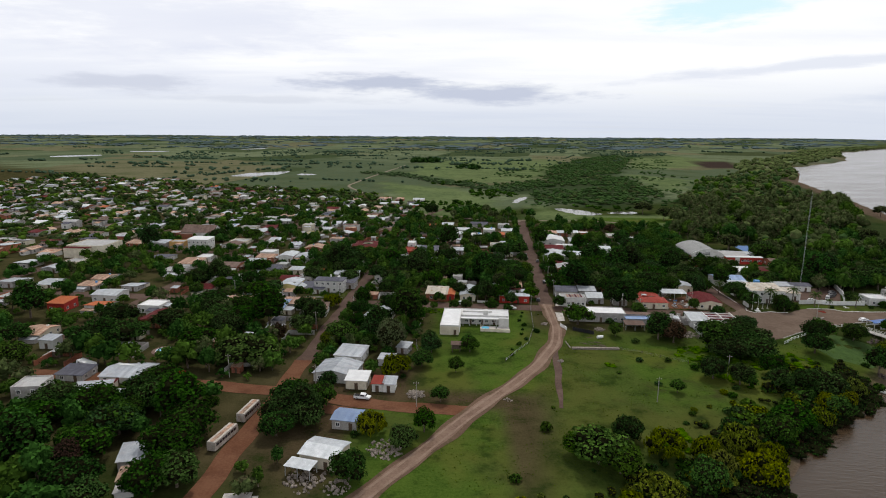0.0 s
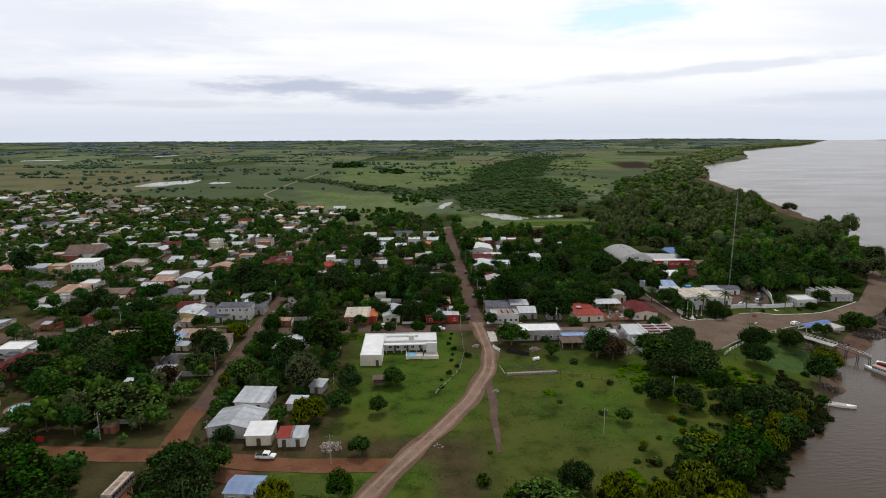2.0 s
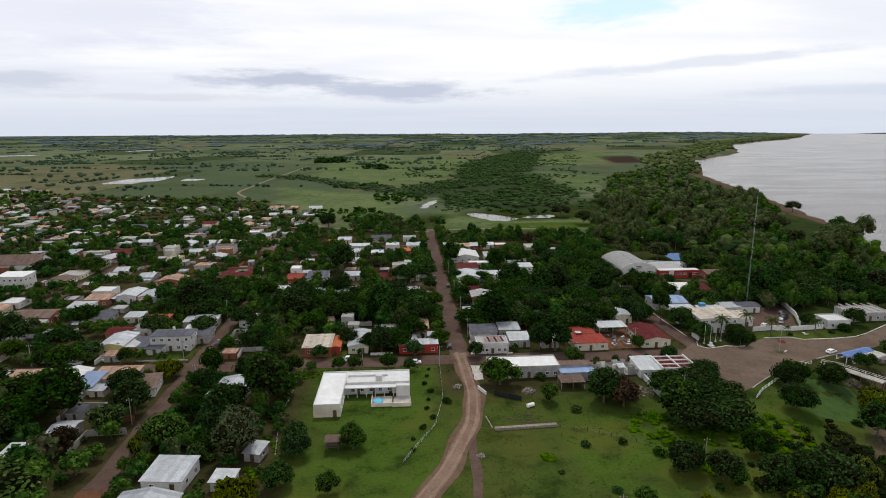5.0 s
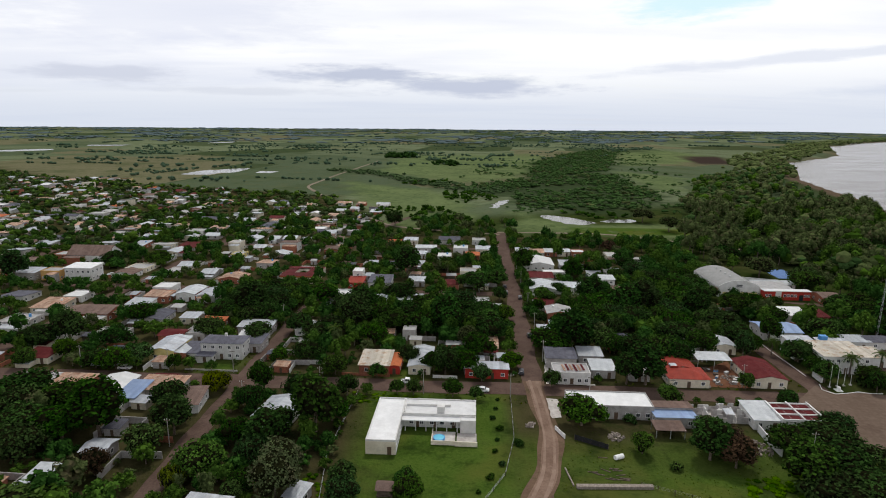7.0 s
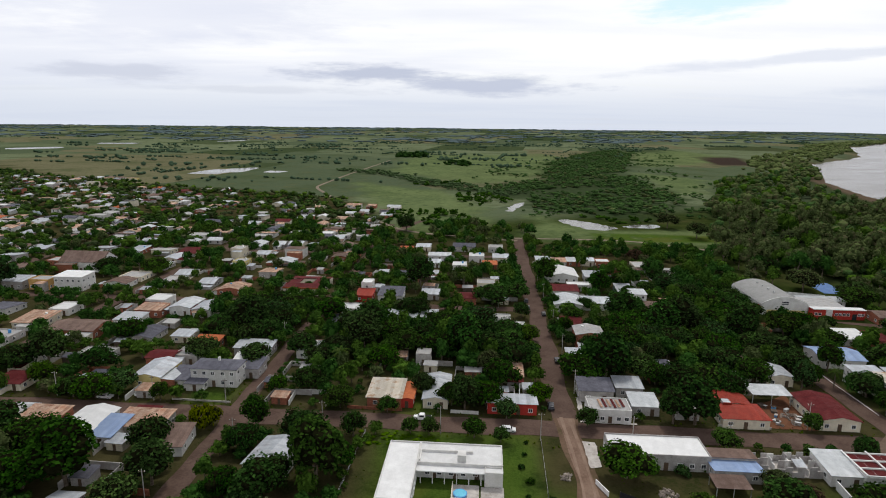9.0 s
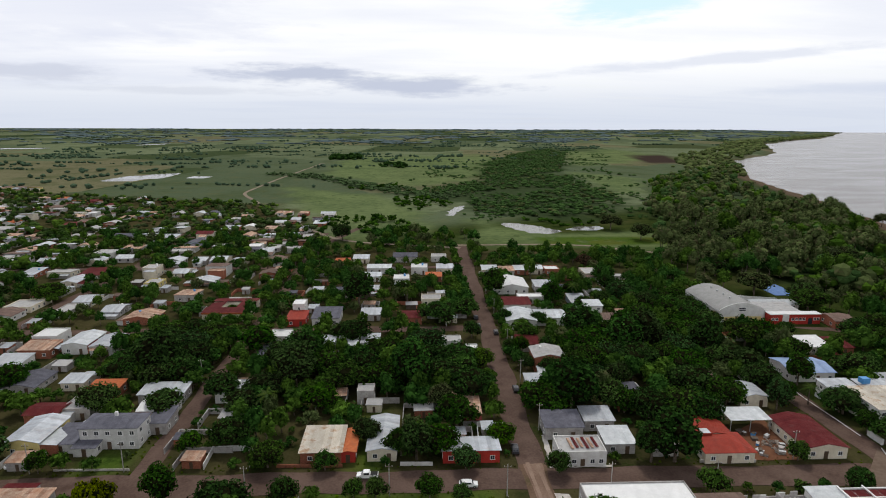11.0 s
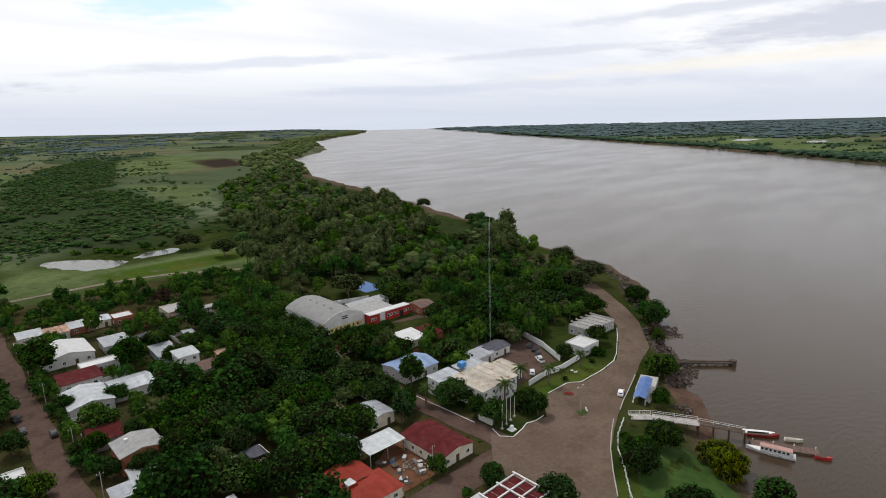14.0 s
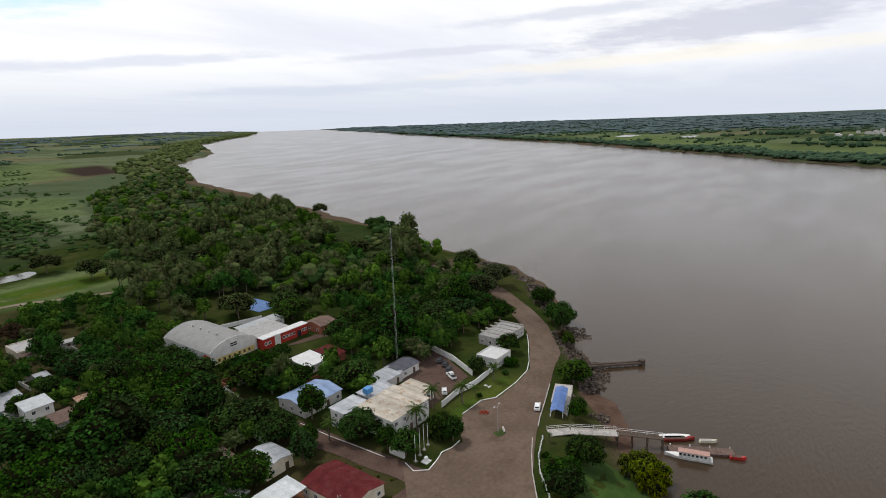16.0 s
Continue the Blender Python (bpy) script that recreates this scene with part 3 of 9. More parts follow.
def water_material(name, body, wave):
    ma = bpy.data.materials.new(name)
    ma.use_nodes = True
    tree = ma.node_tree
    n, m, mix, ramp, noi, stretch, link = nodes_of(tree)
    b = tree.nodes["Principled BSDF"]
    ob = n("ShaderNodeTexCoord").outputs["Object"]
    streak = noi(stretch(ob, 0.004, 0.012, 1, rz=radians(35)), 1.0, 4)
    link(mix(ramp(streak, (0.35, 0.65)), body, tuple(1.12 * c for c in body)), b.inputs["Base Color"])
    b.inputs["IOR"].default_value = 1.333
    calm = ramp(noi(stretch(ob, 0.006, 0.02, 1, rz=radians(35)), 1.0, 3), (0.38, 0.62))
    link(m("ADD", 0.17, m("MULTIPLY", calm, 0.05)), b.inputs["Roughness"])
    small = noi(stretch(ob, 0.35, 0.9, 1, rz=radians(30)), 1.0, 4, 0.6)
    swell = noi(stretch(ob, 0.06, 0.13, 1, rz=radians(30)), 1.0, 3)
    bp = n("ShaderNodeBump", Strength=wave, Distance=0.5)
    link(m("ADD", m("MULTIPLY", small, m("ADD", 0.85, m("MULTIPLY", calm, 0.15))), m("MULTIPLY", swell, 0.14)), bp.inputs["Height"])
    link(bp.outputs[0], b.inputs["Normal"])
    return ma


WATER = water_material("river_water", (0.046, 0.029, 0.016), 0.30)
river = mesh_ob("river", [(-900, -900, -4), (6500, -900, -4), (6500, 6500, -4), (-900, 6500, -4)], [(0, 1, 2, 3)], WATER)
tagged(river, "broad brown river with small ripples", "river", kind="structure")
for p in PONDS:
    c = np.mean(np.array(p), 0)
    out = [tuple(c + (np.array(q) - c) * 1.25) + (-0.45,) for q in p]
    pond = mesh_ob("pond", out, [tuple(range(len(out)))], water_material("pond_water", (0.10, 0.098, 0.086), 0.08))
    tagged(pond, "shallow pond reflecting the pale sky", "pond", "ponds in the meadow", "structure")


ROADS = []


def road(name, points, half, material, label, lift=0.07, jitter=0.6, uvs=True, kind="structure", note=True, step=3.0):
    """A strip of road along a line of the plan, its edges a little uneven."""
    line = [G(*p).xy if uvs else Vector(p) for p in points]
    fine = []
    for i, (a, b) in enumerate(zip(line, line[1:])):
        k = max(1, int((b - a).length / step))
        fine += [a.lerp(b, j / k) for j in range(k)]
    fine.append(line[-1])
    for _ in range(3):
        fine = [fine[0]] + [(a + 2 * b + c) / 4 for a, b, c in zip(fine, fine[1:], fine[2:])] + [fine[-1]]
    verts, faces = [], []
    xs, ys = [], []
    cols = 4
    for i, p in enumerate(fine):
        t = (fine[min(i + 1, len(fine) - 1)] - fine[max(i - 1, 0)]).normalized()
        s = Vector((t.y, -t.x))
        a = half + jitter * (0.6 * math.sin(i * 0.43 + half) + 0.4 * math.sin(i * 1.07 + 2.0))
        b = half + jitter * (0.6 * math.sin(i * 0.37 + 1.1) + 0.4 * math.sin(i * 0.91 + half))
        for k in range(cols + 1):
            q = p + s * (-a + (a + b) * k / cols)
            xs.append(q.x), ys.append(q.y)
    zs = height(np.array(xs), np.array(ys)) + lift
    verts = list(zip(xs, ys, zs.tolist()))
    w = cols + 1
    for i in range(len(fine) - 1):
        for k in range(cols):
            faces.append((i * w + k, i * w + k + 1, (i + 1) * w + k + 1, (i + 1) * w + k))
    ob = mesh_ob(name, verts, faces, material)
    tagged(ob, label, "road" if "road" in name or "street" in name else "path", kind=kind)
    if note:
        ROADS.append(([tuple(uv_of(*p)) for p in fine[::3] + [fine[-1]]], half))
    return ob


S_LABEL = "brown earth street through the town"
road("street", [(0, 0), (0, 262)], 3.7, EARTH, S_LABEL)
road("street", [(-91, -70), (-93, 0), (-95, 262), (-75, 330)], 2.7, EARTH, S_LABEL, 0.075)
road("street", [(-190, -60), (-190, 330)], 3.5, EARTH, S_LABEL, 0.075)
road("street", [(-285, -60), (-285, 380)], 3.5, EARTH, S_LABEL, 0.075)
road("street", [(-380, -60), (-380, 420)], 3.5, EARTH, S_LABEL, 0.075)
road("street", [(-700, 0), (-95, 0), (0, 0), (88, -1)], 4.2, EARTH, S_LABEL, 0.09)
road("street", [(-700, 102), (0, 102)], 3.0, EARTH, S_LABEL, 0.09)
road("street", [(-700, 204), (0, 204)], 2.8, EARTH, S_LABEL, 0.09)
road("street", [(-700, 306), (-95, 306)], 3.4, EARTH, S_LABEL, 0.09)
road("street", [(89, 0), (88, 34), (86, 95)], 3.4, EARTH, "brown earth side street beside the burgundy roof", 0.10)
DIRT = [(51, 262), (50.5, 250), (49.5, 230), (46, 212), (36, 191), (23, 172), (10, 154), (-2, 136), (-15, 116), (-30, 92)]
road("dirt_road", DIRT, 3.1, VERGE, "pale rutted dirt road curving down to the river", 0.10, 0.9, uvs=False)
road("worn_track", DIRT, 2.0, TRACK, "paler worn middle of the dirt road", 0.14, 0.5, uvs=False, note=False)
road("dirt_track", [(2.5, -14), (1.2, -30), (-1.4, -46), (-2.2, -66), (-2.8, -78), (-4.4, -98)], 1.0, EARTH, "faint earth track through the grass", 0.08)
road("dirt_road", [(12, 156), (-10, 159), (-41, 167), (-73, 174), (-99, 178), (-135, 182), (-230, 190)], 3.2, REDEARTH, "red earth side road past the small houses", 0.09, uvs=False)
road("dirt_road", [(-91, -70), (-90, -104), (-90, -147), (-91, -180)], 3.0, REDEARTH, "red earth lane beside the old buses", 0.08)
road("dirt_patch", [(-86, -104), (-74, -104), (-66, -106)], 2.6, REDEARTH, "bare red earth yard", 0.085, note=False)
for off in (-1.15, 1.15):
    road("wheel_rut", [(x + off, y - off * 0.5) for x, y in DIRT], 0.36, RUT, "compacted pale wheel rut of the dirt road", 0.18, 0.16, uvs=False, note=False)
road("gravel_path", [(70, 519), (105, 517), (136, 515), (160, 507), (180, 492), (201, 478), (230, 455)], 1.8, PATHM, "pale path across the meadow", 0.15, uvs=False, note=False)
road("gravel_path", [(160, 507), (157, 492), (154, 470)], 1.4, PATHM, "pale path across the meadow", 0.18, uvs=False, note=False)
road("gravel_path", [(71, 510), (20, 528), (-10, 540), (-60, 640), (-135, 830), (-117, 1018), (-80, 1320)], 2.0, PATHM, "pale straight country path", 0.2, uvs=False, note=False, step=12)


def sheet(name, outline, material, label, lift=0.13, step=3.0, cat="road"):
    """A flat sheet of ground inside an outline of the plan, laid on the land."""
    bm = bmesh.new()
    ring = []
    for (a, b) in zip(outline, outline[1:] + outline[:1]):
        pa, pb = G(*a), G(*b)
        k = max(1, int((pb - pa).length / step))
        for j in range(k):
            q = pa.lerp(pb, j / k)
            w = 0.5 * math.sin(q.x * 0.9) + 0.4 * math.sin(q.y * 1.3 + 1)
            ring.append((q.x + w * 0.5, q.y + w * 0.4))
    A = np.array(ring)
    xs, ys = np.meshgrid(np.arange(A[:, 0].min(), A[:, 0].max(), step), np.arange(A[:, 1].min(), A[:, 1].max(), step))
    px, py = xs.ravel(), ys.ravel()
    ok = poly_dist(px, py, A) < -step * 0.45
    px, py = np.concatenate([A[:, 0], px[ok]]), np.concatenate([A[:, 1], py[ok]])
    from_edge = len(ring)
    edges = [(i, (i + 1) % from_edge) for i in range(from_edge)]
    co, _, fa, *_ = delaunay([Vector((x, y)) for x, y in zip(px, py)], edges, [], 1, 1e-4)
    zs = height(np.array([c.x for c in co]), np.array([c.y for c in co])) + lift
    ob = mesh_ob(name, [(c.x, c.y, float(z)) for c, z in zip(co, zs)], [tuple(f) for f in fa], material, smooth_=True)
    if ob.data.polygons[0].normal.z < 0:
        ob.data.flip_normals()
    return tagged(ob, label, cat, kind="structure")


# the open space at the river front, and the road on along the bank
WATERFRONT = [(78, -3), (86, 5), (91, 10), (91, 3), (101, 4.5), (108, 3.5), (114, 9), (120, 11.5), (130, 11.5), (134, 8.5), (146, 8.5), (158, 10.5), (172, 18), (188, 28), (203, 44), (216, 58), (230, 76), (240, 94), (247, 112), (250, 126), (254, 125), (252, 110), (246, 92), (237, 72), (225, 54), (212, 36), (204, 27), (181, 10), (160, 3), (153, 0.5), (140, -4.5), (130, -8), (122, -11), (106, -18.5), (90, -30), (82, -34), (78, -20)]
sheet("waterfront_road", WATERFRONT, PLAZA, "wide bare earth road and square at the river front")
ROADS.append(([(84, -8), (112, -5), (140, 2), (176, 15), (200, 32), (225, 58)], 9.0))

import collections

# ---- makers ----


def part(name, bm, material, parent, label=""):
    """Link a bmesh as one mesh object under a thing or a part."""
    me = bpy.data.meshes.new(name)
    bm.to_mesh(me)
    bm.free()
    me.materials.append(material)
    ob = new(name, me)
    ob.parent = parent
    if label:
        tagged(ob, label)
    return ob


def share(name, me, parent, m):
    ob = new(name, me)
    ob.parent = parent
    ob.matrix_basis = m
    return ob


def box(bm, x0, x1, y0, y1, z0, z1):
    vs = [bm.verts.new(p) for p in ((x0, y0, z0), (x1, y0, z0), (x1, y1, z0), (x0, y1, z0), (x0, y0, z1), (x1, y0, z1), (x1, y1, z1), (x0, y1, z1))]
    for f in ((3, 2, 1, 0), (4, 5, 6, 7), (0, 1, 5, 4), (1, 2, 6, 5), (2, 3, 7, 6), (3, 0, 4, 7)):
        bm.faces.new([vs[i] for i in f])


def tube(bm, a, b, r0, r1, k=6):
    """A tapered round bar from a to b."""
    a, b = Vector(a), Vector(b)
    q = (b - a).to_track_quat("Z", "Y")
    rings = []
    for p, r in ((a, r0), (b, r1)):
        rings.append([bm.verts.new(p + q @ Vector((r * math.cos(2 * PI * i / k), r * math.sin(2 * PI * i / k), 0))) for i in range(k)])
    for i in range(k):
        bm.faces.new((rings[0][i], rings[0][(i + 1) % k], rings[1][(i + 1) % k], rings[1][i]))
    bm.faces.new(rings[1])
    bm.faces.new(rings[0][::-1])


def slab(bm, p, thick):
    """A thick sheet from four corners, anticlockwise seen from above."""
    top = [bm.verts.new(q) for q in p]
    low = [bm.verts.new((q[0], q[1], q[2] - thick)) for q in p]
    bm.faces.new(top)
    bm.faces.new(low[::-1])
    for i in range(len(p)):
        j = (i + 1) % len(p)
        bm.faces.new((low[i], low[j], top[j], top[i]))


def thing(name, u, v, rot=0.0, z=None, **tags):
    ob = new(name)
    p = G(u, v)
    ob.matrix_basis = Matrix.Translation((p.x, p.y, gz(p.x, p.y) if z is None else z)) @ Matrix.Rotation(-TURN + radians(rot), 4, "Z")
    return tagged(ob, **tags)


TAKEN = []   # rectangles of the plan that trees keep clear of: u0, u1, v0, v1


def bm_of(*boxes):
    bm = bmesh.new()
    for b in boxes:
        box(bm, *b)
    return bm


def shared_mesh(name, bm, material):
    me = bpy.data.meshes.new(name)
    bm.to_mesh(me)
    bm.free()
    me.materials.append(material)
    return me


# windows: a frame with sill, and a pane set back in it; they face -y and stand on the wall's face
WIN_ME = shared_mesh("window", bm_of((-0.62, -0.5, -0.09, 0.03, -0.55, 0.55), (0.5, 0.62, -0.09, 0.03, -0.55, 0.55), (-0.5, 0.5, -0.09, 0.03, 0.45, 0.55),
                                     (-0.68, 0.68, -0.14, 0.03, -0.65, -0.55), (-0.03, 0.03, -0.07, 0.0, -0.55, 0.45)), FRAME_W)
PANE_ME = shared_mesh("pane", bm_of((-0.5, 0.5, -0.04, 0.02, -0.55, 0.45)), GLASS)
DOOR_ME = shared_mesh("door", bm_of((-0.45, 0.45, -0.05, 0.02, 0, 2.05), (-0.53, -0.45, -0.08, 0.02, 0, 2.13), (0.45, 0.53, -0.08, 0.02, 0, 2.13), (-0.45, 0.45, -0.08, 0.02, 2.05, 2.13)), DARKDOOR)


def put_windows(e, w, d, h, base=0.0, sides="fblr", gap=3.4, door=True, rng=random, pane=True, scale=1.0):
    """Windows along the sides of a block (front is -y), one door in front."""
    for s in sides:
        length = w if s in "fb" else d
        k = max(1, int(length / gap))
        for i in range(k):
            x = (i + 0.5) * length / k - length / 2 + rng.uniform(-0.2, 0.2)
            rot, off = {"f": (0, d / 2), "b": (PI, d / 2), "l": (-PI / 2, w / 2), "r": (PI / 2, w / 2)}[s]
            m = Matrix.Rotation(rot, 4, "Z") @ Matrix.Translation((x, -off, base))
            if s == sides[0] and door and i == k // 2:
                share("door", DOOR_ME, e, m)
                continue
            win = share("window", WIN_ME, e, m @ Matrix.Translation((0, 0, min(1.55, h * 0.55))) @ Matrix.Scale(scale, 4))
            if pane:
                share("pane", PANE_ME, win, Matrix())


def prism(bm, top, low, faces):
    """Closed body from a top skin, its copy below and the rim between them."""
    T, L = [bm.verts.new(p) for p in top], [bm.verts.new(p) for p in low]
    rim = collections.Counter()
    for f in faces:
        bm.faces.new([T[i] for i in f])
        bm.faces.new([L[i] for i in f[::-1]])
        for i, j in zip(f, f[1:] + f[:1]):
            rim[(i, j)] += 1
    for i, j in rim:
        if (j, i) not in rim:
            bm.faces.new((L[i], L[j], T[j], T[i]))


def roof_bm(kind, w, d, h, rng, pitch=0.18, over=0.4):
    """Flat, lean-to, ridged or hipped roof as one thick skin."""
    bm = bmesh.new()
    x, y = w / 2 + over, d / 2 + over
    if kind == "flat":
        x, y = w / 2 - 0.2, d / 2 - 0.2
        top = [(-x, -y, h + 0.06), (x, -y, h + 0.06), (x, y, h + 0.12), (-x, y, h + 0.12)]
        faces = [(0, 1, 2, 3)]
    elif kind in ("shed", "shedr"):
        r = 2 * y * pitch * 0.6
        a, b = (0, r) if kind == "shed" else (r, 0)
        top = [(-x, -y, h + a), (x, -y, h + a), (x, y, h + b), (-x, y, h + b)]
        faces = [(0, 1, 2, 3)]
    elif kind == "gable":
        r = y * pitch * 1.6
        top = [(-x, -y, h), (x, -y, h), (x, 0, h + r), (-x, 0, h + r), (x, y, h), (-x, y, h)]
        faces = [(0, 1, 2, 3), (3, 2, 4, 5)]
    else:
        r = min(x, y)
        z = h + r * pitch * 1.9
        c = [(-x, -y, h), (x, -y, h), (x, y, h), (-x, y, h)]
        if x >= y:
            top = c + [(-x + r, 0, z), (x - r, 0, z)]
            faces = [(0, 1, 5, 4), (1, 2, 5), (2, 3, 4, 5), (3, 0, 4)]
        else:
            top = c + [(0, -y + r, z), (0, y - r, z)]
            faces = [(0, 1, 4), (1, 2, 5, 4), (2, 3, 5), (3, 0, 4, 5)]
    prism(bm, top, [(a, b, c - 0.1) for a, b, c in top], faces)
    return bm


def wall_bm(kind, w, d, h, pitch=0.18, parapet=0.45):
    bm = bmesh.new()
    x, y = w / 2, d / 2
    if kind == "flat":
        box(bm, -x, x, -y, y, -0.4, h)
        for b in ((-x, x, -y, -y + 0.2), (-x, x, y - 0.2, y), (-x, -x + 0.2, -y + 0.2, y - 0.2), (x - 0.2, x, -y + 0.2, y - 0.2)):
            box(bm, *b, h, h + parapet)
        return bm
    box(bm, -x, x, -y, y, -0.4, h - 0.02)
    D, W = d + 0.8, w + 0.8
    if kind == "gable":
        rise = D / 2 * pitch * 1.6 - 0.14
        for s in (-1, 1):
            if kind == "gable":
                p = [(s * x, -y, h - 0.03), (s * x, y, h - 0.03), (s * x, 0, h + rise)]
                q = [(s * (x - 0.2), a, c) for _, a, c in p]
            else:
                p = [(-x, s * y, h - 0.03), (x, s * y, h - 0.03), (0, s * y, h + rise)]
                q = [(a, s * (y - 0.2), c) for a, _, c in p]
            P, Q = [bm.verts.new(c) for c in p], [bm.verts.new(c) for c in q]
            bm.faces.new(P), bm.faces.new(Q[::-1])
            for i in range(3):
                bm.faces.new((P[i], Q[i], Q[(i + 1) % 3], P[(i + 1) % 3]))
    elif kind in ("shed", "shedr"):
        rise = D * pitch * 0.6 - 0.1
        s = 1 if kind == "shed" else -1
        box(bm, -x, x, *sorted((s * y, s * (y - 0.2))), h - 0.03, h + rise * 0.95)
        for t in (-1, 1):
            p = [(t * x, -s * y, h - 0.03), (t * x, s * y, h - 0.03), (t * x, s * y, h + rise * 0.9)]
            q = [(t * (x - 0.2), a, c) for _, a, c in p]
            P, Q = [bm.verts.new(c) for c in p], [bm.verts.new(c) for c in q]
            bm.faces.new(P), bm.faces.new(Q[::-1])
            for i in range(3):
                bm.faces.new((P[i], Q[i], Q[(i + 1) % 3], P[(i + 1) % 3]))
    return bm


HOUSE_GROUP = "houses of the town"


def side_wing(e, w, d, h, rng):
    """Lean-to rooms and a veranda built on to a house over the years."""
    a, b, z = w * rng.uniform(0.4, 0.75), rng.uniform(2.4, 4.2), h - rng.uniform(0.25, 0.6)
    x0 = rng.choice([-w / 2 + 0.1, w / 2 - a - 0.1])
    t = rng.choice([-1, 1])
    y0, y1 = sorted((t * (d / 2 + 0.004), t * (d / 2 + b)))
    part("wing_wall", bm_of((x0, x0 + a, y0, y1, -0.3, z - 0.35)), WALL[rng.choice(["white", "grey", "brick", "cream", "grey"])], e)
    bm = bmesh.new()
    z0, z1 = (z - 0.3, z) if t < 0 else (z, z - 0.3)
    slab(bm, [(x0 - 0.25, y0 - 0.3 * (t < 0), z0), (x0 + a + 0.25, y0 - 0.3 * (t < 0), z0), (x0 + a + 0.25, y1 + 0.3 * (t > 0), z1), (x0 - 0.25, y1 + 0.3 * (t > 0), z1)], 0.08)
    part("wing_roof", bm, ROOF[rng.choice(["zinc", "rust", "slate", "grey", "brown", "silver", "burg"])], e)
    if rng.random() < 0.55:
        s, c = rng.choice([-1, 1]), rng.uniform(1.8, 3.0)
        xa, xb = sorted((s * (w / 2 + 0.004), s * (w / 2 + c)))
        ya = -d * rng.uniform(0.1, 0.4)
        bm = bmesh.new()
        za, zb = (z - 0.25, z + 0.1) if s < 0 else (z + 0.1, z - 0.25)
        slab(bm, [(xa, ya, za), (xb, ya, zb), (xb, d * 0.4, zb), (xa, d * 0.4, za)], 0.07)
        part("veranda_roof", bm, ROOF[rng.choice(["zinc", "rust", "slate", "brown"])], e)
        xp = s * (w / 2 + c - 0.15)
        for y in (ya + 0.2, d * 0.4 - 0.2):
            part("post", bm_of((xp - 0.07, xp + 0.07, y - 0.07, y + 0.07, -0.2, z - 0.3)), DARKWOOD, e)


def house(u, v, w, d, h, wall="white", roof="zinc", kind="shed", label="", rot=0.0, pitch=0.13, sides="fblr", gap=3.4, door=True, storeys=1, cat="house", name="house",
          tank=False, pane=True, chimney=False, keep=True, group=HOUSE_GROUP, wing=False):
    """One building block with walls, roof, windows and door."""
    rng = random.Random(int(u * 71 + v * 37 + w * 13))
    if storeys == 1 and h < 4.7:
        h *= 0.88
    if kind == "gabley":
        w, d, rot, kind = d, w, rot + 90, "gable"
        sides = "".join({"f": "l", "b": "r", "r": "f", "l": "b"}[c] for c in sides)
    e = thing(name, u, v, rot, label=label or "small plastered house under a sheet roof", category=cat, group=group)
    if keep:
        m = 1.6
        a, b = (w, d) if abs(rot) < 45 or abs(rot) > 135 else (d, w)
        TAKEN.append((u - a / 2 - m, u + a / 2 + m, v - b / 2 - m, v + b / 2 + m))
    part("wall", wall_bm(kind, w, d, h, pitch), WALL[wall], e)
    part("roof", roof_bm(kind, w, d, h, rng, pitch), ROOF[roof], e)
    sh = h / storeys
    for s in range(storeys):
        put_windows(e, w, d, sh, s * sh, sides, gap, door and s == 0, rng, pane)
    if tank:
        bm = bmesh.new()
        tube(bm, (w * 0.2, d * 0.2, h + 0.05), (w * 0.2, d * 0.2, h + 1.3), 0.55, 0.5, 10)
        part("water_tank", bm, TANK if rng.random() < 0.4 else FRAME_W, e, "round rooftop water tank")
    if wing or group == HOUSE_GROUP and storeys == 1 and w > 6 and u < -94 and rng.random() < 0.7:
        side_wing(e, w, d, h, rng)
    if chimney:
        part("chimney", bm_of((-0.35, 0.35, d * 0.1, d * 0.1 + 0.7, h, h + 1.9)), WALL["white"], e)
    return e


# ---- plants ----


def icosphere(sub):
    bm = bmesh.new()
    bmesh.ops.create_icosphere(bm, subdivisions=sub, radius=1)
    v = np.array([p.co[:] for p in bm.verts])
    f = np.array([[p.index for p in q.verts] for q in bm.faces])
    bm.free()
    return v, f


ICO = {1: icosphere(1), 2: icosphere(2)}
CROWNS = {}


def unit(a):
    return a / np.linalg.norm(a, axis=1)[:, None]


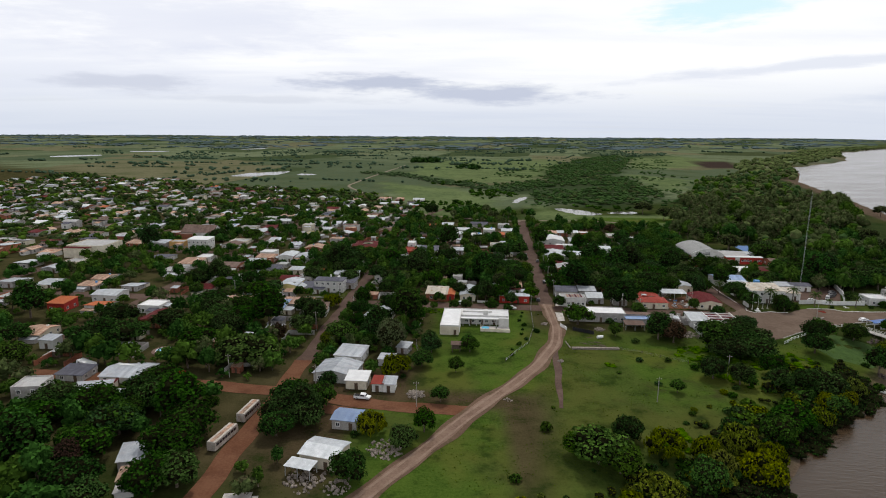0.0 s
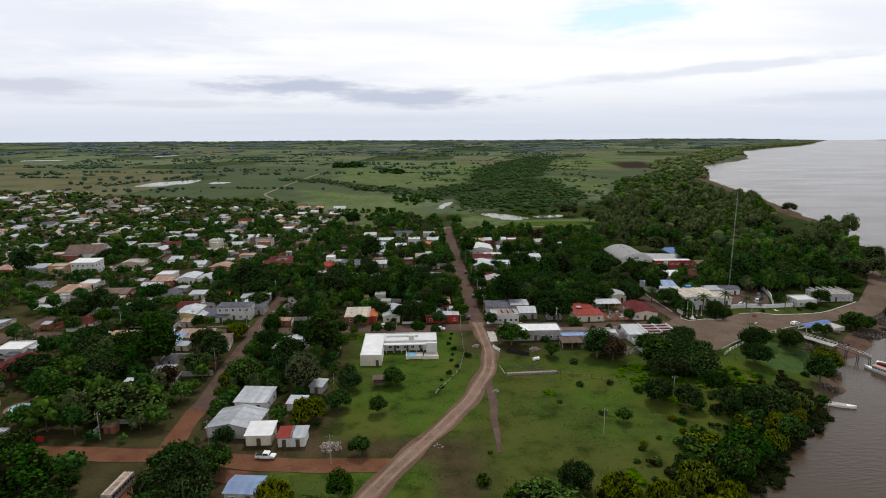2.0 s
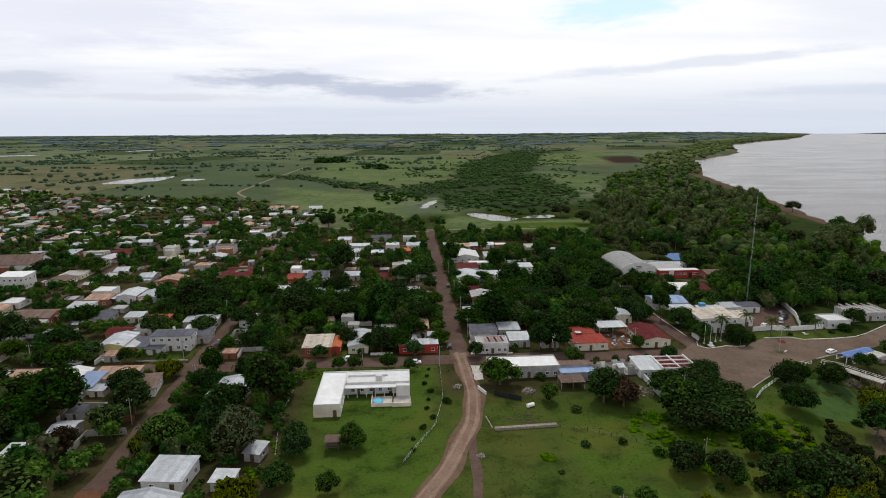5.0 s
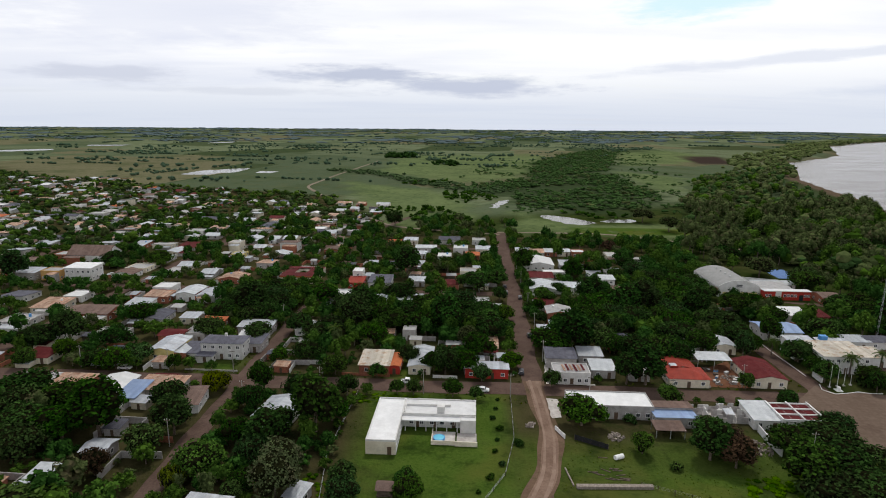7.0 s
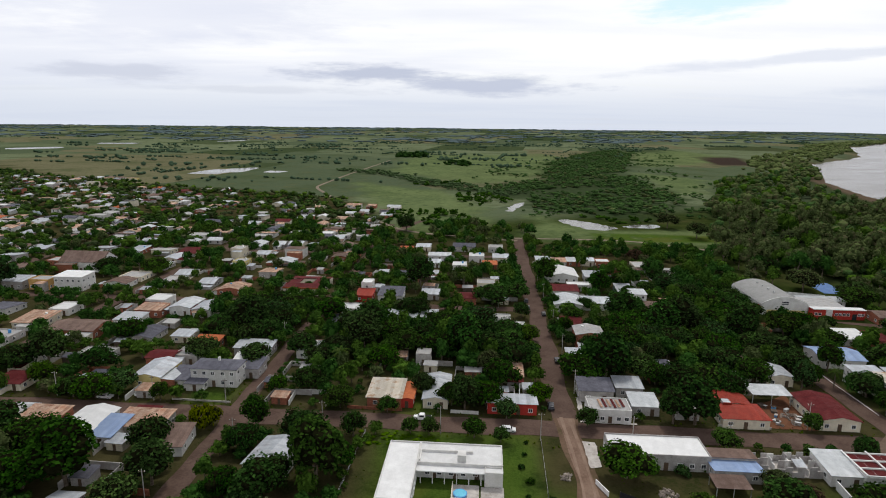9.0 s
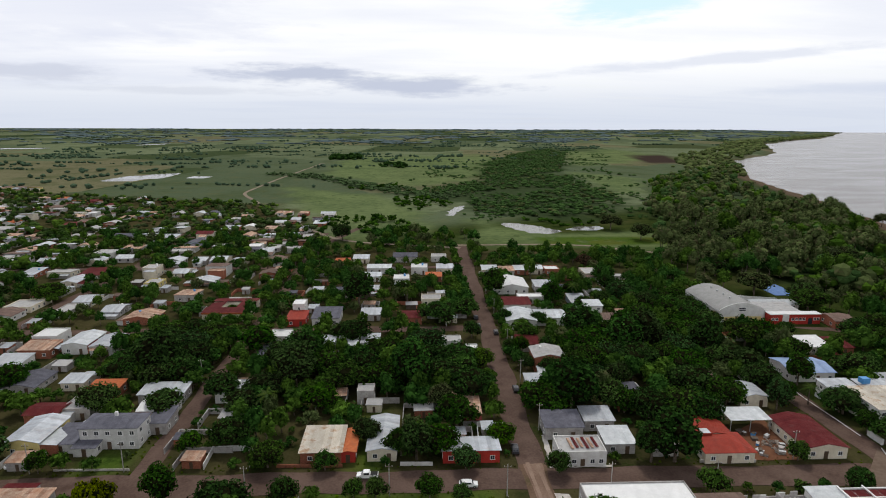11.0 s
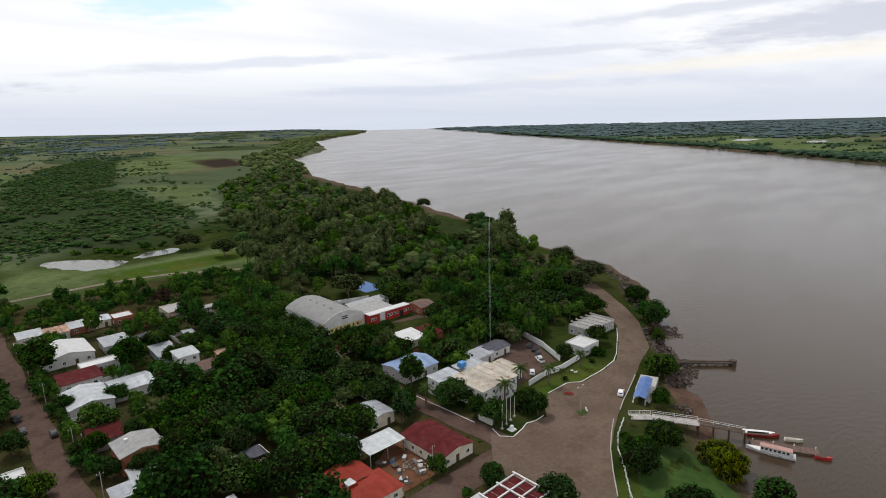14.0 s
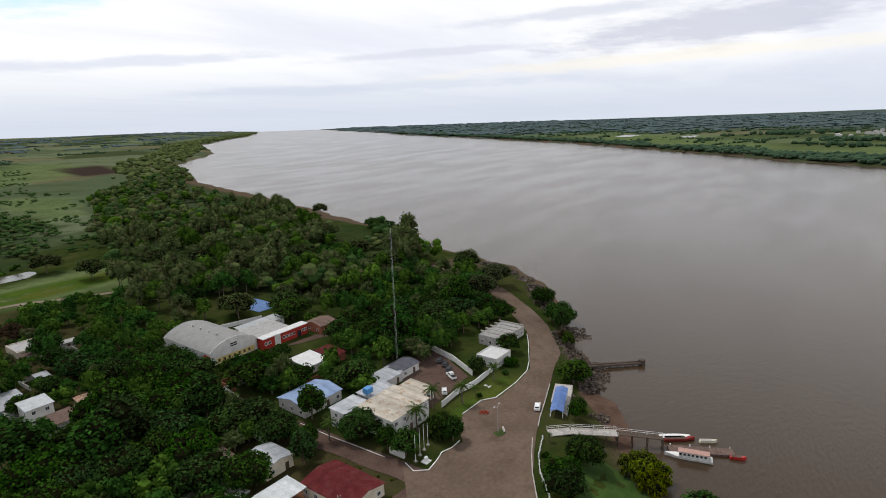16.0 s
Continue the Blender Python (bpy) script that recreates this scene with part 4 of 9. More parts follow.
def crown_arrays(seed, radius, tall, base, lobes, leaves, size, droop=0.0, spread=0.62, sub=2):
    """Many rounded boughs, each covered with small leaf clumps that stand out and leave gaps: points, triangles, quads."""
    key = (seed, radius, tall, base, lobes, leaves, size, droop, spread, sub)
    if key in CROWNS:
        return CROWNS[key]
    rng = np.random.RandomState(seed)
    IV, IF = ICO[sub]
    i = np.arange(lobes)
    a = 2.4 * i + rng.uniform(-0.4, 0.4, lobes)
    el = np.arcsin(1.0 - 1.25 * (i + 0.5) / lobes)
    rad = radius * spread * (0.62 + 0.55 * rng.rand(lobes))
    C = np.stack([rad * np.cos(el) * np.cos(a), rad * np.cos(el) * np.sin(a), base + tall * 0.42 + tall * 0.36 * np.sin(el)], 1)
    R = np.array([radius, radius, tall * 0.62])[None] * rng.uniform(0.24, 0.47, (lobes, 1))
    if droop > 0.5:
        R = R * np.array([0.66, 0.66, 0.95])
    V = [IV * r * 0.78 * (1 + 0.22 * (rng.rand(len(IV), 1) - 0.5)) + c for c, r in zip(C, R)]
    T = np.concatenate([IF + k * len(IV) for k in range(lobes)])
    n = leaves * 3
    li = rng.randint(0, lobes, n)
    d = unit(rng.normal(size=(n, 3)))
    p = C[li] + d * R[li] * rng.uniform(0.86, 1.14, (n, 1))
    inside = (((p[:, None] - C[None]) / (R[None] * 0.80)) ** 2).sum(2) < 1
    inside[np.arange(n), li] = False
    ok = ~inside.any(1) & (d[:, 2] > -0.55)
    p, d = p[ok][:leaves], d[ok][:leaves]
    m = len(p)
    nrm = unit(d + rng.normal(size=(m, 3)) * 0.55 + np.array([0, 0, 0.35]))
    t1 = unit(np.cross(nrm, rng.normal(size=(m, 3))))
    t2 = np.cross(nrm, t1)
    s = size * rng.uniform(0.6, 1.25, (m, 1))
    tip = -droop * s * np.array([[0, 0, 1.0]])
    quad = np.stack([p - t1 * s * 0.5, p + t2 * s * 0.38 + nrm * 0.12 * s, p + t1 * s * 0.6 + tip, p - t2 * s * 0.38 + nrm * 0.12 * s], 1).reshape(-1, 3)
    Q = np.arange(4 * m).reshape(-1, 4) + lobes * len(IV)
    CROWNS[key] = (np.concatenate(V + [quad]), T, Q)
    return CROWNS[key]


def crown_mesh(name, seed, radius, tall, base, lobes, leaves, size, material, droop=0.0, spread=0.62, sub=2):
    V, T, Q = crown_arrays(seed, radius, tall, base, lobes, leaves, size, droop, spread, sub)
    me = bpy.data.meshes.new(name)
    me.from_pydata(V.tolist(), [], T.tolist() + Q.tolist())
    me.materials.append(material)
    # second slot for the core lobes, painted with the crown's inner shade
    me.materials.append(INNER_SHADE)
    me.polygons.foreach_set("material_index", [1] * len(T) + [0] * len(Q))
    return me


def trunk_mesh(seed, h, r, limbs, reach):
    rng = random.Random(seed)
    bm = bmesh.new()
    tube(bm, (0, 0, -0.3), (0.1, 0.05, h * 0.6), r, r * 0.75, 7)
    tube(bm, (0.1, 0.05, h * 0.6), (0.0, 0.2, h * 1.25), r * 0.75, r * 0.3, 6)
    for i in range(limbs):
        a = 2 * PI * i / limbs + rng.uniform(-0.4, 0.4)
        z0 = h * rng.uniform(0.5, 0.8)
        tube(bm, (0.05, 0, z0), (reach * math.cos(a), reach * math.sin(a), z0 + h * rng.uniform(0.35, 0.6)), r * 0.5, r * 0.15, 5)
    me = bpy.data.meshes.new("trunk")
    bm.to_mesh(me)
    bm.free()
    me.materials.append(BARK)
    return me


# kind: crown radius, crown height, crown base, lobes, leaf clumps, clump size, trunk height, trunk radius
SHAPES = {
    "round": (4.6, 6.6, 0.7, 15, 1000, 0.60, 2.6, 0.28, 0.0, 0.64),
    "wide": (6.4, 7.2, 0.8, 20, 1300, 0.70, 3.0, 0.36, 0.0, 0.68),
    "tall": (3.6, 9.2, 0.8, 15, 1050, 0.56, 4.0, 0.26, 0.0, 0.58),
    "thin": (3.4, 8.0, 3.0, 12, 950, 0.50, 5.0, 0.22, 0.0, 0.68),
    "gum": (6.2, 8.6, 2.6, 24, 1300, 0.62, 6.0, 0.30, 0.0, 0.74),
    "willow": (4.4, 6.2, 0.0, 26, 1250, 0.56, 2.2, 0.26, 0.9, 0.84),
    "lowround": (4.4, 6.2, 0.6, 9, 205, 1.0, 2.4, 0.28, 0.0, 0.62),
    "mini": (4.4, 6.4, 0.0, 7, 95, 1.25, 2.0, 0.25, 0.0, 0.60),
    "lowtall": (3.6, 8.5, 0.8, 9, 200, 0.96, 3.6, 0.26, 0.0, 0.57),
    "lowthin": (4.4, 8.2, 3.0, 12, 250, 0.88, 5.4, 0.22, 0.0, 0.72),
}
TREE_MESH, TREES = {}, {}
T_LABEL = {"dark": "broad dark green leafy tree", "mid": "leafy green tree with a rounded crown", "light": "bright light green leafy tree", "yellow": "yellow-green bushy willow-like tree",
           "olive": "thin olive green tree with an open crown", "brown": "tree with reddish brown dry leaves"}


def tree(x, y, shape, tone, size=1.0, turn=None, squash=1.0, rng=random, group="trees of the town"):
    """A tree in the world at x, y: trunk with limbs, and a crown."""
    var = rng.randrange(3)
    key = (shape, tone, var)
    if key in TREES:
        e = copy_thing(TREES[key], Matrix())
    else:
        R, T, B, L, N, S, th, tr, droop, spread = SHAPES[shape]
        if (shape, var) not in TREE_MESH:
            TREE_MESH[shape, var] = trunk_mesh(var, th, tr, 2 if shape.startswith("low") else 4, R * 0.5)
        e = tagged(new("tree"), T_LABEL[tone], "tree", group)
        share("trunk", TREE_MESH[shape, var], e, Matrix())
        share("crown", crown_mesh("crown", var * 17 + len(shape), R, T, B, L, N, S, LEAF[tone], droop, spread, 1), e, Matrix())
        TREES[key] = e
    a = rng.uniform(0, 6.28) if turn is None else turn
    sx, sy = size * rng.uniform(0.92, 1.1), size * rng.uniform(0.92, 1.1)
    e.matrix_basis = Matrix.Translation((x, y, gz(x, y))) @ Matrix.Rotation(a, 4, "Z") @ Matrix.Diagonal((sx, sy, size * squash, 1))
    return e


BUSH_ME = {}


def bush(x, y, tone="mid", size=1.0, rng=random, squash=1.0, group="bushes"):
    var = rng.randrange(3)
    if (tone, var) not in BUSH_ME:
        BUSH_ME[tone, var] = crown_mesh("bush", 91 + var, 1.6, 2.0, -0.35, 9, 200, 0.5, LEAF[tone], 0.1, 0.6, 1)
    ob = new("bush", BUSH_ME[tone, var])
    ob.matrix_basis = Matrix.Translation((x, y, gz(x, y))) @ Matrix.Rotation(rng.uniform(0, 6.28), 4, "Z") @ Matrix.Diagonal((size * rng.uniform(0.85, 1.2), size * rng.uniform(0.85, 1.2), size * squash, 1))
    return tagged(ob, {"dark": "dense dark green leafy bush", "mid": "rounded green leafy bush", "light": "bright light green leafy bush", "yellow": "leafy yellow-green river bush", "olive": "thin olive green leafy bush", "brown": "dry brown leafless bush"}[tone], "bush", group)


PALM = []


def palm(u, v, tall=7.0, size=1.0):
    """Feather palm: ringed trunk and arching fronds with leaflets."""
    p = G(u, v)
    m = Matrix.Translation((p.x, p.y, gz(p.x, p.y))) @ Matrix.Rotation(u, 4, "Z") @ Matrix.Scale(size, 4)
    if PALM:
        ob = copy_thing(PALM[0], Matrix())
        ob.matrix_basis = m
        return ob
    e = new("palm_tree")
    tagged(e, "feather palm with a grey trunk and arching fronds", "palm tree", "palms")
    bm = bmesh.new()
    for i in range(9):
        tube(bm, (0, 0, tall * i / 9 - 0.1), (0, 0, tall * (i + 1) / 9), 0.30 - 0.008 * i, 0.26 - 0.008 * i, 8)
    part("trunk", bm, BARK, e)
    rng = random.Random(5)
    for f in range(22):
        bm = bmesh.new()
        a, rise = 2.4 * f, 1.1 - 1.5 * (f / 22)
        prev = Vector((0, 0, tall))
        L = rng.uniform(2.8, 3.4)
        pts = [Vector((0, 0, tall))]
        for s in range(1, 7):
            t = s / 6
            pts.append(Vector((L * t * math.cos(rise * 0.5) * math.cos(a), L * t * math.cos(rise * 0.5) * math.sin(a), tall + L * t * math.sin(rise) - 1.9 * t * t)))
        side = Vector((-math.sin(a), math.cos(a), 0))
        for i, (p0, p1) in enumerate(zip(pts, pts[1:])):
            tube(bm, p0, p1, 0.04, 0.03, 3)
            for k in (-1, 1):
                for j in range(2):
                    q = p0.lerp(p1, j * 0.5)
                    w = (1.0 - 0.1 * i) * 0.85
                    tip = q + side * k * w + (p1 - p0) * 0.6 + Vector((0, 0, -0.35))
                    bm.faces.new([bm.verts.new(c) for c in (q, q + (p1 - p0) * 0.45, tip)])
        part("frond", bm, LEAF["palm"], e)
    e.matrix_basis = m
    PALM.append(e)
    return e


def tree_stuff(name, rows, tone, label):
    """Many trees joined into one: rows of x, y, shape, size."""
    rng = random.Random(len(rows))
    bank = {}
    for shape in sorted({r[2] for r in rows}):
        R, T, B, L, N, S, th, tr, droop, spread = SHAPES[shape]
        for var in range(3):
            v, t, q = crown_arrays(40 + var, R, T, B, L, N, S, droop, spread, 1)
            me = trunk_mesh(var, th, tr, 2, R * 0.5)
            co = np.zeros(len(me.vertices) * 3)
            me.vertices.foreach_get("co", co)
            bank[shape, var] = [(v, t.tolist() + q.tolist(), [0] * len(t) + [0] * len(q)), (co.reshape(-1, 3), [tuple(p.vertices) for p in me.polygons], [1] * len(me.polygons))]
            bpy.data.meshes.remove(me)
    V, F, I, nv = [], [], [], 0
    zs = height(np.array([r[0] for r in rows]), np.array([r[1] for r in rows]))
    for (x, y, shape, size), z in zip(rows, zs):
        a = rng.uniform(0, 6.28)
        c, s_ = math.cos(a), math.sin(a)
        sx, sy, sz = size * rng.uniform(0.9, 1.12), size * rng.uniform(0.9, 1.12), size * rng.uniform(0.85, 1.1)
        for co, faces, slots in bank[shape, rng.randrange(3)]:
            px, py = co[:, 0] * sx, co[:, 1] * sy
            V.append(np.stack([x + px * c - py * s_, y + px * s_ + py * c, z + co[:, 2] * sz], 1))
            F += [tuple(k + nv for k in f) for f in faces]
            I += slots
            nv += len(co)
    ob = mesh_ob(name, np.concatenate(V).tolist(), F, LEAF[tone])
    ob.data.materials.append(BARK)
    ob.data.materials.append(INNER_SHADE)
    ob.data.polygons.foreach_set("material_index", I)
    return tagged(ob, label, "trees", kind="stuff")


def stuff_mesh(name, items, material, label, cat, low=True):
    """Many small plants joined into one: each item x, y, radius, height, base."""
    rng = np.random.RandomState(len(items))
    IV, IF = ICO[1]
    base_v, base_f = ICO[1]
    A = np.array(items, float)
    zs = height(A[:, 0], A[:, 1])
    V, F, Q = [], [], []
    nv = 0
    for (x, y, r, h, b), z in zip(A, zs):
        v = base_v * (1 + 0.5 * (rng.rand(len(base_v), 1) - 0.5)) * np.array([r * rng.uniform(0.8, 1.2), r * rng.uniform(0.8, 1.2), h / 2]) + np.array([x, y, z + b + h * 0.42])
        V.append(v)
        F.append(base_f + nv)
        nv += len(v)
    V = np.concatenate(V)
    F = np.concatenate(F)
    ob = mesh_ob(name, V.tolist(), F.tolist(), material)
    return tagged(ob, label, cat, kind="stuff")


def leafy_stuff(name, items, material, label, cat, lobes=3, cards=18, card=0.55, dark_inside=False):
    """Mid-distance wood: each plant a few lumps with standing leaf clumps, all joined into one."""
    rng = np.random.RandomState(len(items) + 3)
    IV, IF = ICO[1]
    A = np.array(items, float)
    zs = height(A[:, 0], A[:, 1])
    V, F3, F4 = [], [], []
    nv = 0
    for (x, y, r, h, b), z in zip(A, zs):
        mid = np.array([x, y, z + b + h * 0.5])
        for k in range(lobes):
            off = rng.normal(size=3) * np.array([r, r, h * 0.5]) * 0.38
            rad = np.array([r, r, h * 0.5]) * rng.uniform(0.5, 0.75)
            v = IV * (1 + 0.3 * (rng.rand(len(IV), 1) - 0.5)) * rad * 0.9 + mid + off
            V.append(v)
            F3.append(IF + nv)
            nv += len(v)
            m_ = cards // lobes
            d = rng.normal(size=(m_, 3))
            d[:, 2] = np.abs(d[:, 2]) * 0.9 - 0.2
            d /= np.linalg.norm(d, axis=1)[:, None]
            p = mid + off + d * rad * rng.uniform(0.85, 1.15, (m_, 1))
            nrm = d + rng.normal(size=(m_, 3)) * 0.5
            t1 = np.cross(nrm, rng.normal(size=(m_, 3)))
            t1 /= np.linalg.norm(t1, axis=1)[:, None]
            t2 = np.cross(nrm, t1)
            t2 /= np.linalg.norm(t2, axis=1)[:, None]
            s = card * r * rng.uniform(0.5, 1.0, (m_, 1))
            quad = np.stack([p - t1 * s * 0.5, p + t2 * s * 0.4, p + t1 * s * 0.6, p - t2 * s * 0.4], 1).reshape(-1, 3)
            V.append(quad)
            F4.append(np.arange(m_ * 4).reshape(-1, 4) + nv)
            nv += m_ * 4
    V = np.concatenate(V)
    faces = np.concatenate(F3).tolist() + np.concatenate(F4).tolist()
    ob = mesh_ob(name, V.tolist(), faces, material)
    # lumps under the leaf clumps get the painted inner shade
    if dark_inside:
        ob.data.materials.append(INNER_SHADE)
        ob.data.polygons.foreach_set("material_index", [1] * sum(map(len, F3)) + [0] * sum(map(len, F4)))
    return tagged(ob, label, cat, kind="stuff")


FAR_SPECS, FAR_BARNS = [], []


def far_houses(specs):
    """Houses of the far town joined into one: box walls, parapets or ridged roofs, dark windows."""
    walls, roofs = ["white", "cream", "grey", "brick", "blue", "yellow"], ["white", "silver", "zinc", "grey", "rust", "burg", "brown", "orange", "slate"]
    V, F, I = [], [], []

    def add(pts, faces, slot, m):
        n0 = len(V)
        V.extend([(m @ Vector(p))[:] for p in pts])
        F.extend([tuple(k + n0 for k in f) for f in faces])
        I.extend([slot] * len(faces))
    cube = [(4, 5, 6, 7), (0, 1, 5, 4), (1, 2, 6, 5), (2, 3, 7, 6), (3, 0, 4, 7)]

    def block(x0, x1, y0, y1, z0, z1, slot, m):
        add([(x0, y0, z0), (x1, y0, z0), (x1, y1, z0), (x0, y1, z0), (x0, y0, z1), (x1, y0, z1), (x1, y1, z1), (x0, y1, z1)], cube, slot, m)
    for u, v, w, d, h, wall, roof, kind in specs:
        p = G(u, v)
        m = Matrix.Translation((p.x, p.y, gz(p.x, p.y))) @ Matrix.Rotation(-TURN, 4, "Z")
        if kind == "gabley":
            m, w, d, kind = m @ Matrix.Rotation(PI / 2, 4, "Z"), d, w, "gable"
        wi, ri = walls.index(wall), len(walls) + roofs.index(roof)
        block(-w / 2, w / 2, -d / 2, d / 2, -0.3, h, wi, m)
        x, y = w / 2 + 0.4, d / 2 + 0.4
        if kind == "flat":
            for b in ((-w / 2, w / 2, -d / 2, -d / 2 + 0.2), (-w / 2, w / 2, d / 2 - 0.2, d / 2), (-w / 2, -w / 2 + 0.2, -d / 2, d / 2), (w / 2 - 0.2, w / 2, -d / 2, d / 2)):
                block(*b, h, h + 0.45, wi, m)
            block(-w / 2 + 0.2, w / 2 - 0.2, -d / 2 + 0.2, d / 2 - 0.2, h + 0.004, h + 0.1, ri, m)
        else:
            r = 1.3 if kind == "gable" else 0.0
            s = {"shed": 0.9, "shedr": -0.9}.get(kind, 0.0)
            top = [(-x, -y, h + 0.02 + max(0, -s)), (x, -y, h + 0.02 + max(0, -s)), (x, 0, h + 0.02 + r + abs(s) / 2), (-x, 0, h + 0.02 + r + abs(s) / 2), (x, y, h + 0.02 + max(0, s)), (-x, y, h + 0.02 + max(0, s))]
            low = [(a, b, c - 0.12) for a, b, c in top]
            add(top + low, [(0, 1, 2, 3), (3, 2, 4, 5), (6, 7, 1, 0), (10, 11, 5, 4), (7, 8, 2, 1), (8, 10, 4, 2), (11, 9, 3, 5), (9, 6, 0, 3)], ri, m)
            add([(-w / 2, -d / 2, h), (-w / 2, d / 2, h), (-w / 2, 0, h + r + abs(s) / 2 - 0.1), (w / 2, -d / 2, h), (w / 2, d / 2, h), (w / 2, 0, h + r + abs(s) / 2 - 0.1)], [(0, 2, 1), (3, 4, 5)], wi, m)
        for k in range(max(1, int(w / 4))):
            cx = -w / 2 + (k + 0.5) * w / max(1, int(w / 4))
            block(cx - 0.55, cx + 0.55, -d / 2 - 0.05, -d / 2 + 0.02, 0.9, 2.1, len(walls) + len(roofs), m)
    ob = mesh_ob("far_houses", V, F, WALL[walls[0]])
    for w in walls[1:]:
        ob.data.materials.append(WALL[w])
    for r in roofs:
        ob.data.materials.append(ROOF[r])
    ob.data.materials.append(GLASS)
    ob.data.polygons.foreach_set("material_index", I)
    return tagged(ob, "low pale houses of the far town", "houses", kind="stuff")

# ---- buildings ----


def clinic():
    """Long white single-storey building with two wings at right angles."""
    e = thing("public_building", -30, -26, label="long white flat-roofed building with two wings on a lawn", category="building")
    TAKEN.append((-52, -10, -46, -14))
    # wings in local metres: left wing runs to the front, back wing to the right
    bm = bmesh.new()

    def wing(x0, x1, y0, y1, h):
        box(bm, x0, x1, y0, y1, -0.3, h)
        for b in ((x0, x1, y0, y0 + 0.25), (x0, x1, y1 - 0.25, y1), (x0, x0 + 0.25, y0 + 0.25, y1 - 0.25), (x1 - 0.25, x1, y0 + 0.25, y1 - 0.25)):
            box(bm, *b, h, h + 0.4)
    wing(-15.6, -8.0, -12.8, 10.0, 3.6)
    wing(-7.99, 12.0, 1.2, 10.0, 3.6)
    wing(7.8, 11.98, -1.4, 1.19, 3.3)
    part("wall", bm, WALL["white"], e)
    part("facade", bm_of((-15.64, -7.96, -12.86, -12.802, 0, 3.5)), WALL["cream"], e, "cream end wall")
    for x0, x1, y0, y1, h in ((-15.35, -8.25, -12.55, 9.75, 3.65), (-7.74, 11.75, 1.45, 9.75, 3.65), (8.05, 11.73, -1.15, 0.94, 3.35)):
        bm = bmesh.new()
        slab(bm, [(x0, y0, h + 0.05), (x1, y0, h), (x1, y1, h), (x0, y1, h + 0.05)], 0.05)
        part("roof", bm, ROOF["white"], e)
    part("roof_room", bm_of((1.4, 3.4, 2.2, 4.4, 3.7, 5.5)), WALL["white"], e, "small white block on the roof")
    part("roof_step", bm_of((-7.6, 5.0, 6.0, 6.3, 3.7, 4.3), (-7.6, -7.3, 1.8, 6.0, 3.7, 4.3)), WALL["white"], e)
    # veranda along the inner side
    part("veranda_roof", bm_of((-7.98, 7.78, -1.2, 1.19, 3.0, 3.25)), ROOF["white"], e)
    for i in range(6):
        x = -7.0 + 2.8 * i
        part("post", bm_of((x - 0.12, x + 0.12, -1.05, -0.8, 0, 3.0)), WALL["white"], e)
    for i in range(5):
        share("window", WIN_ME, e, Matrix.Translation((-5.6 + 2.8 * i, 1.2, 1.5)))
        win = e.children[-1]
        share("pane", PANE_ME, win, Matrix())
    for i in range(3):
        share("door", DOOR_ME, e, Matrix.Translation((-4.0 + 5.0 * i, 1.2, 0)))
    for i in range(6):
        win = share("window", WIN_ME, e, Matrix.Rotation(PI / 2, 4, "Z") @ Matrix.Translation((-11.0 + 2.2 * i, 8.0, 1.5)))
        share("pane", PANE_ME, win, Matrix())
    share("door", DOOR_ME, e, Matrix.Translation((-9.6, -12.86, 0)))
    # terrace with a low wall, small pool and side store
    part("terrace", bm_of((0.6, 6.6, -7.4, -1.3, -0.2, 0.25)), CONC, e, "paved terrace")
    part("terrace_wall", bm_of((0.6, 6.6, -7.6, -7.4, 0, 1.2), (0.4, 0.6, -7.6, -1.3, 0, 1.0), (6.6, 12.4, -8.0, -7.7, 0, 1.3)), WALL["cream"], e)
    part("paving", bm_of((7.0, 12.2, -7.6, -1.6, -0.2, 0.12)), CONC, e)
    p = thing("paddling_pool", -27.6, -31.2, label="round blue paddling pool on a terrace", category="pool", z=0.26)
    bm = bmesh.new()
    tube(bm, (0, 0, 0), (0, 0, 0.6), 1.5, 1.6, 20)
    part("pool_wall", bm, TANK, p)
    bm = bmesh.new()
    tube(bm, (0, 0, 0.5), (0, 0, 0.63), 1.35, 1.35, 20)
    part("water", bm, POOLW, p)


clinic()


def stilt_hut():
    e = thing("hut", -38, -56, label="small wooden hut on stilts with a brown roof", category="hut")
    TAKEN.append((-41, -35, -59, -53))
    for x in (-1.4, 1.4):
        for y in (-1.2, 1.2):
            part("post", bm_of((x - 0.1, x + 0.1, y - 0.1, y + 0.1, -0.2, 1.4)), DARKWOOD, e)
    part("floor_deck", bm_of((-1.8, 1.8, -1.6, 1.6, 1.4, 1.55)), DARKWOOD, e)
    part("wall", bm_of((-1.5, 1.5, -1.2, 1.4, 1.55, 3.1)), DARKWOOD, e)
    part("roof", roof_bm("gable", 3.2, 3.0, 3.1, random.Random(3), 0.3), ROOF["brown"], e)


stilt_hut()

H = house
# first row north of the cross street, west of the main street
H(-51.5, 13.5, 10, 11, 3.6, "brick", "patched", "shed", "house with a pale patched sheet roof and brick walls")
H(-44.8, 13.5, 3.4, 10.6, 3.4, "red", "orange", "gabley", "narrow orange-roofed wing beside a house", keep=True)
H(-36.6, 17, 7.2, 17, 3.4, "cream", "zinc", "gabley", "cream house with a long grey sheet roof")
H(-14.5, 10.5, 14, 7, 3.4, "red", "zinc", "shedr", "red-walled house behind trees under a sheet roof")
H(-9.8, 71, 6.4, 10, 3.8, "white", "white", "flat", "white flat-roofed house on the street corner")
H(-16.5, 82, 9, 6, 3.8, "white", "grey", "flat", "white house with a parapet and dark roof")
H(-43.3, 41, 5, 5, 4.4, "grey", "grey", "flat", "small unfinished grey block house")
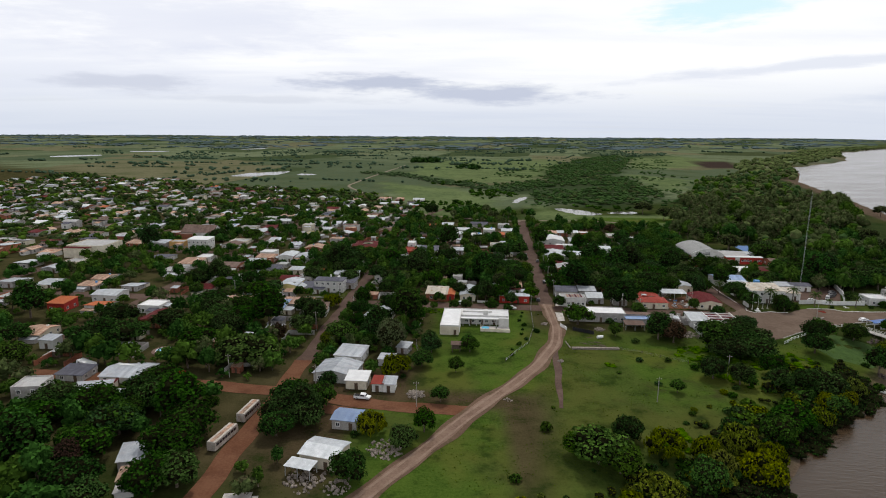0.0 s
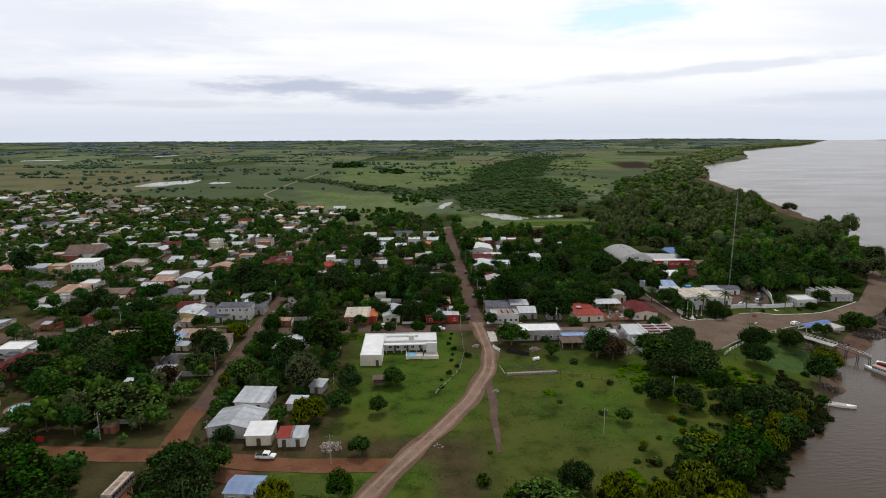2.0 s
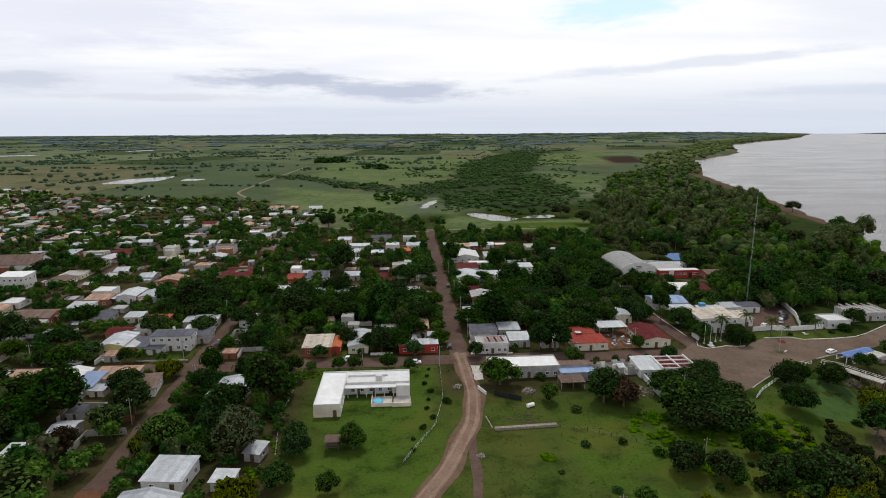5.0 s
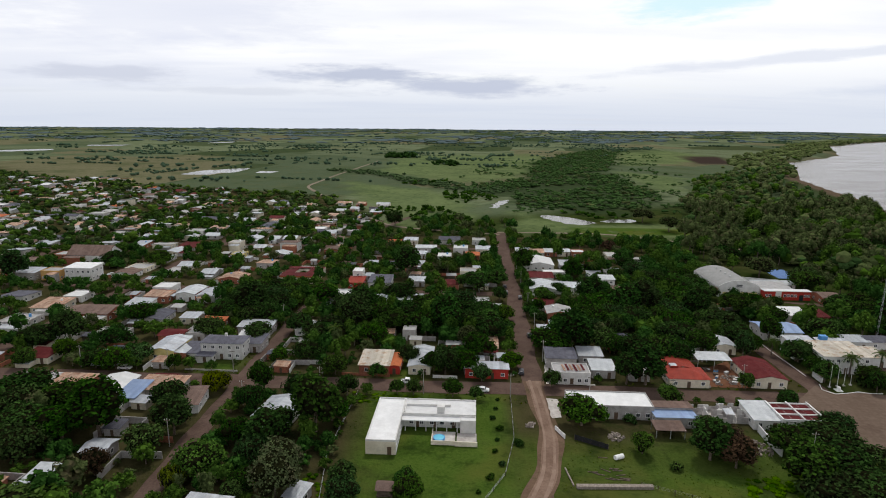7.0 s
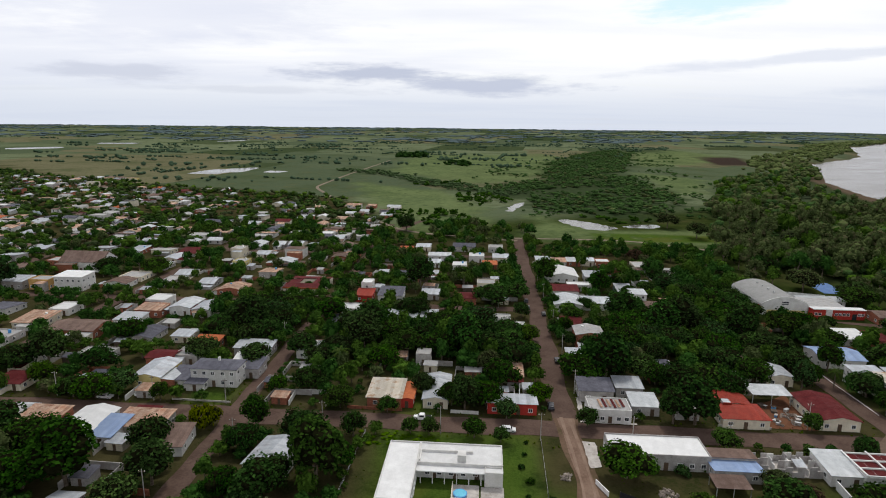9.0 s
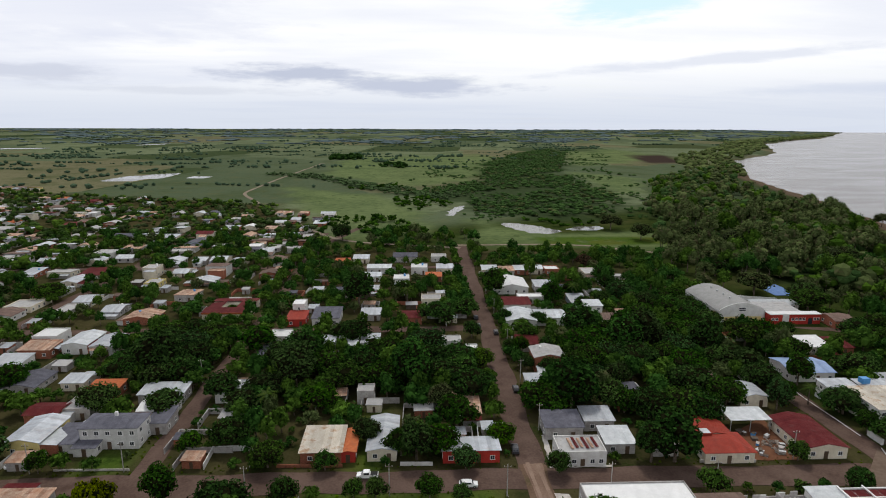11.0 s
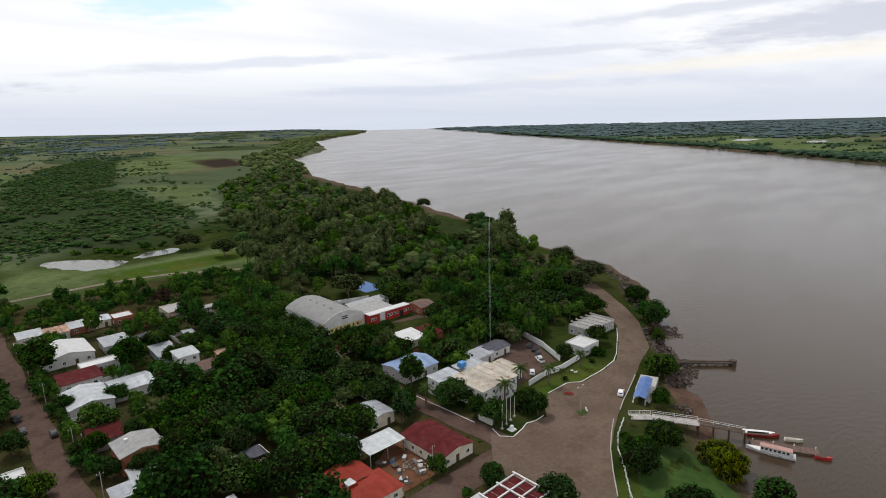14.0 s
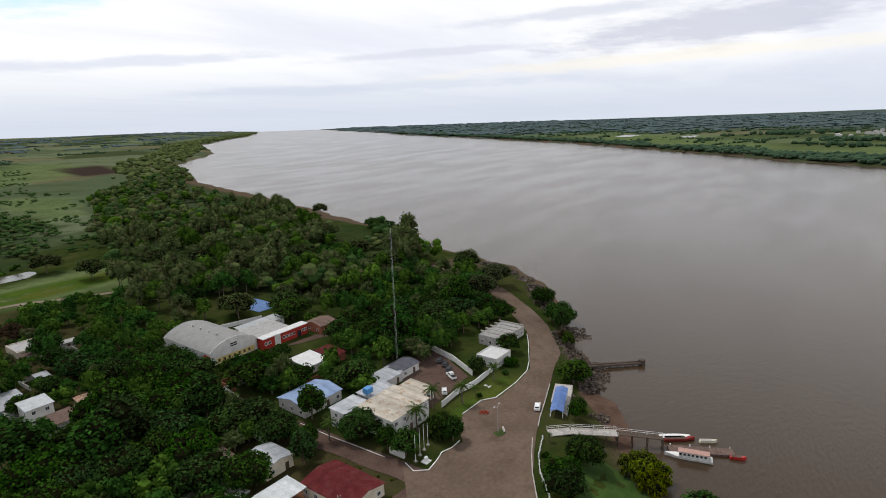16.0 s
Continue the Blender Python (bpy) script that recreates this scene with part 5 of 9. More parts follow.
H(-62.4, 82.5, 8, 8, 3.4, "grey", "zinc", "shed", "low house with a grey sheet roof")
H(-53.5, 82, 7, 8, 3.4, "grey", "silver", "shed", "low house with a pale sheet roof")
H(-45.5, 84, 6.4, 8, 3.4, "white", "zinc", "shed", "low house with a grey sheet roof")
H(-78, 111, 7.5, 9, 3.6, "red", "red", "shed", "red-roofed house with red walls beside a white block")
H(-78.5, 119.5, 5, 7, 6.2, "white", "white", "flat", "tall white block of the red house", storeys=2)
H(-66, 113, 11, 12, 3.8, "white", "slate", "shed", "white house with a dark sheet roof")
H(-80.3, 91.5, 8, 8, 3.0, "white", "white", "flat", "low white flat-roofed corner building")
H(-31, 112, 9, 9, 3.4, "brick", "burg", "gable", "brick house under a dark red roof")
H(-48, 116, 8, 7, 3.3, "grey", "zinc", "shed")
H(-20, 118, 8, 7, 3.3, "white", "zinc", "shed")
H(-22, 136, 9, 8, 3.4, "cream", "grey", "flat")
H(-36, 153, 6.5, 9, 3.4, "white", "silver", "shed")
H(-36.8, 171, 8, 9, 3.6, "white", "white", "flat", "small white flat-roofed house", tank=True)
H(-52, 178, 9, 9, 3.4, "white", "zinc", "gable")
H(-49.7, 195, 13, 9, 3.6, "white", "silver", "gable", "long pale house with a bright roof")
H(-27.6, 192, 9, 9, 4.2, "white", "white", "flat", "small white flat-roofed house", tank=True)
H(-13.4, 193, 9, 8, 3.6, "cream", "zinc", "shed")
H(-20, 176, 8, 7, 3.4, "brick", "orange", "shed")
H(-36, 222, 14, 12, 3.8, "grey", "slate", "gable", "wide shed with a dark roof")
H(-62, 218, 9, 8, 3.4, "cream", "zinc", "shed")
H(-16, 220, 9, 8, 3.6, "white", "grey", "flat")
H(-72, 212, 8, 8, 3.4, "brick", "orange", "gable")
# east of the main street
H(12.6, 81, 8, 8, 3.4, "grey", "burg", "shed", "small house with a dark red sheet roof")
H(15, 54, 7, 5, 3.4, "white", "silver", "shed", "small shed with a pale sheet roof")
H(8.7, 49, 5, 5, 3.2, "grey", "zinc", "shed")
H(14.2, 109, 12, 15, 3.8, "white", "silver", "gabley", "white house with a pale blue-grey sheet roof")
H(27, 110, 12, 11, 3.9, "white", "zinc", "gable", "white house with grey sheet roof and high wall")
H(16, 128, 12, 9, 3.6, "white", "burg", "shed", "white house with a red sheet roof")
H(24, 137, 12, 6, 3.4, "white", "white", "flat")
H(17.5, 158, 16, 18, 4.0, "white", "white", "gabley", "large building with a white roof", tank=True)
H(34, 156, 9, 10, 3.6, "grey", "zinc", "shed")
H(11.2, 190, 8.5, 8, 3.4, "cream", "silver", "shed")
H(20, 187, 8, 8, 3.4, "white", "rust", "shed")
H(28.5, 189, 7.5, 8, 3.4, "brick", "silver", "shed")
H(36.5, 191, 7.5, 9, 3.6, "cream", "zinc", "gable")
H(45, 188, 8, 8, 3.6, "brick", "white", "flat")
H(47, 116, 7, 7, 5.8, "white", "silver", "shed", "narrow two-storey white house", storeys=2)
H(50, 106, 10, 7, 3.4, "white", "brown", "shed")
H(62, 112, 10, 7, 3.2, "cream", "rust", "shed")
# grey cluster at the crossing
H(12.5, 8.3, 11.6, 7.6, 4.2, "white", "grey", "flat", "white corner house with a rust-streaked flat roof", gap=2.3)
for i in range(6):
    b = thing("roof_sheet", 10.2 + 1.25 * i, 8.6, 4, z=4.06, label="rusty roofing sheet lying on a flat roof", category="sheet", group="roofing sheets")
    part("sheet", bm_of((-0.35, 0.35, -2.6 + 0.3 * (i % 3), 2.2 + 0.4 * (i % 2), 0, 0.07)), ROOF["burg" if i % 2 else "rust"], b)
H(11.0, 21, 10, 8, 4.2, "grey", "slate", "shed", "dark grey sheet roof behind the corner house")
H(21.6, 24.5, 8, 7, 3.6, "grey", "zinc", "shed", "small grey sheet-roofed outbuilding")
H(23.6, 13.5, 7.5, 7.5, 3.4, "grey", "silver", "shed", "grey outbuilding with a pale roof")
H(34.7, 12.5, 6.4, 8.5, 3.0, "grey", "grey", "shed", "low grey outbuilding between trees")


def red_house():
    e = H(49.2, 9.2, 12.4, 9.0, 3.5, "cream", "red", "hip", "cream house under a bright red hipped roof")
    H(49.6, 17.2, 8.6, 8.6, 3.4, "cream", "red", "gabley", "rear wing with a bright red roof")
    p = thing("skylight", 46.4, 12.6, z=4.3, label="pale sheet over a roof light", category="skylight")
    part("pane", bm_of((-1.1, 1.1, -1.3, 1.3, -0.5, 0.12)), ROOF["silver"], p)
    part("frame", bm_of((-1.2, 1.2, -1.42, -1.31, -0.5, 0.2), (-1.2, 1.2, 1.31, 1.42, -0.5, 0.2)), ROOF["red"], p)
    return e


red_house()


def carport(u, v, w, d, h, roof, label, slope=0.05, rot=0.0):
    e = thing("carport", u, v, rot, label=label, category="shelter")
    TAKEN.append((u - w / 2 - 1, u + w / 2 + 1, v - d / 2 - 1, v + d / 2 + 1))
    bm = bmesh.new()
    slab(bm, [(-w / 2, -d / 2, h), (w / 2, -d / 2, h), (w / 2, d / 2, h + d * slope), (-w / 2, d / 2, h + d * slope)], 0.1)
    part("roof", bm, ROOF[roof], e)
    for x in (-w / 2 + 0.3, 0, w / 2 - 0.3):
        for y in (-d / 2 + 0.3, d / 2 - 0.3):
            part("post", bm_of((x - 0.08, x + 0.08, y - 0.08, y + 0.08, -0.2, h + 0.02)), STEEL, e)
    return e


carport(33.4, -24.2, 8, 5.2, 2.5, "brown", "low open lean-to with a brown slatted roof")
carport(62.5, 22.5, 11.5, 7, 3.6, "silver", "open shelter with a bright white sheet roof")
H(71.4, 37.5, 8.2, 9, 3.8, "cream", "zinc", "gabley", "cream house with a striped grey and white sheet roof")
H(63, 39, 8, 6, 3.4, "white", "grey", "flat", "low white annex with a flat roof")
H(62, 48, 10, 6, 3.2, "cream", "brown", "shed", "long low house with a brown sheet roof")
H(74.3, 13.8, 10.8, 16, 3.6, "cream", "burg", "gabley", "long house under a faded burgundy sheet roof", gap=3.0)
H(20.0, -12.4, 23.5, 9.2, 4.2, "grey", "white", "flat", "bare unfinished building with a long white flat roof", gap=2.8)
H(37.4, -13.6, 10.4, 4.2, 3.7, "grey", "brown", "shedr", "shed with a striped brown sheet roof", gap=3)
H(36.8, -18.3, 11.0, 5.0, 3.2, "grey", "paleblue", "shedr", "shed with a pale blue-grey sheet roof", gap=3)


def ruin():
    """Roofless rooms: walls of uneven height, door gaps and rubble inside."""
    e = thing("ruined_house", 50.4, -13.8, label="roofless ruined grey house with broken walls", category="ruin")
    TAKEN.append((43, 58, -20, -9))
    rg = random.Random(8)

    def wall(x0, y0, x1, y1):
        k = max(2, int(math.hypot(x1 - x0, y1 - y0) / 1.3))
        for i in range(k):
            if rg.random() < 0.16:
                continue
            xa, ya = x0 + (x1 - x0) * i / k, y0 + (y1 - y0) * i / k
            xb, yb = x0 + (x1 - x0) * (i + 1) / k, y0 + (y1 - y0) * (i + 1) / k
            part("wall", bm_of((min(xa, xb) - 0.1, max(xa, xb) + 0.1, min(ya, yb) - 0.1, max(ya, yb) + 0.1, -0.3, rg.uniform(1.3, 2.9))), WALL["grey" if rg.random() < 0.7 else "white"], e)
    for y in (-3.4, 0.2, 3.2):
        wall(-7, y, 7, y)
    for x in (-7, -3.2, 0.8, 4.0, 7):
        wall(x, -3.0, x, 2.9)
    part("floor_slab", bm_of((-7, 7, -3.4, 3.2, -0.2, 0.12)), CONC, e)
    bm = bmesh.new()
    slab(bm, [(1.2, -3.0, 2.4), (3.8, -3.0, 2.3), (3.8, 0.0, 2.8), (1.2, 0.0, 2.9)], 0.08)
    part("roof_sheet", bm, ROOF["zinc"], e)


ruin()
H(61.3, -15.4, 7.2, 9.6, 3.4, "white", "silver", "shed", "white building with a bright white roof")


def pergola():
    e = thing("pergola", 70.4, -16, label="white beam frame over maroon roof panels", category="pergola")
    TAKEN.append((63, 78, -23, -9))
    part("wall", bm_of((-5.8, 5.8, -5.2, 5.2, -0.3, 3.3)), WALL["white"], e)
    for i in range(4):
        for j in range(3):
            x0, y0 = -5.4 + 2.75 * i, -4.8 + 3.25 * j
            part("panel", bm_of((x0, x0 + 2.55, y0, y0 + 3.0, 3.32, 3.42)), ROOF["burg"], e)
    for j in range(4):
        y = -4.98 + 3.25 * j
        part("beam", bm_of((-5.9, 5.9, y - 0.14, y + 0.14, 3.45, 3.8)), WHITEPAINT, e)
    for i in range(3):
        x = -5.7 + 5.7 * i
        part("beam", bm_of((x - 0.16, x + 0.16, -5.3, 5.3, 3.82, 4.1)), WHITEPAINT, e)
    for s in "fr":
        put_windows(e, 11.6, 10.4, 3.3, 0, s)


pergola()


def patio_house():
    """Square house with a red sheet roof round an open court."""
    e = thing("house", -109, 124, label="square house under red roofs round an inner court", category="house", group=HOUSE_GROUP)
    TAKEN.append((-120, -98, 112, 137))
    w, d, h, t = 18.5, 21.0, 3.6, 6.0
    part("wall", bm_of((-w / 2, w / 2, -d / 2, -d / 2 + t, -0.3, h), (-w / 2, w / 2, d / 2 - t, d / 2, -0.3, h), (-w / 2, -w / 2 + t, -d / 2 + t, d / 2 - t, -0.3, h), (w / 2 - t, w / 2, -d / 2 + t, d / 2 - t, -0.3, h)), WALL["cream"], e)
    for y0, y1, z0, z1 in ((-d / 2 - 0.3, -d / 2 + t + 0.1, h, h + 0.7), (d / 2 - t - 0.1, d / 2 + 0.3, h + 0.7, h)):
        bm = bmesh.new()
        slab(bm, [(-w / 2 - 0.3, y0, z0), (w / 2 + 0.3, y0, z0), (w / 2 + 0.3, y1, z1), (-w / 2 - 0.3, y1, z1)], 0.1)
        part("roof", bm, ROOF["burg"], e)
    for x0, x1, z0, z1 in ((-w / 2 - 0.3, -w / 2 + t, h, h + 0.7), (w / 2 - t, w / 2 + 0.3, h + 0.7, h)):
        bm = bmesh.new()
        slab(bm, [(x0, -d / 2 + t + 0.12, z0), (x1, -d / 2 + t + 0.12, z1), (x1, d / 2 - t - 0.12, z1), (x0, d / 2 - t - 0.12, z0)], 0.1)
        part("roof", bm, ROOF["burg"], e)
    part("roof_edge", bm_of((-w / 2, w / 2, -d / 2 - 0.4, -d / 2 - 0.31, h - 0.3, h + 0.35)), ROOF["orange"], e)
    put_windows(e, w, d, h, 0, "fr")
    p = G(-109, 124)
    tree(p.x, p.y, "round", "dark", 0.55)


patio_house()


def sports_hall():
    """Vaulted hall with a white gable front and a long lower side."""
    e = thing("sports_hall", 108, 122.5, label="large vaulted sports hall with grey roof and white gable", category="hall")
    TAKEN.append((92, 120, 100, 144))
    w, d, eave, rise = 19.6, 32.0, 4.6, 3.3
    k = 16
    arc = [(-w / 2 + w * i / k, eave + rise * math.sin(PI * i / k) ** 0.8) for i in range(k + 1)]
    bm = bmesh.new()
    box(bm, -w / 2, -w / 2 + 0.3, -d / 2, d / 2, -0.3, eave)
    box(bm, w / 2 - 0.3, w / 2, -d / 2, d / 2, -0.3, eave)
    for y in (-d / 2, d / 2 - 0.3):
        P = [bm.verts.new((x, y, z + (0.5 if y < 0 else 0))) for x, z in arc] + [bm.verts.new((w / 2, y, -0.3)), bm.verts.new((-w / 2, y, -0.3))]
        Q = [bm.verts.new((p.co.x, p.co.y + 0.3, p.co.z)) for p in P]
        bm.faces.new(P[::-1]), bm.faces.new(Q)
        for i in range(len(P)):
            j = (i + 1) % len(P)
            bm.faces.new((P[i], P[j], Q[j], Q[i]))
    part("wall", bm, WALL["white"], e)
    bm = bmesh.new()
    sh = 20
    for s in range(sh):
        y0, y1 = -d / 2 + 0.3 + (d - 0.3) * s / sh, -d / 2 + 0.3 + (d - 0.3) * (s + 1) / sh - 0.02
        top = [(x * 1.01, z + 0.06) for x, z in arc]
        for (xa, za), (xb, zb) in zip(top, top[1:]):
            bm.faces.new([bm.verts.new(c) for c in ((xa, y0, za), (xb, y0, zb), (xb, y1, zb), (xa, y1, za))])
    bmesh.ops.remove_doubles(bm, verts=bm.verts, dist=0.03)
    part("roof", bm, ROOF["hall"], e)
    part("mural_band", bm_of((-7.5, 8.5, -d / 2 - 0.06, -d / 2 - 0.002, 0.3, 2.4)), WALL["yellow"], e, "yellow painted band on the gable")
    for i in range(7):
        part("mural_mark", bm_of((-6.9 + 2.1 * i, -6.0 + 2.1 * i, -d / 2 - 0.09, -d / 2 - 0.062, 0.8, 1.9)), DARKDOOR, e, "dark painted shape")
    part("sign_panel", bm_of((-w / 2 - 0.07, -w / 2 - 0.002, -d / 2 + 0.2, -d / 2 + 4.0, 0.9, 3.9)), WALL["red"], e, "red sign panel")
    for z in (4.9, 5.7):
        part("vent_slot", bm_of((-1.4, 1.4, -d / 2 - 0.05, -d / 2 + 0.02, z, z + 0.45)), GLASS, e)
    for i in range(4):
        bm = bmesh.new()
        y = -8 + 5.5 * i
        tube(bm, (-1.5, y, eave + rise), (-1.5, y, eave + rise + 0.7), 0.3, 0.36, 8)
        part("roof_vent", bm, STEEL, e)


sports_hall()


def red_wing():
    e = thing("school_wing", 129, 110, label="long low building with bright red walls and white roof edge", category="building")
    TAKEN.append((116, 142, 98, 122))
    part("wall", bm_of((-10.8, 10.6, -7, -3.2, -0.3, 4.2)), WALL["red"], e)
    part("rear_wall", bm_of((-10.8, 4.6, -3.198, 9, -0.3, 4.0)), WALL["white"], e)
    part("roof_edge", bm_of((-11, 10.8, -7.3, -3.3, 4.22, 4.5)), ROOF["white"], e)
    bm = bmesh.new()
    slab(bm, [(-11, -3.28, 4.2), (4.9, -3.28, 4.2), (4.9, 9.3, 4.7), (-11, 9.3, 4.7)], 0.08)
    part("roof", bm, ROOF["grey"], e)
    part("white_bay", bm_of((-5.6, -3.0, -7.3, -7.002, 0, 4.2)), WALL["white"], e)
    for x in (-9.6, -8.0, -1.2, 0.4, 2.0, 3.6, 8.2, 9.6):
        win = share("window", WIN_ME, e, Matrix.Translation((x, -7.0, 2.3)))
        share("pane", PANE_ME, win, Matrix())
    part("arch_door", bm_of((5.4, 7.2, -7.08, -6.98, 0, 2.6)), GLASS, e)


red_wing()
H(146, 102, 8.5, 10, 3.8, "brick", "brown", "gable", "low building with a brown roof beside the red wing")
H(117.5, 76, 9, 9.5, 3.4, "white", "white", "shed", "small building with a white sheet roof")
H(126.5, 75, 6.5, 9, 3.2, "brick", "burg", "shed", "small building with a rusty red roof")
H(132, 124, 20, 6, 3.2, "white", "silver", "shed", "low white service building")
blue_court = thing("sports_court", 151, 153, label="blue painted open-air court", category="court", kind="structure")
part("surface", bm_of((-6, 6, -10, 10, -0.1, 0.2)), mat("court_blue", (0.09, 0.16, 0.33), (0.13, 0.22, 0.42), 0.4, 8, 0.8, 0.1), blue_court)
TAKEN.append((143, 159, 138, 168))


def police_station():
    H(105.5, 25.5, 15.5, 13, 6.2, "white", "patched", "shed", "two-storey white building with rust-patched sheet roof", storeys=2, gap=3.0, pitch=0.06)
    H(98.8, 35, 9, 9, 5.2, "white", "zinc", "shed", "white wing with a grey sheet roof", storeys=2, pitch=0.08)
    H(118.5, 29.5, 9.5, 9, 4.2, "white", "patched", "shed", "white annex with a patched pale roof", pitch=0.08)
    H(112, 38.5, 10, 6, 4.4, "grey", "zinc", "shed", "annex with a grey sheet roof")
    H(122.5, 44.5, 10, 6.5, 3.6, "white", "zinc", "shed", "low white garage row with sheet roof", pitch=0.08)
    H(132.0, 45.5, 9.5, 7, 3.4, "white", "slate", "gable", "low white outbuilding with a dark roof")
    H(100.0, 55, 14.5, 12, 3.8, "white", "paleblue", "gable", "building under a faded blue sheet roof", pitch=0.12)
    c = thing("water_tank", 108, 38, z=4.6, label="blue plastic water tank on a roof", category="tank")
    part("tank_body", bm_of((-1.2, 1.2, -1.0, 1.0, 0.3, 1.9)), TANK, c)
    part("gate_wall", bm_of((-0.3, 0.3, -2.5, 2.5, -0.2, 1.6)), WALL["white"], thing("gate_pier", 93.5, 14, label="white plastered gate pier beside the road", category="wall"))


police_station()
H(156.4, 24, 9.6, 8.2, 3.6, "white", "white", "flat", "small white flat-roofed house by the road")
H(176, 32.5, 17, 10, 3.8, "grey", "grey", "flat", "unfinished concrete frame building", gap=3)
for i in range(5):
    b = thing("roof_beam", 169.5 + 3.3 * i, 32.5, z=4.35, label="bare concrete roof beam", category="beam", group="roof beams")
    part("beam", bm_of((-0.2, 0.2, -5.3, 5.3, 0, 0.4)), CONC, b)


def mast():
    """Tall guyed lattice mast."""
    e = thing("radio_mast", 136, 51, label="tall slender lattice radio mast", category="mast")
    hgt = 48.0
    legs = [(0.28, 0.0), (-0.14, 0.24), (-0.14, -0.24)]
    for x, y in legs:
        bm = bmesh.new()
        tube(bm, (x, y, 0), (x, y, hgt), 0.03, 0.03, 4)
        part("leg", bm, STEEL, e)
    bm = bmesh.new()
    for i in range(60):
        z = hgt * i / 60
        a, b = legs[i % 3], legs[(i + 1) % 3]
        tube(bm, (*a, z), (*b, z + hgt / 60), 0.018, 0.018, 3)
        c = legs[(i + 2) % 3]
        tube(bm, (*b, z), (*c, z + hgt / 60), 0.018, 0.018, 3)
    part("lattice", bm, STEEL, e)
    bm = bmesh.new()
    tube(bm, (0, 0, hgt), (0, 0, hgt + 3), 0.05, 0.02, 5)
    part("antenna", bm, WHITEPAINT, e)


mast()

# west of street B and the small houses along the red road
H(-106.4, 20, 14.5, 7.5, 6.0, "white", "slate", "hip", "white two-storey house with a slate-grey hipped roof", storeys=2, gap=2.6, chimney=True)
H(-111, 14.5, 5.5, 3.2, 2.9, "white", "slate", "shed", "low grey-roofed porch of the white house")
H(-117.5, 19, 6.5, 9, 3.2, "white", "slate", "shed", "grey-roofed garage beside the white house")
H(-97.5, 27, 5, 8, 4.0, "grey", "slate", "shed", "dark grey lean-to behind the white house")
H(-101.5, 34.5, 9, 8, 3.6, "white", "white", "gable", "house with a white sheet roof behind the garden")
H(-104, 44, 13, 7, 3.6, "grey", "zinc", "shed", "long grey sheet-roofed workshop")
H(-126.5, 20, 9, 13, 4.4, "yellow", "zinc", "gabley", "yellow-fronted house with a grey sheet roof")
H(-131.5, 32.5, 9, 7, 3.6, "brick", "burg", "gable", "house under a dark red roof")
H(-123.5, 36, 8, 9, 3.6, "grey", "grey", "flat", "low house with a grey terrace roof")
H(-123, 47, 9, 7, 3.4, "brick", "orange", "shed", "brick house with an orange roof")
H(-135, 53, 7, 6, 3.2, "cream", "zinc", "shed")
H(-113.5, -9.5, 13, 8.5, 3.4, "grey", "rust", "shed", "long low house under a rusty sheet roof", pitch=0.12)
H(-128, -12, 9.5, 14, 3.6, "white", "white", "gabley", "house with a bright white sheet roof")
H(-119.8, -14, 6, 10, 3.2, "white", "paleblue", "shed", "lean-to with a pale blue roof")
H(-141.5, -10.5, 11, 9, 3.4, "brick", "rust", "shed", "low house with a rusty red roof")
H(-154, -11, 12, 9, 3.4, "grey", "grey", "shed", "low house with a grey roof")
H(-100.5, -17, 6, 10, 3.2, "white", "brown", "shed", "small white house with a dark stained roof", rot=8)
H(-73, -22.5, 10, 12, 3.6, "white", "zinc", "gabley", "white house with a pale grey roof among trees", rot=-8)
H(-111, -44, 6, 6, 3.2, "grey", "zinc", "gable", "small shed with sheet roof")
H(-116, -57, 6, 8, 3.2, "white", "silver", "shed", "small white shed among trees")
H(-74.5, -67, 9.5, 9, 3.4, "white", "zinc", "shed", "small house with a grey sheet roof", rot=-6)
H(-75.5, -81.5, 13, 11, 3.4, "white", "zinc", "gabley", "house under wide grey sheet roofs", rot=-6)
H(-67.4, -88, 6.6, 6.4, 3.5, "cream", "white", "shed", "small house with a white roof and cream front")
H(-60.4, -89.8, 3.4, 5, 3.2, "white", "red", "shed", "small white house with a red roof patch")
H(-56.8, -89.8, 3.6, 5, 3.2, "white", "zinc", "shed", "small white house with a grey roof")
H(-61.3, -70, 5, 4.4, 2.9, "white", "silver", "shed", "little white sheet-roofed shed", rot=-6)
H(-64.5, -113, 7, 6.5, 3.3, "grey", "paleblue", "gable", "small house under a pale blue-grey sheet roof", rot=-6)
H(-65.8, -131, 9.5, 8, 3.8, "cream", "silver", "gable", "cream house under a bright sheet roof", rot=-12)
carport(-69.8, -137.5, 7, 4, 2.8, "silver", "open porch with a white sheet roof", rot=-12)
H(-57, -58, 4, 5, 2.8, "grey", "zinc", "shed", "small shed with a grey roof", rot=-14)
H(-133.5, -107, 6.5, 8, 3.3, "white", "silver", "gable", "house with a bright white sheet roof", rot=12)
H(-146, -104, 10, 8, 3.2, "cream", "zinc", "shed", "low houses with weathered grey roofs", rot=15)
H(-163, -106, 8, 8, 5.0, "grey", "grey", "flat", "two-storey unfinished pale block house", storeys=2, rot=12)
H(-189, -66, 5.5, 5, 4.0, "white", "zinc", "shed", "small plain white house")
H(-112, -136, 6, 7.5, 3.0, "grey", "zinc", "shed", "small shack under a grey sheet roof", rot=20)
H(-106.5, -144, 7, 5, 2.8, "brick", "rust", "shed", "small shack under a rusty roof", rot=20)
H(-165, -36, 9, 14, 3.6, "brick", "burg", "gabley", "brick house with a dark red roof")
H(-190 + 14, -20, 10, 9, 3.6, "white", "white", "flat", "small white flat-roofed house")
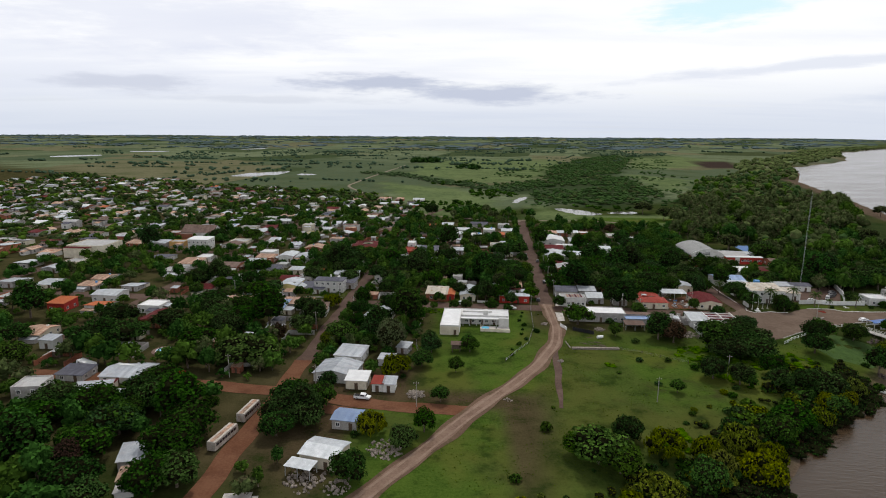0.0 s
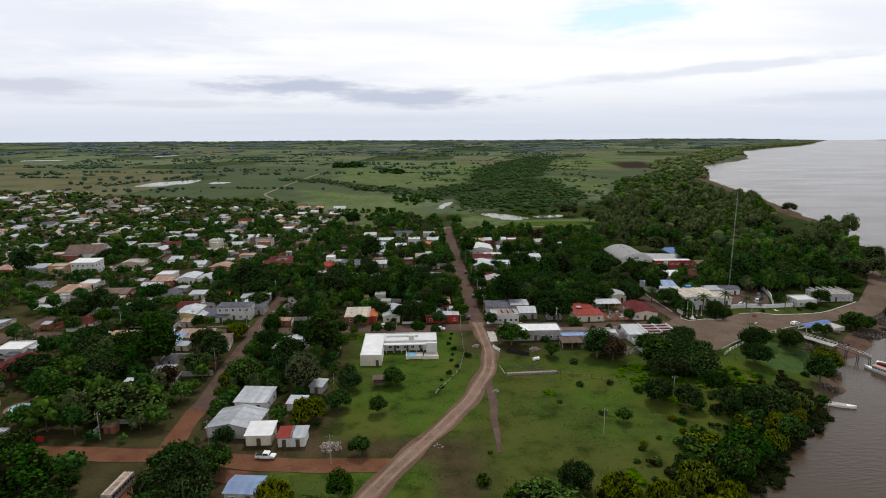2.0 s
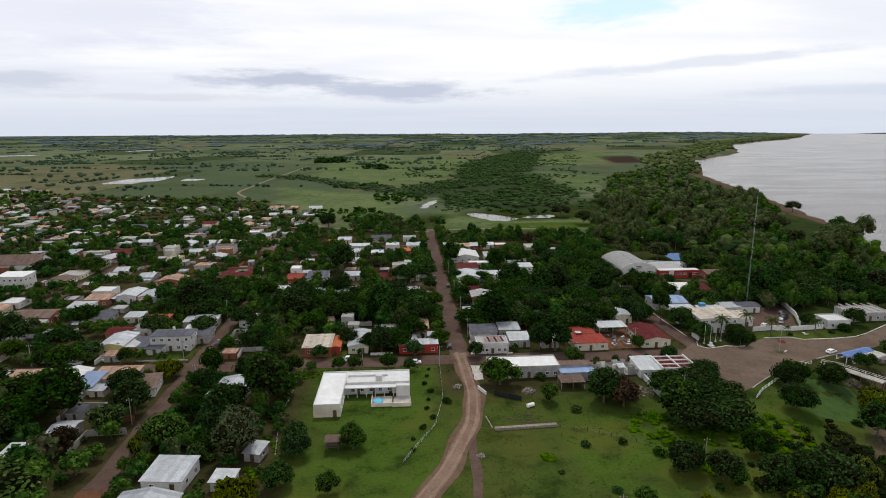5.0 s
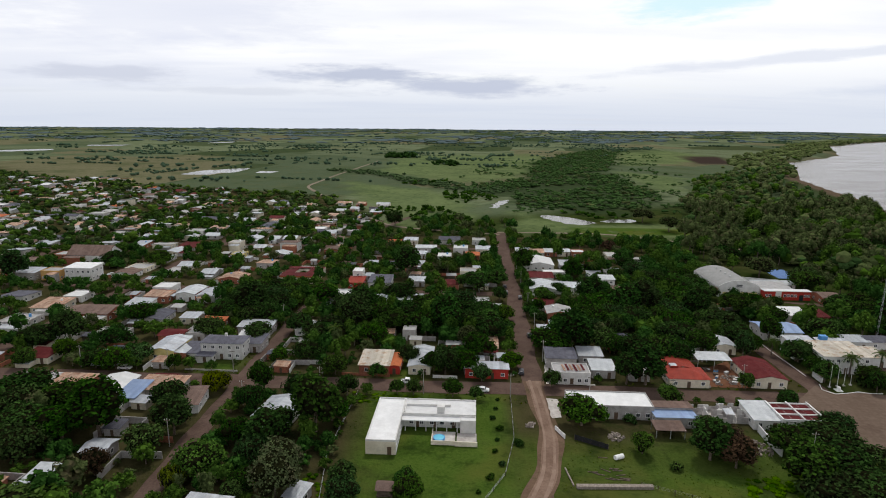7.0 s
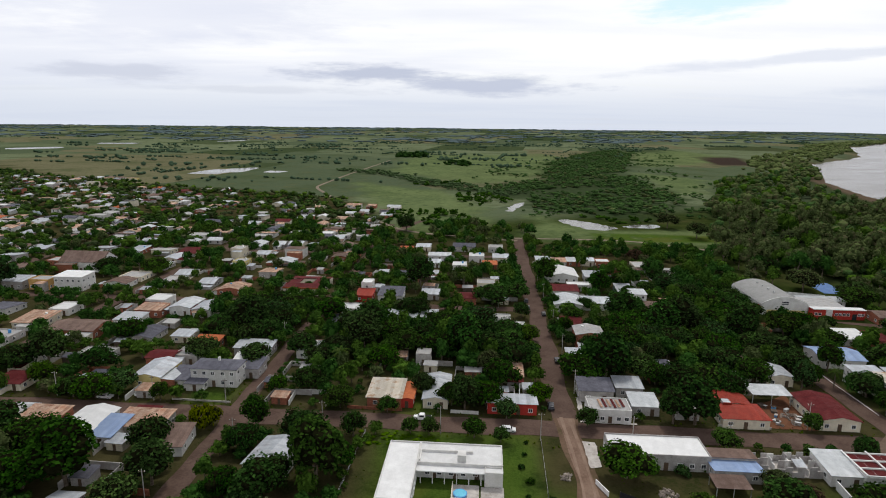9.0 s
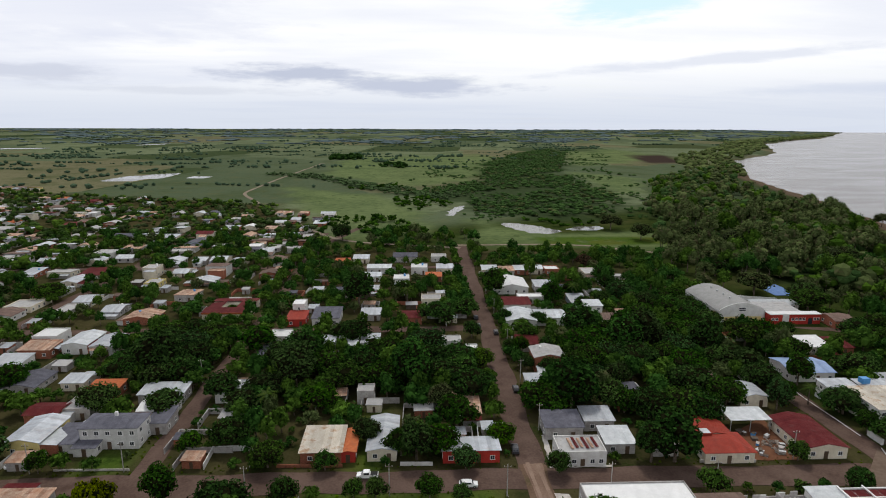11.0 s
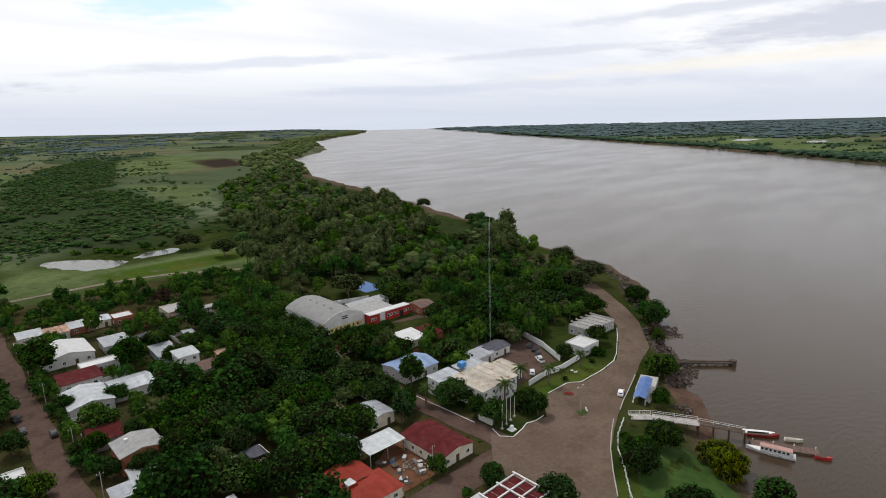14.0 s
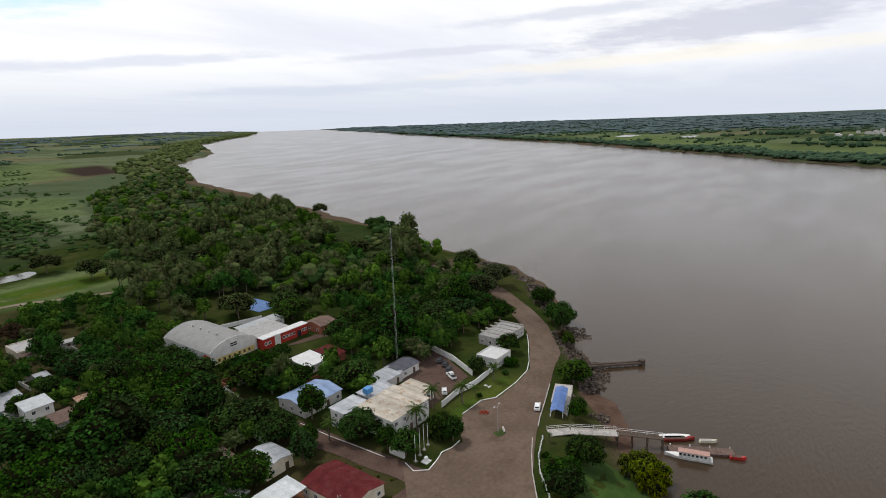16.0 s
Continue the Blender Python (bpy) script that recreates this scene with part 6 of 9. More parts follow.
H(-192 - 14, -6, 12, 10, 4.0, "white", "silver", "gable", "long white house with a pale roof", rot=0)
H(-213.9 - 4, -22, 8, 9, 4.4, "red", "orange", "shed", "red-walled house with an orange roof")
H(-281, 90, 24, 20, 7.0, "cream", "grey", "flat", "large cream box-like hall", storeys=1, gap=6)
H(-192 + 14, 56, 18, 12, 4.0, "brick", "brown", "gable", "long low building under a brown roof with red front")
H(-165, 68, 10, 8, 3.6, "white", "silver", "shed", "house with a pale roof")
H(-165.6, 91, 9, 9, 4.6, "white", "white", "flat", "white flat-roofed corner building")
H(-151, 86, 9, 13, 4.2, "white", "silver", "gabley", "long white building with bright roof")
H(-141, 84, 8, 12, 4.0, "white", "zinc", "gabley", "white building with a grey roof")
H(-163, 80, 11, 8, 3.8, "brick", "rust", "shed", "low brick building with a rusty roof")
H(-222, 114, 14, 10, 7.0, "white", "white", "shed", "two-storey white and blue building on the corner", storeys=2, gap=2.6, pitch=0.08)
H(-237, 113, 10, 8, 4.8, "ochre", "grey", "flat", "ochre building with a row of dark windows", gap=2.2)
H(-252, 113, 14, 9, 4.6, "grey", "zinc", "shed", "wide building with a grey sheet roof")
H(-240, 150, 24, 14, 5.4, "white", "brown", "gable", "tall long hall under a brown sheet roof", pitch=0.4)

# the rest of the town, block by block
rng = random.Random(77)


def free(u, v, a, b):
    return not any(u + a > r[0] and u - a < r[1] and v + b > r[2] and v - b < r[3] for r in TAKEN)


def fill_block(u0, u1, v0, v1, count, far):
    """Houses along the sides of a block, where no other stands yet."""
    made = 0
    for _ in range(count * 4):
        if made >= count:
            break
        w, d = rng.uniform(7, 13), rng.uniform(7, 13)
        side = rng.randrange(5)
        u, v = rng.uniform(u0 + 12, u1 - 12), rng.uniform(v0 + 12, v1 - 12)
        if side == 0:
            v = v0 + 8 + d / 2
        elif side == 1:
            v = v1 - 8 - d / 2
        elif side == 2:
            u = u0 + 7 + w / 2
        elif side == 3:
            u = u1 - 7 - w / 2
        if not free(u, v, w / 2 + 1, d / 2 + 1):
            continue
        roof = rng.choices(["white", "silver", "zinc", "grey", "rust", "burg", "brown", "orange", "slate"], [8, 9, 24, 20, 14, 8, 12, 3, 8])[0]
        kind = "flat" if roof in ("white", "grey") and rng.random() < 0.75 else rng.choice(["shed", "gable", "gabley", "shedr"])
        wall = rng.choices(["white", "cream", "grey", "brick", "blue", "yellow"], [16, 20, 36, 22, 2, 2])[0]
        tall = rng.uniform(2.4, 3.0) if rng.random() < 0.94 else 5.2
        made += 1
        if far:
            TAKEN.append((u - w / 2 - 1, u + w / 2 + 1, v - d / 2 - 1, v + d / 2 + 1))
            FAR_SPECS.append((u, v, w, d, tall, wall, roof, kind))
            if rng.random() < 0.6:
                FAR_SPECS.append((u + rng.uniform(-0.3, 0.3) * w, v - d * 0.5 - 2.3, w * rng.uniform(0.35, 0.7), 4.4, tall * 0.78, rng.choice(["white", "grey", "brick"]), rng.choice(["zinc", "rust", "grey", "slate", "brown"]), "shed"))
            continue
        H(u, v, w, d, tall, wall, roof, kind,
          {"white": "low house with a white roof", "silver": "low house with a bright sheet roof", "zinc": "low house with a grey sheet roof", "grey": "low house with a grey flat roof",
           "rust": "low house with a rusty sheet roof", "burg": "low house with a dark red roof", "brown": "low house with a brown roof", "orange": "low house with an orange roof", "slate": "low house with a dark grey roof"}[roof],
          sides="fr", gap=3.6, tank=rng.random() < 0.25, wing=True)


CANOPY = [(-126, -98, 50, 98), (-76, -14, 42, 70), (24, 84, 54, 98)]
TAKEN.extend(CANOPY)
for bu in range(0, 8):
    for bv in range(-1, 6):
        u1, v0 = -95 * bu, 102 * bv
        if bu == 0 and bv > 1 or bv == -1 and bu < 2:
            continue
        if v0 > 300 + 45 * bu:
            continue
        near = bu < 3 and bv < 2
        fill_block(u1 - 95, u1, v0, v0 + 102, 3 if bu == 0 else (11 if near else 24 if bv < 3 else 15), not near)
fill_block(-190, -95, -102, 0, 3, False)
fill_block(0, 86, 30, 102, 3, False)
fill_block(0, 86, 102, 204, 2, False)
far_houses(FAR_SPECS)


def yard(u, v, rng):
    """Back yard: a low wall round it on two or three sides and a lean-to shed."""
    w, d = rng.uniform(7, 12), rng.uniform(6, 11)
    if not free(u, v, 1.5, 1.5):
        return
    e = thing("yard_wall", u, v, rng.uniform(-3, 3), label="low weathered wall round a back yard", category="wall", group="yard walls")
    m_ = rng.choice([WALL["grey"], WALL["brick"], WALL["grey"], WALL["white"]])
    h = rng.uniform(1.4, 2.0)
    part("stretch", bm_of((-w / 2, w / 2, d / 2 - 0.2, d / 2, -0.2, h)), m_, e)
    part("stretch", bm_of((-w / 2, -w / 2 + 0.2, -d / 2, d / 2 - 0.202, -0.2, h)), m_, e)
    if rng.random() < 0.5:
        part("stretch", bm_of((w / 2 - 0.2, w / 2, -d / 2, d / 2 - 0.202, -0.2, h)), m_, e)
    if rng.random() < 0.75:
        a, b, h = rng.uniform(1.4, 2.6), rng.uniform(1.2, 2.2), rng.uniform(2.0, 2.5)
        k = thing("shed", u + rng.uniform(-2, 2), v + rng.uniform(-1.5, 1.0), rng.uniform(-4, 4), label="small lean-to shed in a back yard", category="shed", group="yard sheds")
        part("wall", bm_of((-a, a, -b, b, -0.2, h)), rng.choice([WALL["grey"], WALL["brick"], DARKWOOD, WALL["cream"]]), k)
        bm = bmesh.new()
        slab(bm, [(-a - 0.3, -b - 0.4, h + 0.1), (a + 0.3, -b - 0.4, h + 0.1), (a + 0.3, b + 0.3, h + 0.5), (-a - 0.3, b + 0.3, h + 0.5)], 0.07)
        part("roof", bm, ROOF[rng.choice(["zinc", "rust", "grey", "brown", "slate", "zinc"])], k)
        part("door", bm_of((-0.4, 0.4, -b - 0.05, -b + 0.01, 0, 1.8)), DARKDOOR, k)
        TAKEN.append((u - a - 2, u + a + 2, v - b - 2, v + b + 2))


rng = random.Random(31)
for u0, u1, v0, v1, n_ in ((-88, -8, 8, 96, 26), (-186, -100, 8, 96, 30), (-186, -100, -90, -8, 18), (8, 84, 34, 96, 14), (-88, -8, 108, 196, 24), (-186, -100, 108, 196, 24), (8, 84, 108, 190, 10), (92, 170, 50, 96, 8)):
    for _ in range(n_):
        yard(rng.uniform(u0, u1), rng.uniform(v0, v1), rng)

for r in CANOPY:
    TAKEN.remove(r)

# ---- plants ----
ROAD_SEGS = [(a, b, h) for line, h in ROADS for a, b in zip(line, line[1:])]
SEG_A = np.array([s[0] for s in ROAD_SEGS])
SEG_B = np.array([s[1] for s in ROAD_SEGS])
SEG_H = np.array([s[2] for s in ROAD_SEGS])


def off_road(u, v):
    """Clear distance from the nearest road edge."""
    e = SEG_B - SEG_A
    t = np.clip(((u - SEG_A[:, 0]) * e[:, 0] + (v - SEG_A[:, 1]) * e[:, 1]) / np.maximum((e ** 2).sum(1), 1e-6), 0, 1)
    return float((np.hypot(u - SEG_A[:, 0] - t * e[:, 0], v - SEG_A[:, 1] - t * e[:, 1]) - SEG_H).min())


SPOTS = []


def clear_of_trees(u, v, r):
    return not any(abs(u - a) < r + b and abs(v - c) < r + b and (u - a) ** 2 + (v - c) ** 2 < (r + b) ** 2 for a, c, b in SPOTS)


CLEAR = [(-50, -6, -100, -3), (-8, 6, -200, 0), (-66, -46, -108, -92), (-8, 60, -90, -22), (84, 160, -30, 16), (118, 160, 14, 40), (-45, -37, 4, 32), (-62, -10, -180, -104), (115, 152, 30, 44), (120, 160, 84, 96), (52, 88, 4, 30),
         (-106, -60, -125, -92), (-105, -84, -180, -92), (-160, -135, -75, -60), (86, 144, 86, 142), (-20, 4, 66, 112), (10, 40, 96, 116), (12, 180, 236, 300)]
STUFF_TREES = collections.defaultdict(list)


def scatter(u0, u1, v0, v1, count, shapes, tones, size, rng, gap=0.5):
    """Trees filled in between the houses of a block."""
    made = 0
    for _ in range(count * 7):
        if made >= count:
            break
        u, v = rng.uniform(u0, u1), rng.uniform(v0, v1)
        s = rng.uniform(*size)
        shape = rng.choice(shapes)
        r = SHAPES[shape][0] * s
        if any(a < u < b and c < v < d for a, b, c, d in CLEAR) or not free(u, v + r * 0.4, r * 0.5, r * 0.75) or off_road(u, v) < r * 0.7 + 0.4 or not clear_of_trees(u, v, r * gap):
            continue
        p = G(u, v)
        SPOTS.append((u, v, r * gap))
        STUFF_TREES[rng.choice(tones)].append((p.x, p.y, shape, s))
        made += 1


GROVE_RNG = random.Random(4)
OPEN = [(60, 85, 4, 26), (94, 142, 92, 106), (96, 120, 96, 142), (112, 126, 64, 84), (94, 112, -12, 3), (118, 160, -13, 8), (116, 146, 24, 44)]


def in_water(u, v):
    p = G(u, v)
    return float(poly_dist(np.array([p.x]), np.array([p.y]), RIVER)[0]) < 3.0

FORMS = {"dark": ["round", "wide", "wide", "tall"], "mid": ["round", "round", "wide"], "light": ["round", "wide"], "yellow": ["willow"], "olive": ["gum"], "brown": ["tall", "round"]}


def grove(rows, tone):
    """Single trees of the plan: u, v, crown radius; the smallest are bushes."""
    for u, v, r in rows:
        if -152 < u < -138 and -86 < v < -60 or any(a < u < b and c < v < d for a, b, c, d in OPEN) or in_water(u, v):
            continue
        for k in range(1, 40):
            if off_road(u, v) > 0.5 * r + 0.3:
                break
            best = max(((off_road(u + 0.4 * math.cos(a), v + 0.4 * math.sin(a)), a) for a in (0, 0.8, 1.6, 2.4, 3.2, 4.0, 4.8, 5.6)))
            u, v = u + 0.4 * math.cos(best[1]), v + 0.4 * math.sin(best[1])
        r = min(r, 7.6)
        for k in range(9):
            if free(u, v, 0.3, 0.3):
                break
            v -= 1.0
        p = G(u, v)
        SPOTS.append((u, v, r * 0.55))
        if r < 2.3:
            bush(p.x, p.y, tone, r / 1.6, GROVE_RNG)
            continue
        shape = GROVE_RNG.choice(FORMS[tone]) if r > 3.4 else ("willow" if tone == "yellow" else "round")
        s = r / SHAPES[shape][0]
        tree(p.x, p.y, shape, tone, s, rng=GROVE_RNG, squash=min(1.2, max(0.78, (0.62 + 1.35 / s) / 2 + 0.02)) * (0.8 if 40 < u < 90 and -60 < v < -8 else 1))


grove([(-128, -152, 2.2), (-143, -140, 5.0), (-128, -134, 6.0), (-150, -127, 6.3), (-125, -125, 7.2), (-105, -123, 7.6), (49, -122, 5.0), (-82, -121, 4.5), (-150, -117, 5.7), (-125, -117, 4.7), (11, -115, 4.5), (-77, -112, 4.8), (40, -109, 3.7), (-122, -108, 7.6), (60, -107, 5.5), (53, -106, 5.5), (-85, -105, 5.5), (-75, -104, 5.0), (60, -99, 6.2), (-76, -94, 3.2), (-128, -94, 7.0), (66, -78, 4.3), (75, -77, 4.8), (81, -77, 6.5), (48, -72, 5.0), (69, -67, 4.6), (-151, -66, 6.2), (-176, -65, 5.7), (-133, -64, 6.9), (-205, -64, 5.8)],
      "dark")
grove([(-47, -58, 4.0), (-175, -57, 7.6), (-70, -56, 3.8), (-163, -56, 7.6), (-48, -54, 3.9), (61, -52, 7.6), (70, -51, 7.4), (-130, -46, 6.7), (94, -45, 5.2), (-72, -45, 4.9), (59, -45, 6.2), (-156, -43, 6.9), (69, -41, 7.2), (-179, -41, 7.6), (-71, -39, 5.5), (77, -38, 5.7), (-126, -37, 7.0), (-137, -37, 7.6), (-222, -36, 7.6), (40, -36, 5.3), (-80, -36, 4.4), (-117, -35, 7.6), (-95, -33, 5.3), (42, -33, 4.1), (62, -31, 6.8), (102, -29, 4.8), (-61, -29, 7.6), (72, -29, 7.4)],
      "dark")
grove([(-70, -28, 4.6), (-145, -27, 7.6), (-58, -23, 4.7), (-134, -22, 7.6), (79, -21, 4.8), (-107, -18, 5.9), (-83, -17, 4.5), (-149, -15, 7.6), (-129, -13, 5.6), (-70, -11, 6.0), (75, -7, 3.2), (77, -6, 2.8), (-25, -6, 3.1), (-84, -5, 3.7), (-28, 9, 4.4), (36, 11, 6.4), (30, 13, 4.5), (91, 18, 3.4), (166, 19, 4.4), (-32, 20, 4.7), (-150, 25, 6.2), (52, 25, 6.2), (-41, 26, 4.1), (-177, 26, 7.5), (-168, 27, 6.3), (209, 28, 7.4), (38, 28, 7.2), (47, 29, 7.2), (32, 31, 5.1), (-17, 31, 6.8)],
      "dark")
grove([(90, 32, 6.0), (9, 33, 7.4), (17, 34, 7.4), (-78, 34, 5.1), (77, 37, 3.6), (94, 38, 5.1), (21, 38, 5.0), (228, 42, 5.9), (-11, 42, 7.6), (57, 43, 7.6), (-74, 43, 5.9), (-100, 43, 5.6), (194, 44, 6.8), (64, 44, 6.4), (86, 46, 6.4), (-30, 48, 7.6), (36, 50, 4.9), (-87, 52, 6.2), (92, 53, 4.6), (28, 54, 4.8), (61, 55, 7.6), (84, 57, 7.6), (163, 59, 7.6), (-58, 59, 7.6), (143, 59, 6.1), (24, 60, 4.9), (-156, 61, 6.5), (9, 61, 3.0), (47, 62, 7.6), (57, 64, 6.6)],
      "dark")
grove([(39, 65, 6.2), (16, 66, 4.0), (-14, 67, 7.6), (105, 67, 5.6), (-74, 67, 7.6), (-122, 68, 7.6), (-40, 69, 7.6), (164, 70, 7.6), (40, 71, 7.6), (75, 71, 7.2), (30, 75, 7.5), (19, 76, 3.4), (37, 78, 7.4), (83, 79, 7.6), (-86, 81, 7.6), (-68, 82, 7.6), (58, 85, 5.1), (-25, 86, 7.6), (103, 86, 6.6), (143, 87, 6.0), (167, 87, 7.6), (-53, 89, 7.6), (153, 89, 7.6), (-121, 89, 7.6), (-7, 92, 4.1), (80, 93, 7.6), (63, 104, 7.6), (56, 105, 6.6), (-19, 109, 7.6), (-254, 110, 7.6)],
      "dark")
grove([(76, 111, 7.6), (22, 115, 3.6), (8, 117, 3.4), (147, 122, 7.6), (73, 123, 7.4), (46, 124, 4.5), (32, 127, 6.0), (152, 133, 7.6), (-55, 134, 7.6), (68, 139, 7.6), (35, 140, 5.8), (45, 143, 5.4), (-34, 143, 7.6), (-224, 143, 7.6), (6, 146, 6.6), (138, 150, 7.0), (66, 152, 6.6), (70, 179, 6.4), (134, 180, 7.5)],
      "dark")
grove([(-96, -145, 5.8), (-104, -143, 3.1), (-58, -139, 5.1), (26, -131, 4.8), (-45, -126, 3.9), (-41, -117, 3.5), (62, -112, 4.9), (-106, -109, 2.5), (-40, -102, 2.8), (78, -89, 4.5), (-190, -83, 5.9), (55, -76, 4.4), (-37, -75, 2.9), (-49, -71, 3.8), (-71, -60, 2.9), (-33, -56, 3.5), (-34, -53, 2.9), (-101, -42, 5.1), (24, -34, 3.1), (118, -27, 4.5), (11, -21, 6.7), (114, -18, 1.3), (137, -16, 2.8), (25, -9, 2.2), (-57, -8, 3.6), (-18, -8, 2.3), (19, -6, 2.2), (161, -4, 5.5), (101, -1, 4.3), (-16, 2, 3.2)],
      "mid")
grove([(-118, 3, 3.1), (-50, 3, 2.7), (107, 3, 3.6), (-64, 4, 4.4), (-145, 9, 4.4), (-138, 10, 5.7), (107, 10, 4.4), (5, 10, 3.1), (-132, 10, 4.8), (89, 12, 4.4), (-76, 17, 5.3), (-85, 20, 3.3), (-22, 21, 5.3), (146, 24, 3.7), (80, 25, 5.3), (29, 34, 6.2), (84, 36, 4.2), (-120, 46, 6.1), (116, 52, 6.5), (84, 52, 4.4), (121, 54, 5.1), (181, 65, 6.9), (202, 71, 7.6), (5, 77, 2.8), (95, 80, 7.4), (107, 83, 4.8), (9, 85, 3.4), (-8, 116, 6.9), (56, 131, 4.2), (192, 134, 6.8)],
      "mid")
grove([(-199, 145, 7.6), (149, 227, 7.6)],
      "mid")
grove([(-111, -155, 4.4), (-83, -50, 5.9), (39, -7, 3.4), (-42, -6, 2.6), (-37, -6, 2.8), (30, -5, 2.0), (60, -2, 2.2), (67, 1, 2.9), (-161, 14, 4.5), (-170, 15, 4.2), (-6, 16, 3.7), (-6, 67, 4.4), (-4, 74, 3.5), (14, 88, 4.4)],
      "light")
grove([(13, -138, 5.4), (19, -121, 5.2), (29, -120, 3.8), (40, -113, 5.2), (41, -124, 5.4), (31, -125, 4.2), (26, -131, 3.6), (34, -118, 3.2), (-57, -117, 4.1), (46, -118, 3.6), (77, -87, 4.4), (84, -82, 3.6), (91, -74, 3.6), (70, -95, 3.4), (-57, -78, 5.5), (-87, -55, 3.2), (124, -40, 5.1), (-94, -4, 4.4)],
      "yellow")
grove([(-62, -58, 5.3), (-63, -51, 4.7), (44, -23, 3.4), (-21, 34, 3.7), (214, 67, 7.6), (234, 71, 7.6), (252, 101, 7.6), (228, 140, 7.6), (135, 144, 7.3), (203, 168, 7.6), (243, 176, 7.6), (210, 200, 7.6), (221, 201, 7.6), (202, 223, 7.6), (181, 248, 7.6), (163, 269, 7.6), (130, 279, 7.6), (121, 319, 7.6)],
      "olive")
grove([(-123, -144, 3.6), (-107, -52, 3.9), (45, -39, 4.5), (46, -32, 5.7), (192, 17.5, 2.6), (67, 202, 5.3)],
      "brown")

# dense trees west of the bus lane
grove([(-147, -125, 6.8), (-124, -137, 6.8), (-150, -113, 6.8), (-128, -106, 6.8), (-105, -132, 6.8), (-124, -124, 6.8), (-137, -141, 6.8), (-112, -115, 6.8), (-138, -110, 6.8), (-118, -150, 6.8), (-101, -147, 6.8), (-84, -101, 5.2), (-76, -115, 5.2), (-86, -113, 5.2)], "dark")
# close canopy behind the first row of houses
grove([(-104, 56, 7.2), (-112, 60, 7.6), (-104, 68, 7.4), (-116, 70, 7.6), (-108, 78, 7.6), (-118, 82, 7.2), (-104, 88, 7.0), (-112, 92, 6.6), (-122, 58, 6.4), (-66, 50, 7.2), (-50, 48, 7.4), (-46, 58, 7.6), (-30, 58, 7.6), (-20, 50, 7.4), (-66, 62, 7.0), (-22, 62, 7.2), (-38, 50, 6.8), (30, 62, 7.2), (46, 72, 7.4), (54, 76, 7.6), (64, 70, 7.2), (70, 84, 7.6), (46, 86, 7.0), (34, 88, 6.8)], "dark")
grove([(-56, 44, 5.6), (-14, 56, 6.2), (38, 80, 6.4), (62, 92, 6.6), (-110, 52, 5.4), (76, 60, 6.0)], "mid")

# the bank between the square, the jetty and the old pier
grove([(1.4, -126.3, 7.4), (6, -130, 5.0), (-3, -123, 4.2), (-10, -111, 2.2), (33, -84, 2.4), (57, -78, 2.8), (62, -80, 2.2)], "light")
grove([(150, 64, 7.6), (158, 70, 7.2), (170, 62, 7.6), (178, 66, 7.4), (186, 60, 7.6), (194, 66, 7.6), (200, 58, 6.8), (172, 76, 7.4), (160, 80, 7.0), (186, 76, 7.2), (146, 76, 7.0), (152, 54, 5.6), (162, 50, 5.4)], "dark")
grove([(119, -26, 4.4), (105, -27, 5.0), (110, -56, 4.5), (163, -5, 4.6), (157, -6, 3.0), (168, -3, 3.2), (209, 26, 6.5), (203, 21, 4.0)], "dark")
grove([(124.5, -38, 5.4), (120, -43, 4.0)], "yellow")
grove([(142, -14.5, 2.6), (146, -12.5, 1.6), (150, -11, 2.0), (187, 14, 3.2)], "light")

rng = random.Random(12)


def avenue(a, b, gap, off, size, tones, skip=0.25, shapes=("lowround", "lowround", "lowtall")):
    """Trees along both sides of a street, their crowns reaching over it."""
    length = math.hypot(b[0] - a[0], b[1] - a[1])
    du, dv = (b[0] - a[0]) / length, (b[1] - a[1]) / length
    for side in (-1, 1):
        run = rng.uniform(0, gap)
        while run < length:
            o = off + rng.uniform(-0.6, 1.2)
            u, v = a[0] + du * run + dv * o * side, a[1] + dv * run - du * o * side
            s = rng.uniform(*size)
            run += gap * rng.uniform(0.7, 1.4)
            if rng.random() < skip or not free(u, v, 0.4, 0.4) or not clear_of_trees(u, v, 1.6) or off_road(u, v) < 0.5 or any(c[0] < u < c[1] and c[2] < v < c[3] for c in CLEAR):
                continue
            p = G(u, v)
            SPOTS.append((u, v, 2.0))
            STUFF_TREES[rng.choice(tones)].append((p.x, p.y, rng.choice(shapes), s))


STREET_TONES = ["dark", "dark", "mid", "mid", "light"]
avenue((-94, 42), (-95, 262), 6.0, 3.8, (0.8, 1.2), STREET_TONES, 0.15)
avenue((-92, -68), (-93, -8), 8.0, 5.0, (0.45, 0.85), STREET_TONES, 0.35)
avenue((0, 20), (0, 258), 7.0, 5.6, (0.55, 0.95), STREET_TONES, 0.3)
avenue((-330, 102), (-8, 102), 8.0, 4.6, (0.6, 1.05), STREET_TONES, 0.25)
avenue((-330, 204), (-8, 204), 8.0, 4.4, (0.6, 1.05), STREET_TONES, 0.2)
avenue((-330, 0), (-100, 0), 10.0, 6.2, (0.45, 0.8), STREET_TONES, 0.35)
avenue((-190, -60), (-190, 330), 8.0, 5.0, (0.6, 1.0), STREET_TONES, 0.25)
avenue((-285, -60), (-285, 380), 9.0, 5.0, (0.6, 1.0), STREET_TONES, 0.25)
avenue((-88, 0), (-10, 0), 7.0, 6.0, (0.3, 0.55), STREET_TONES, 0.4)
avenue((8, 0), (70, 0), 6.5, 6.0, (0.3, 0.5), STREET_TONES, 0.35)

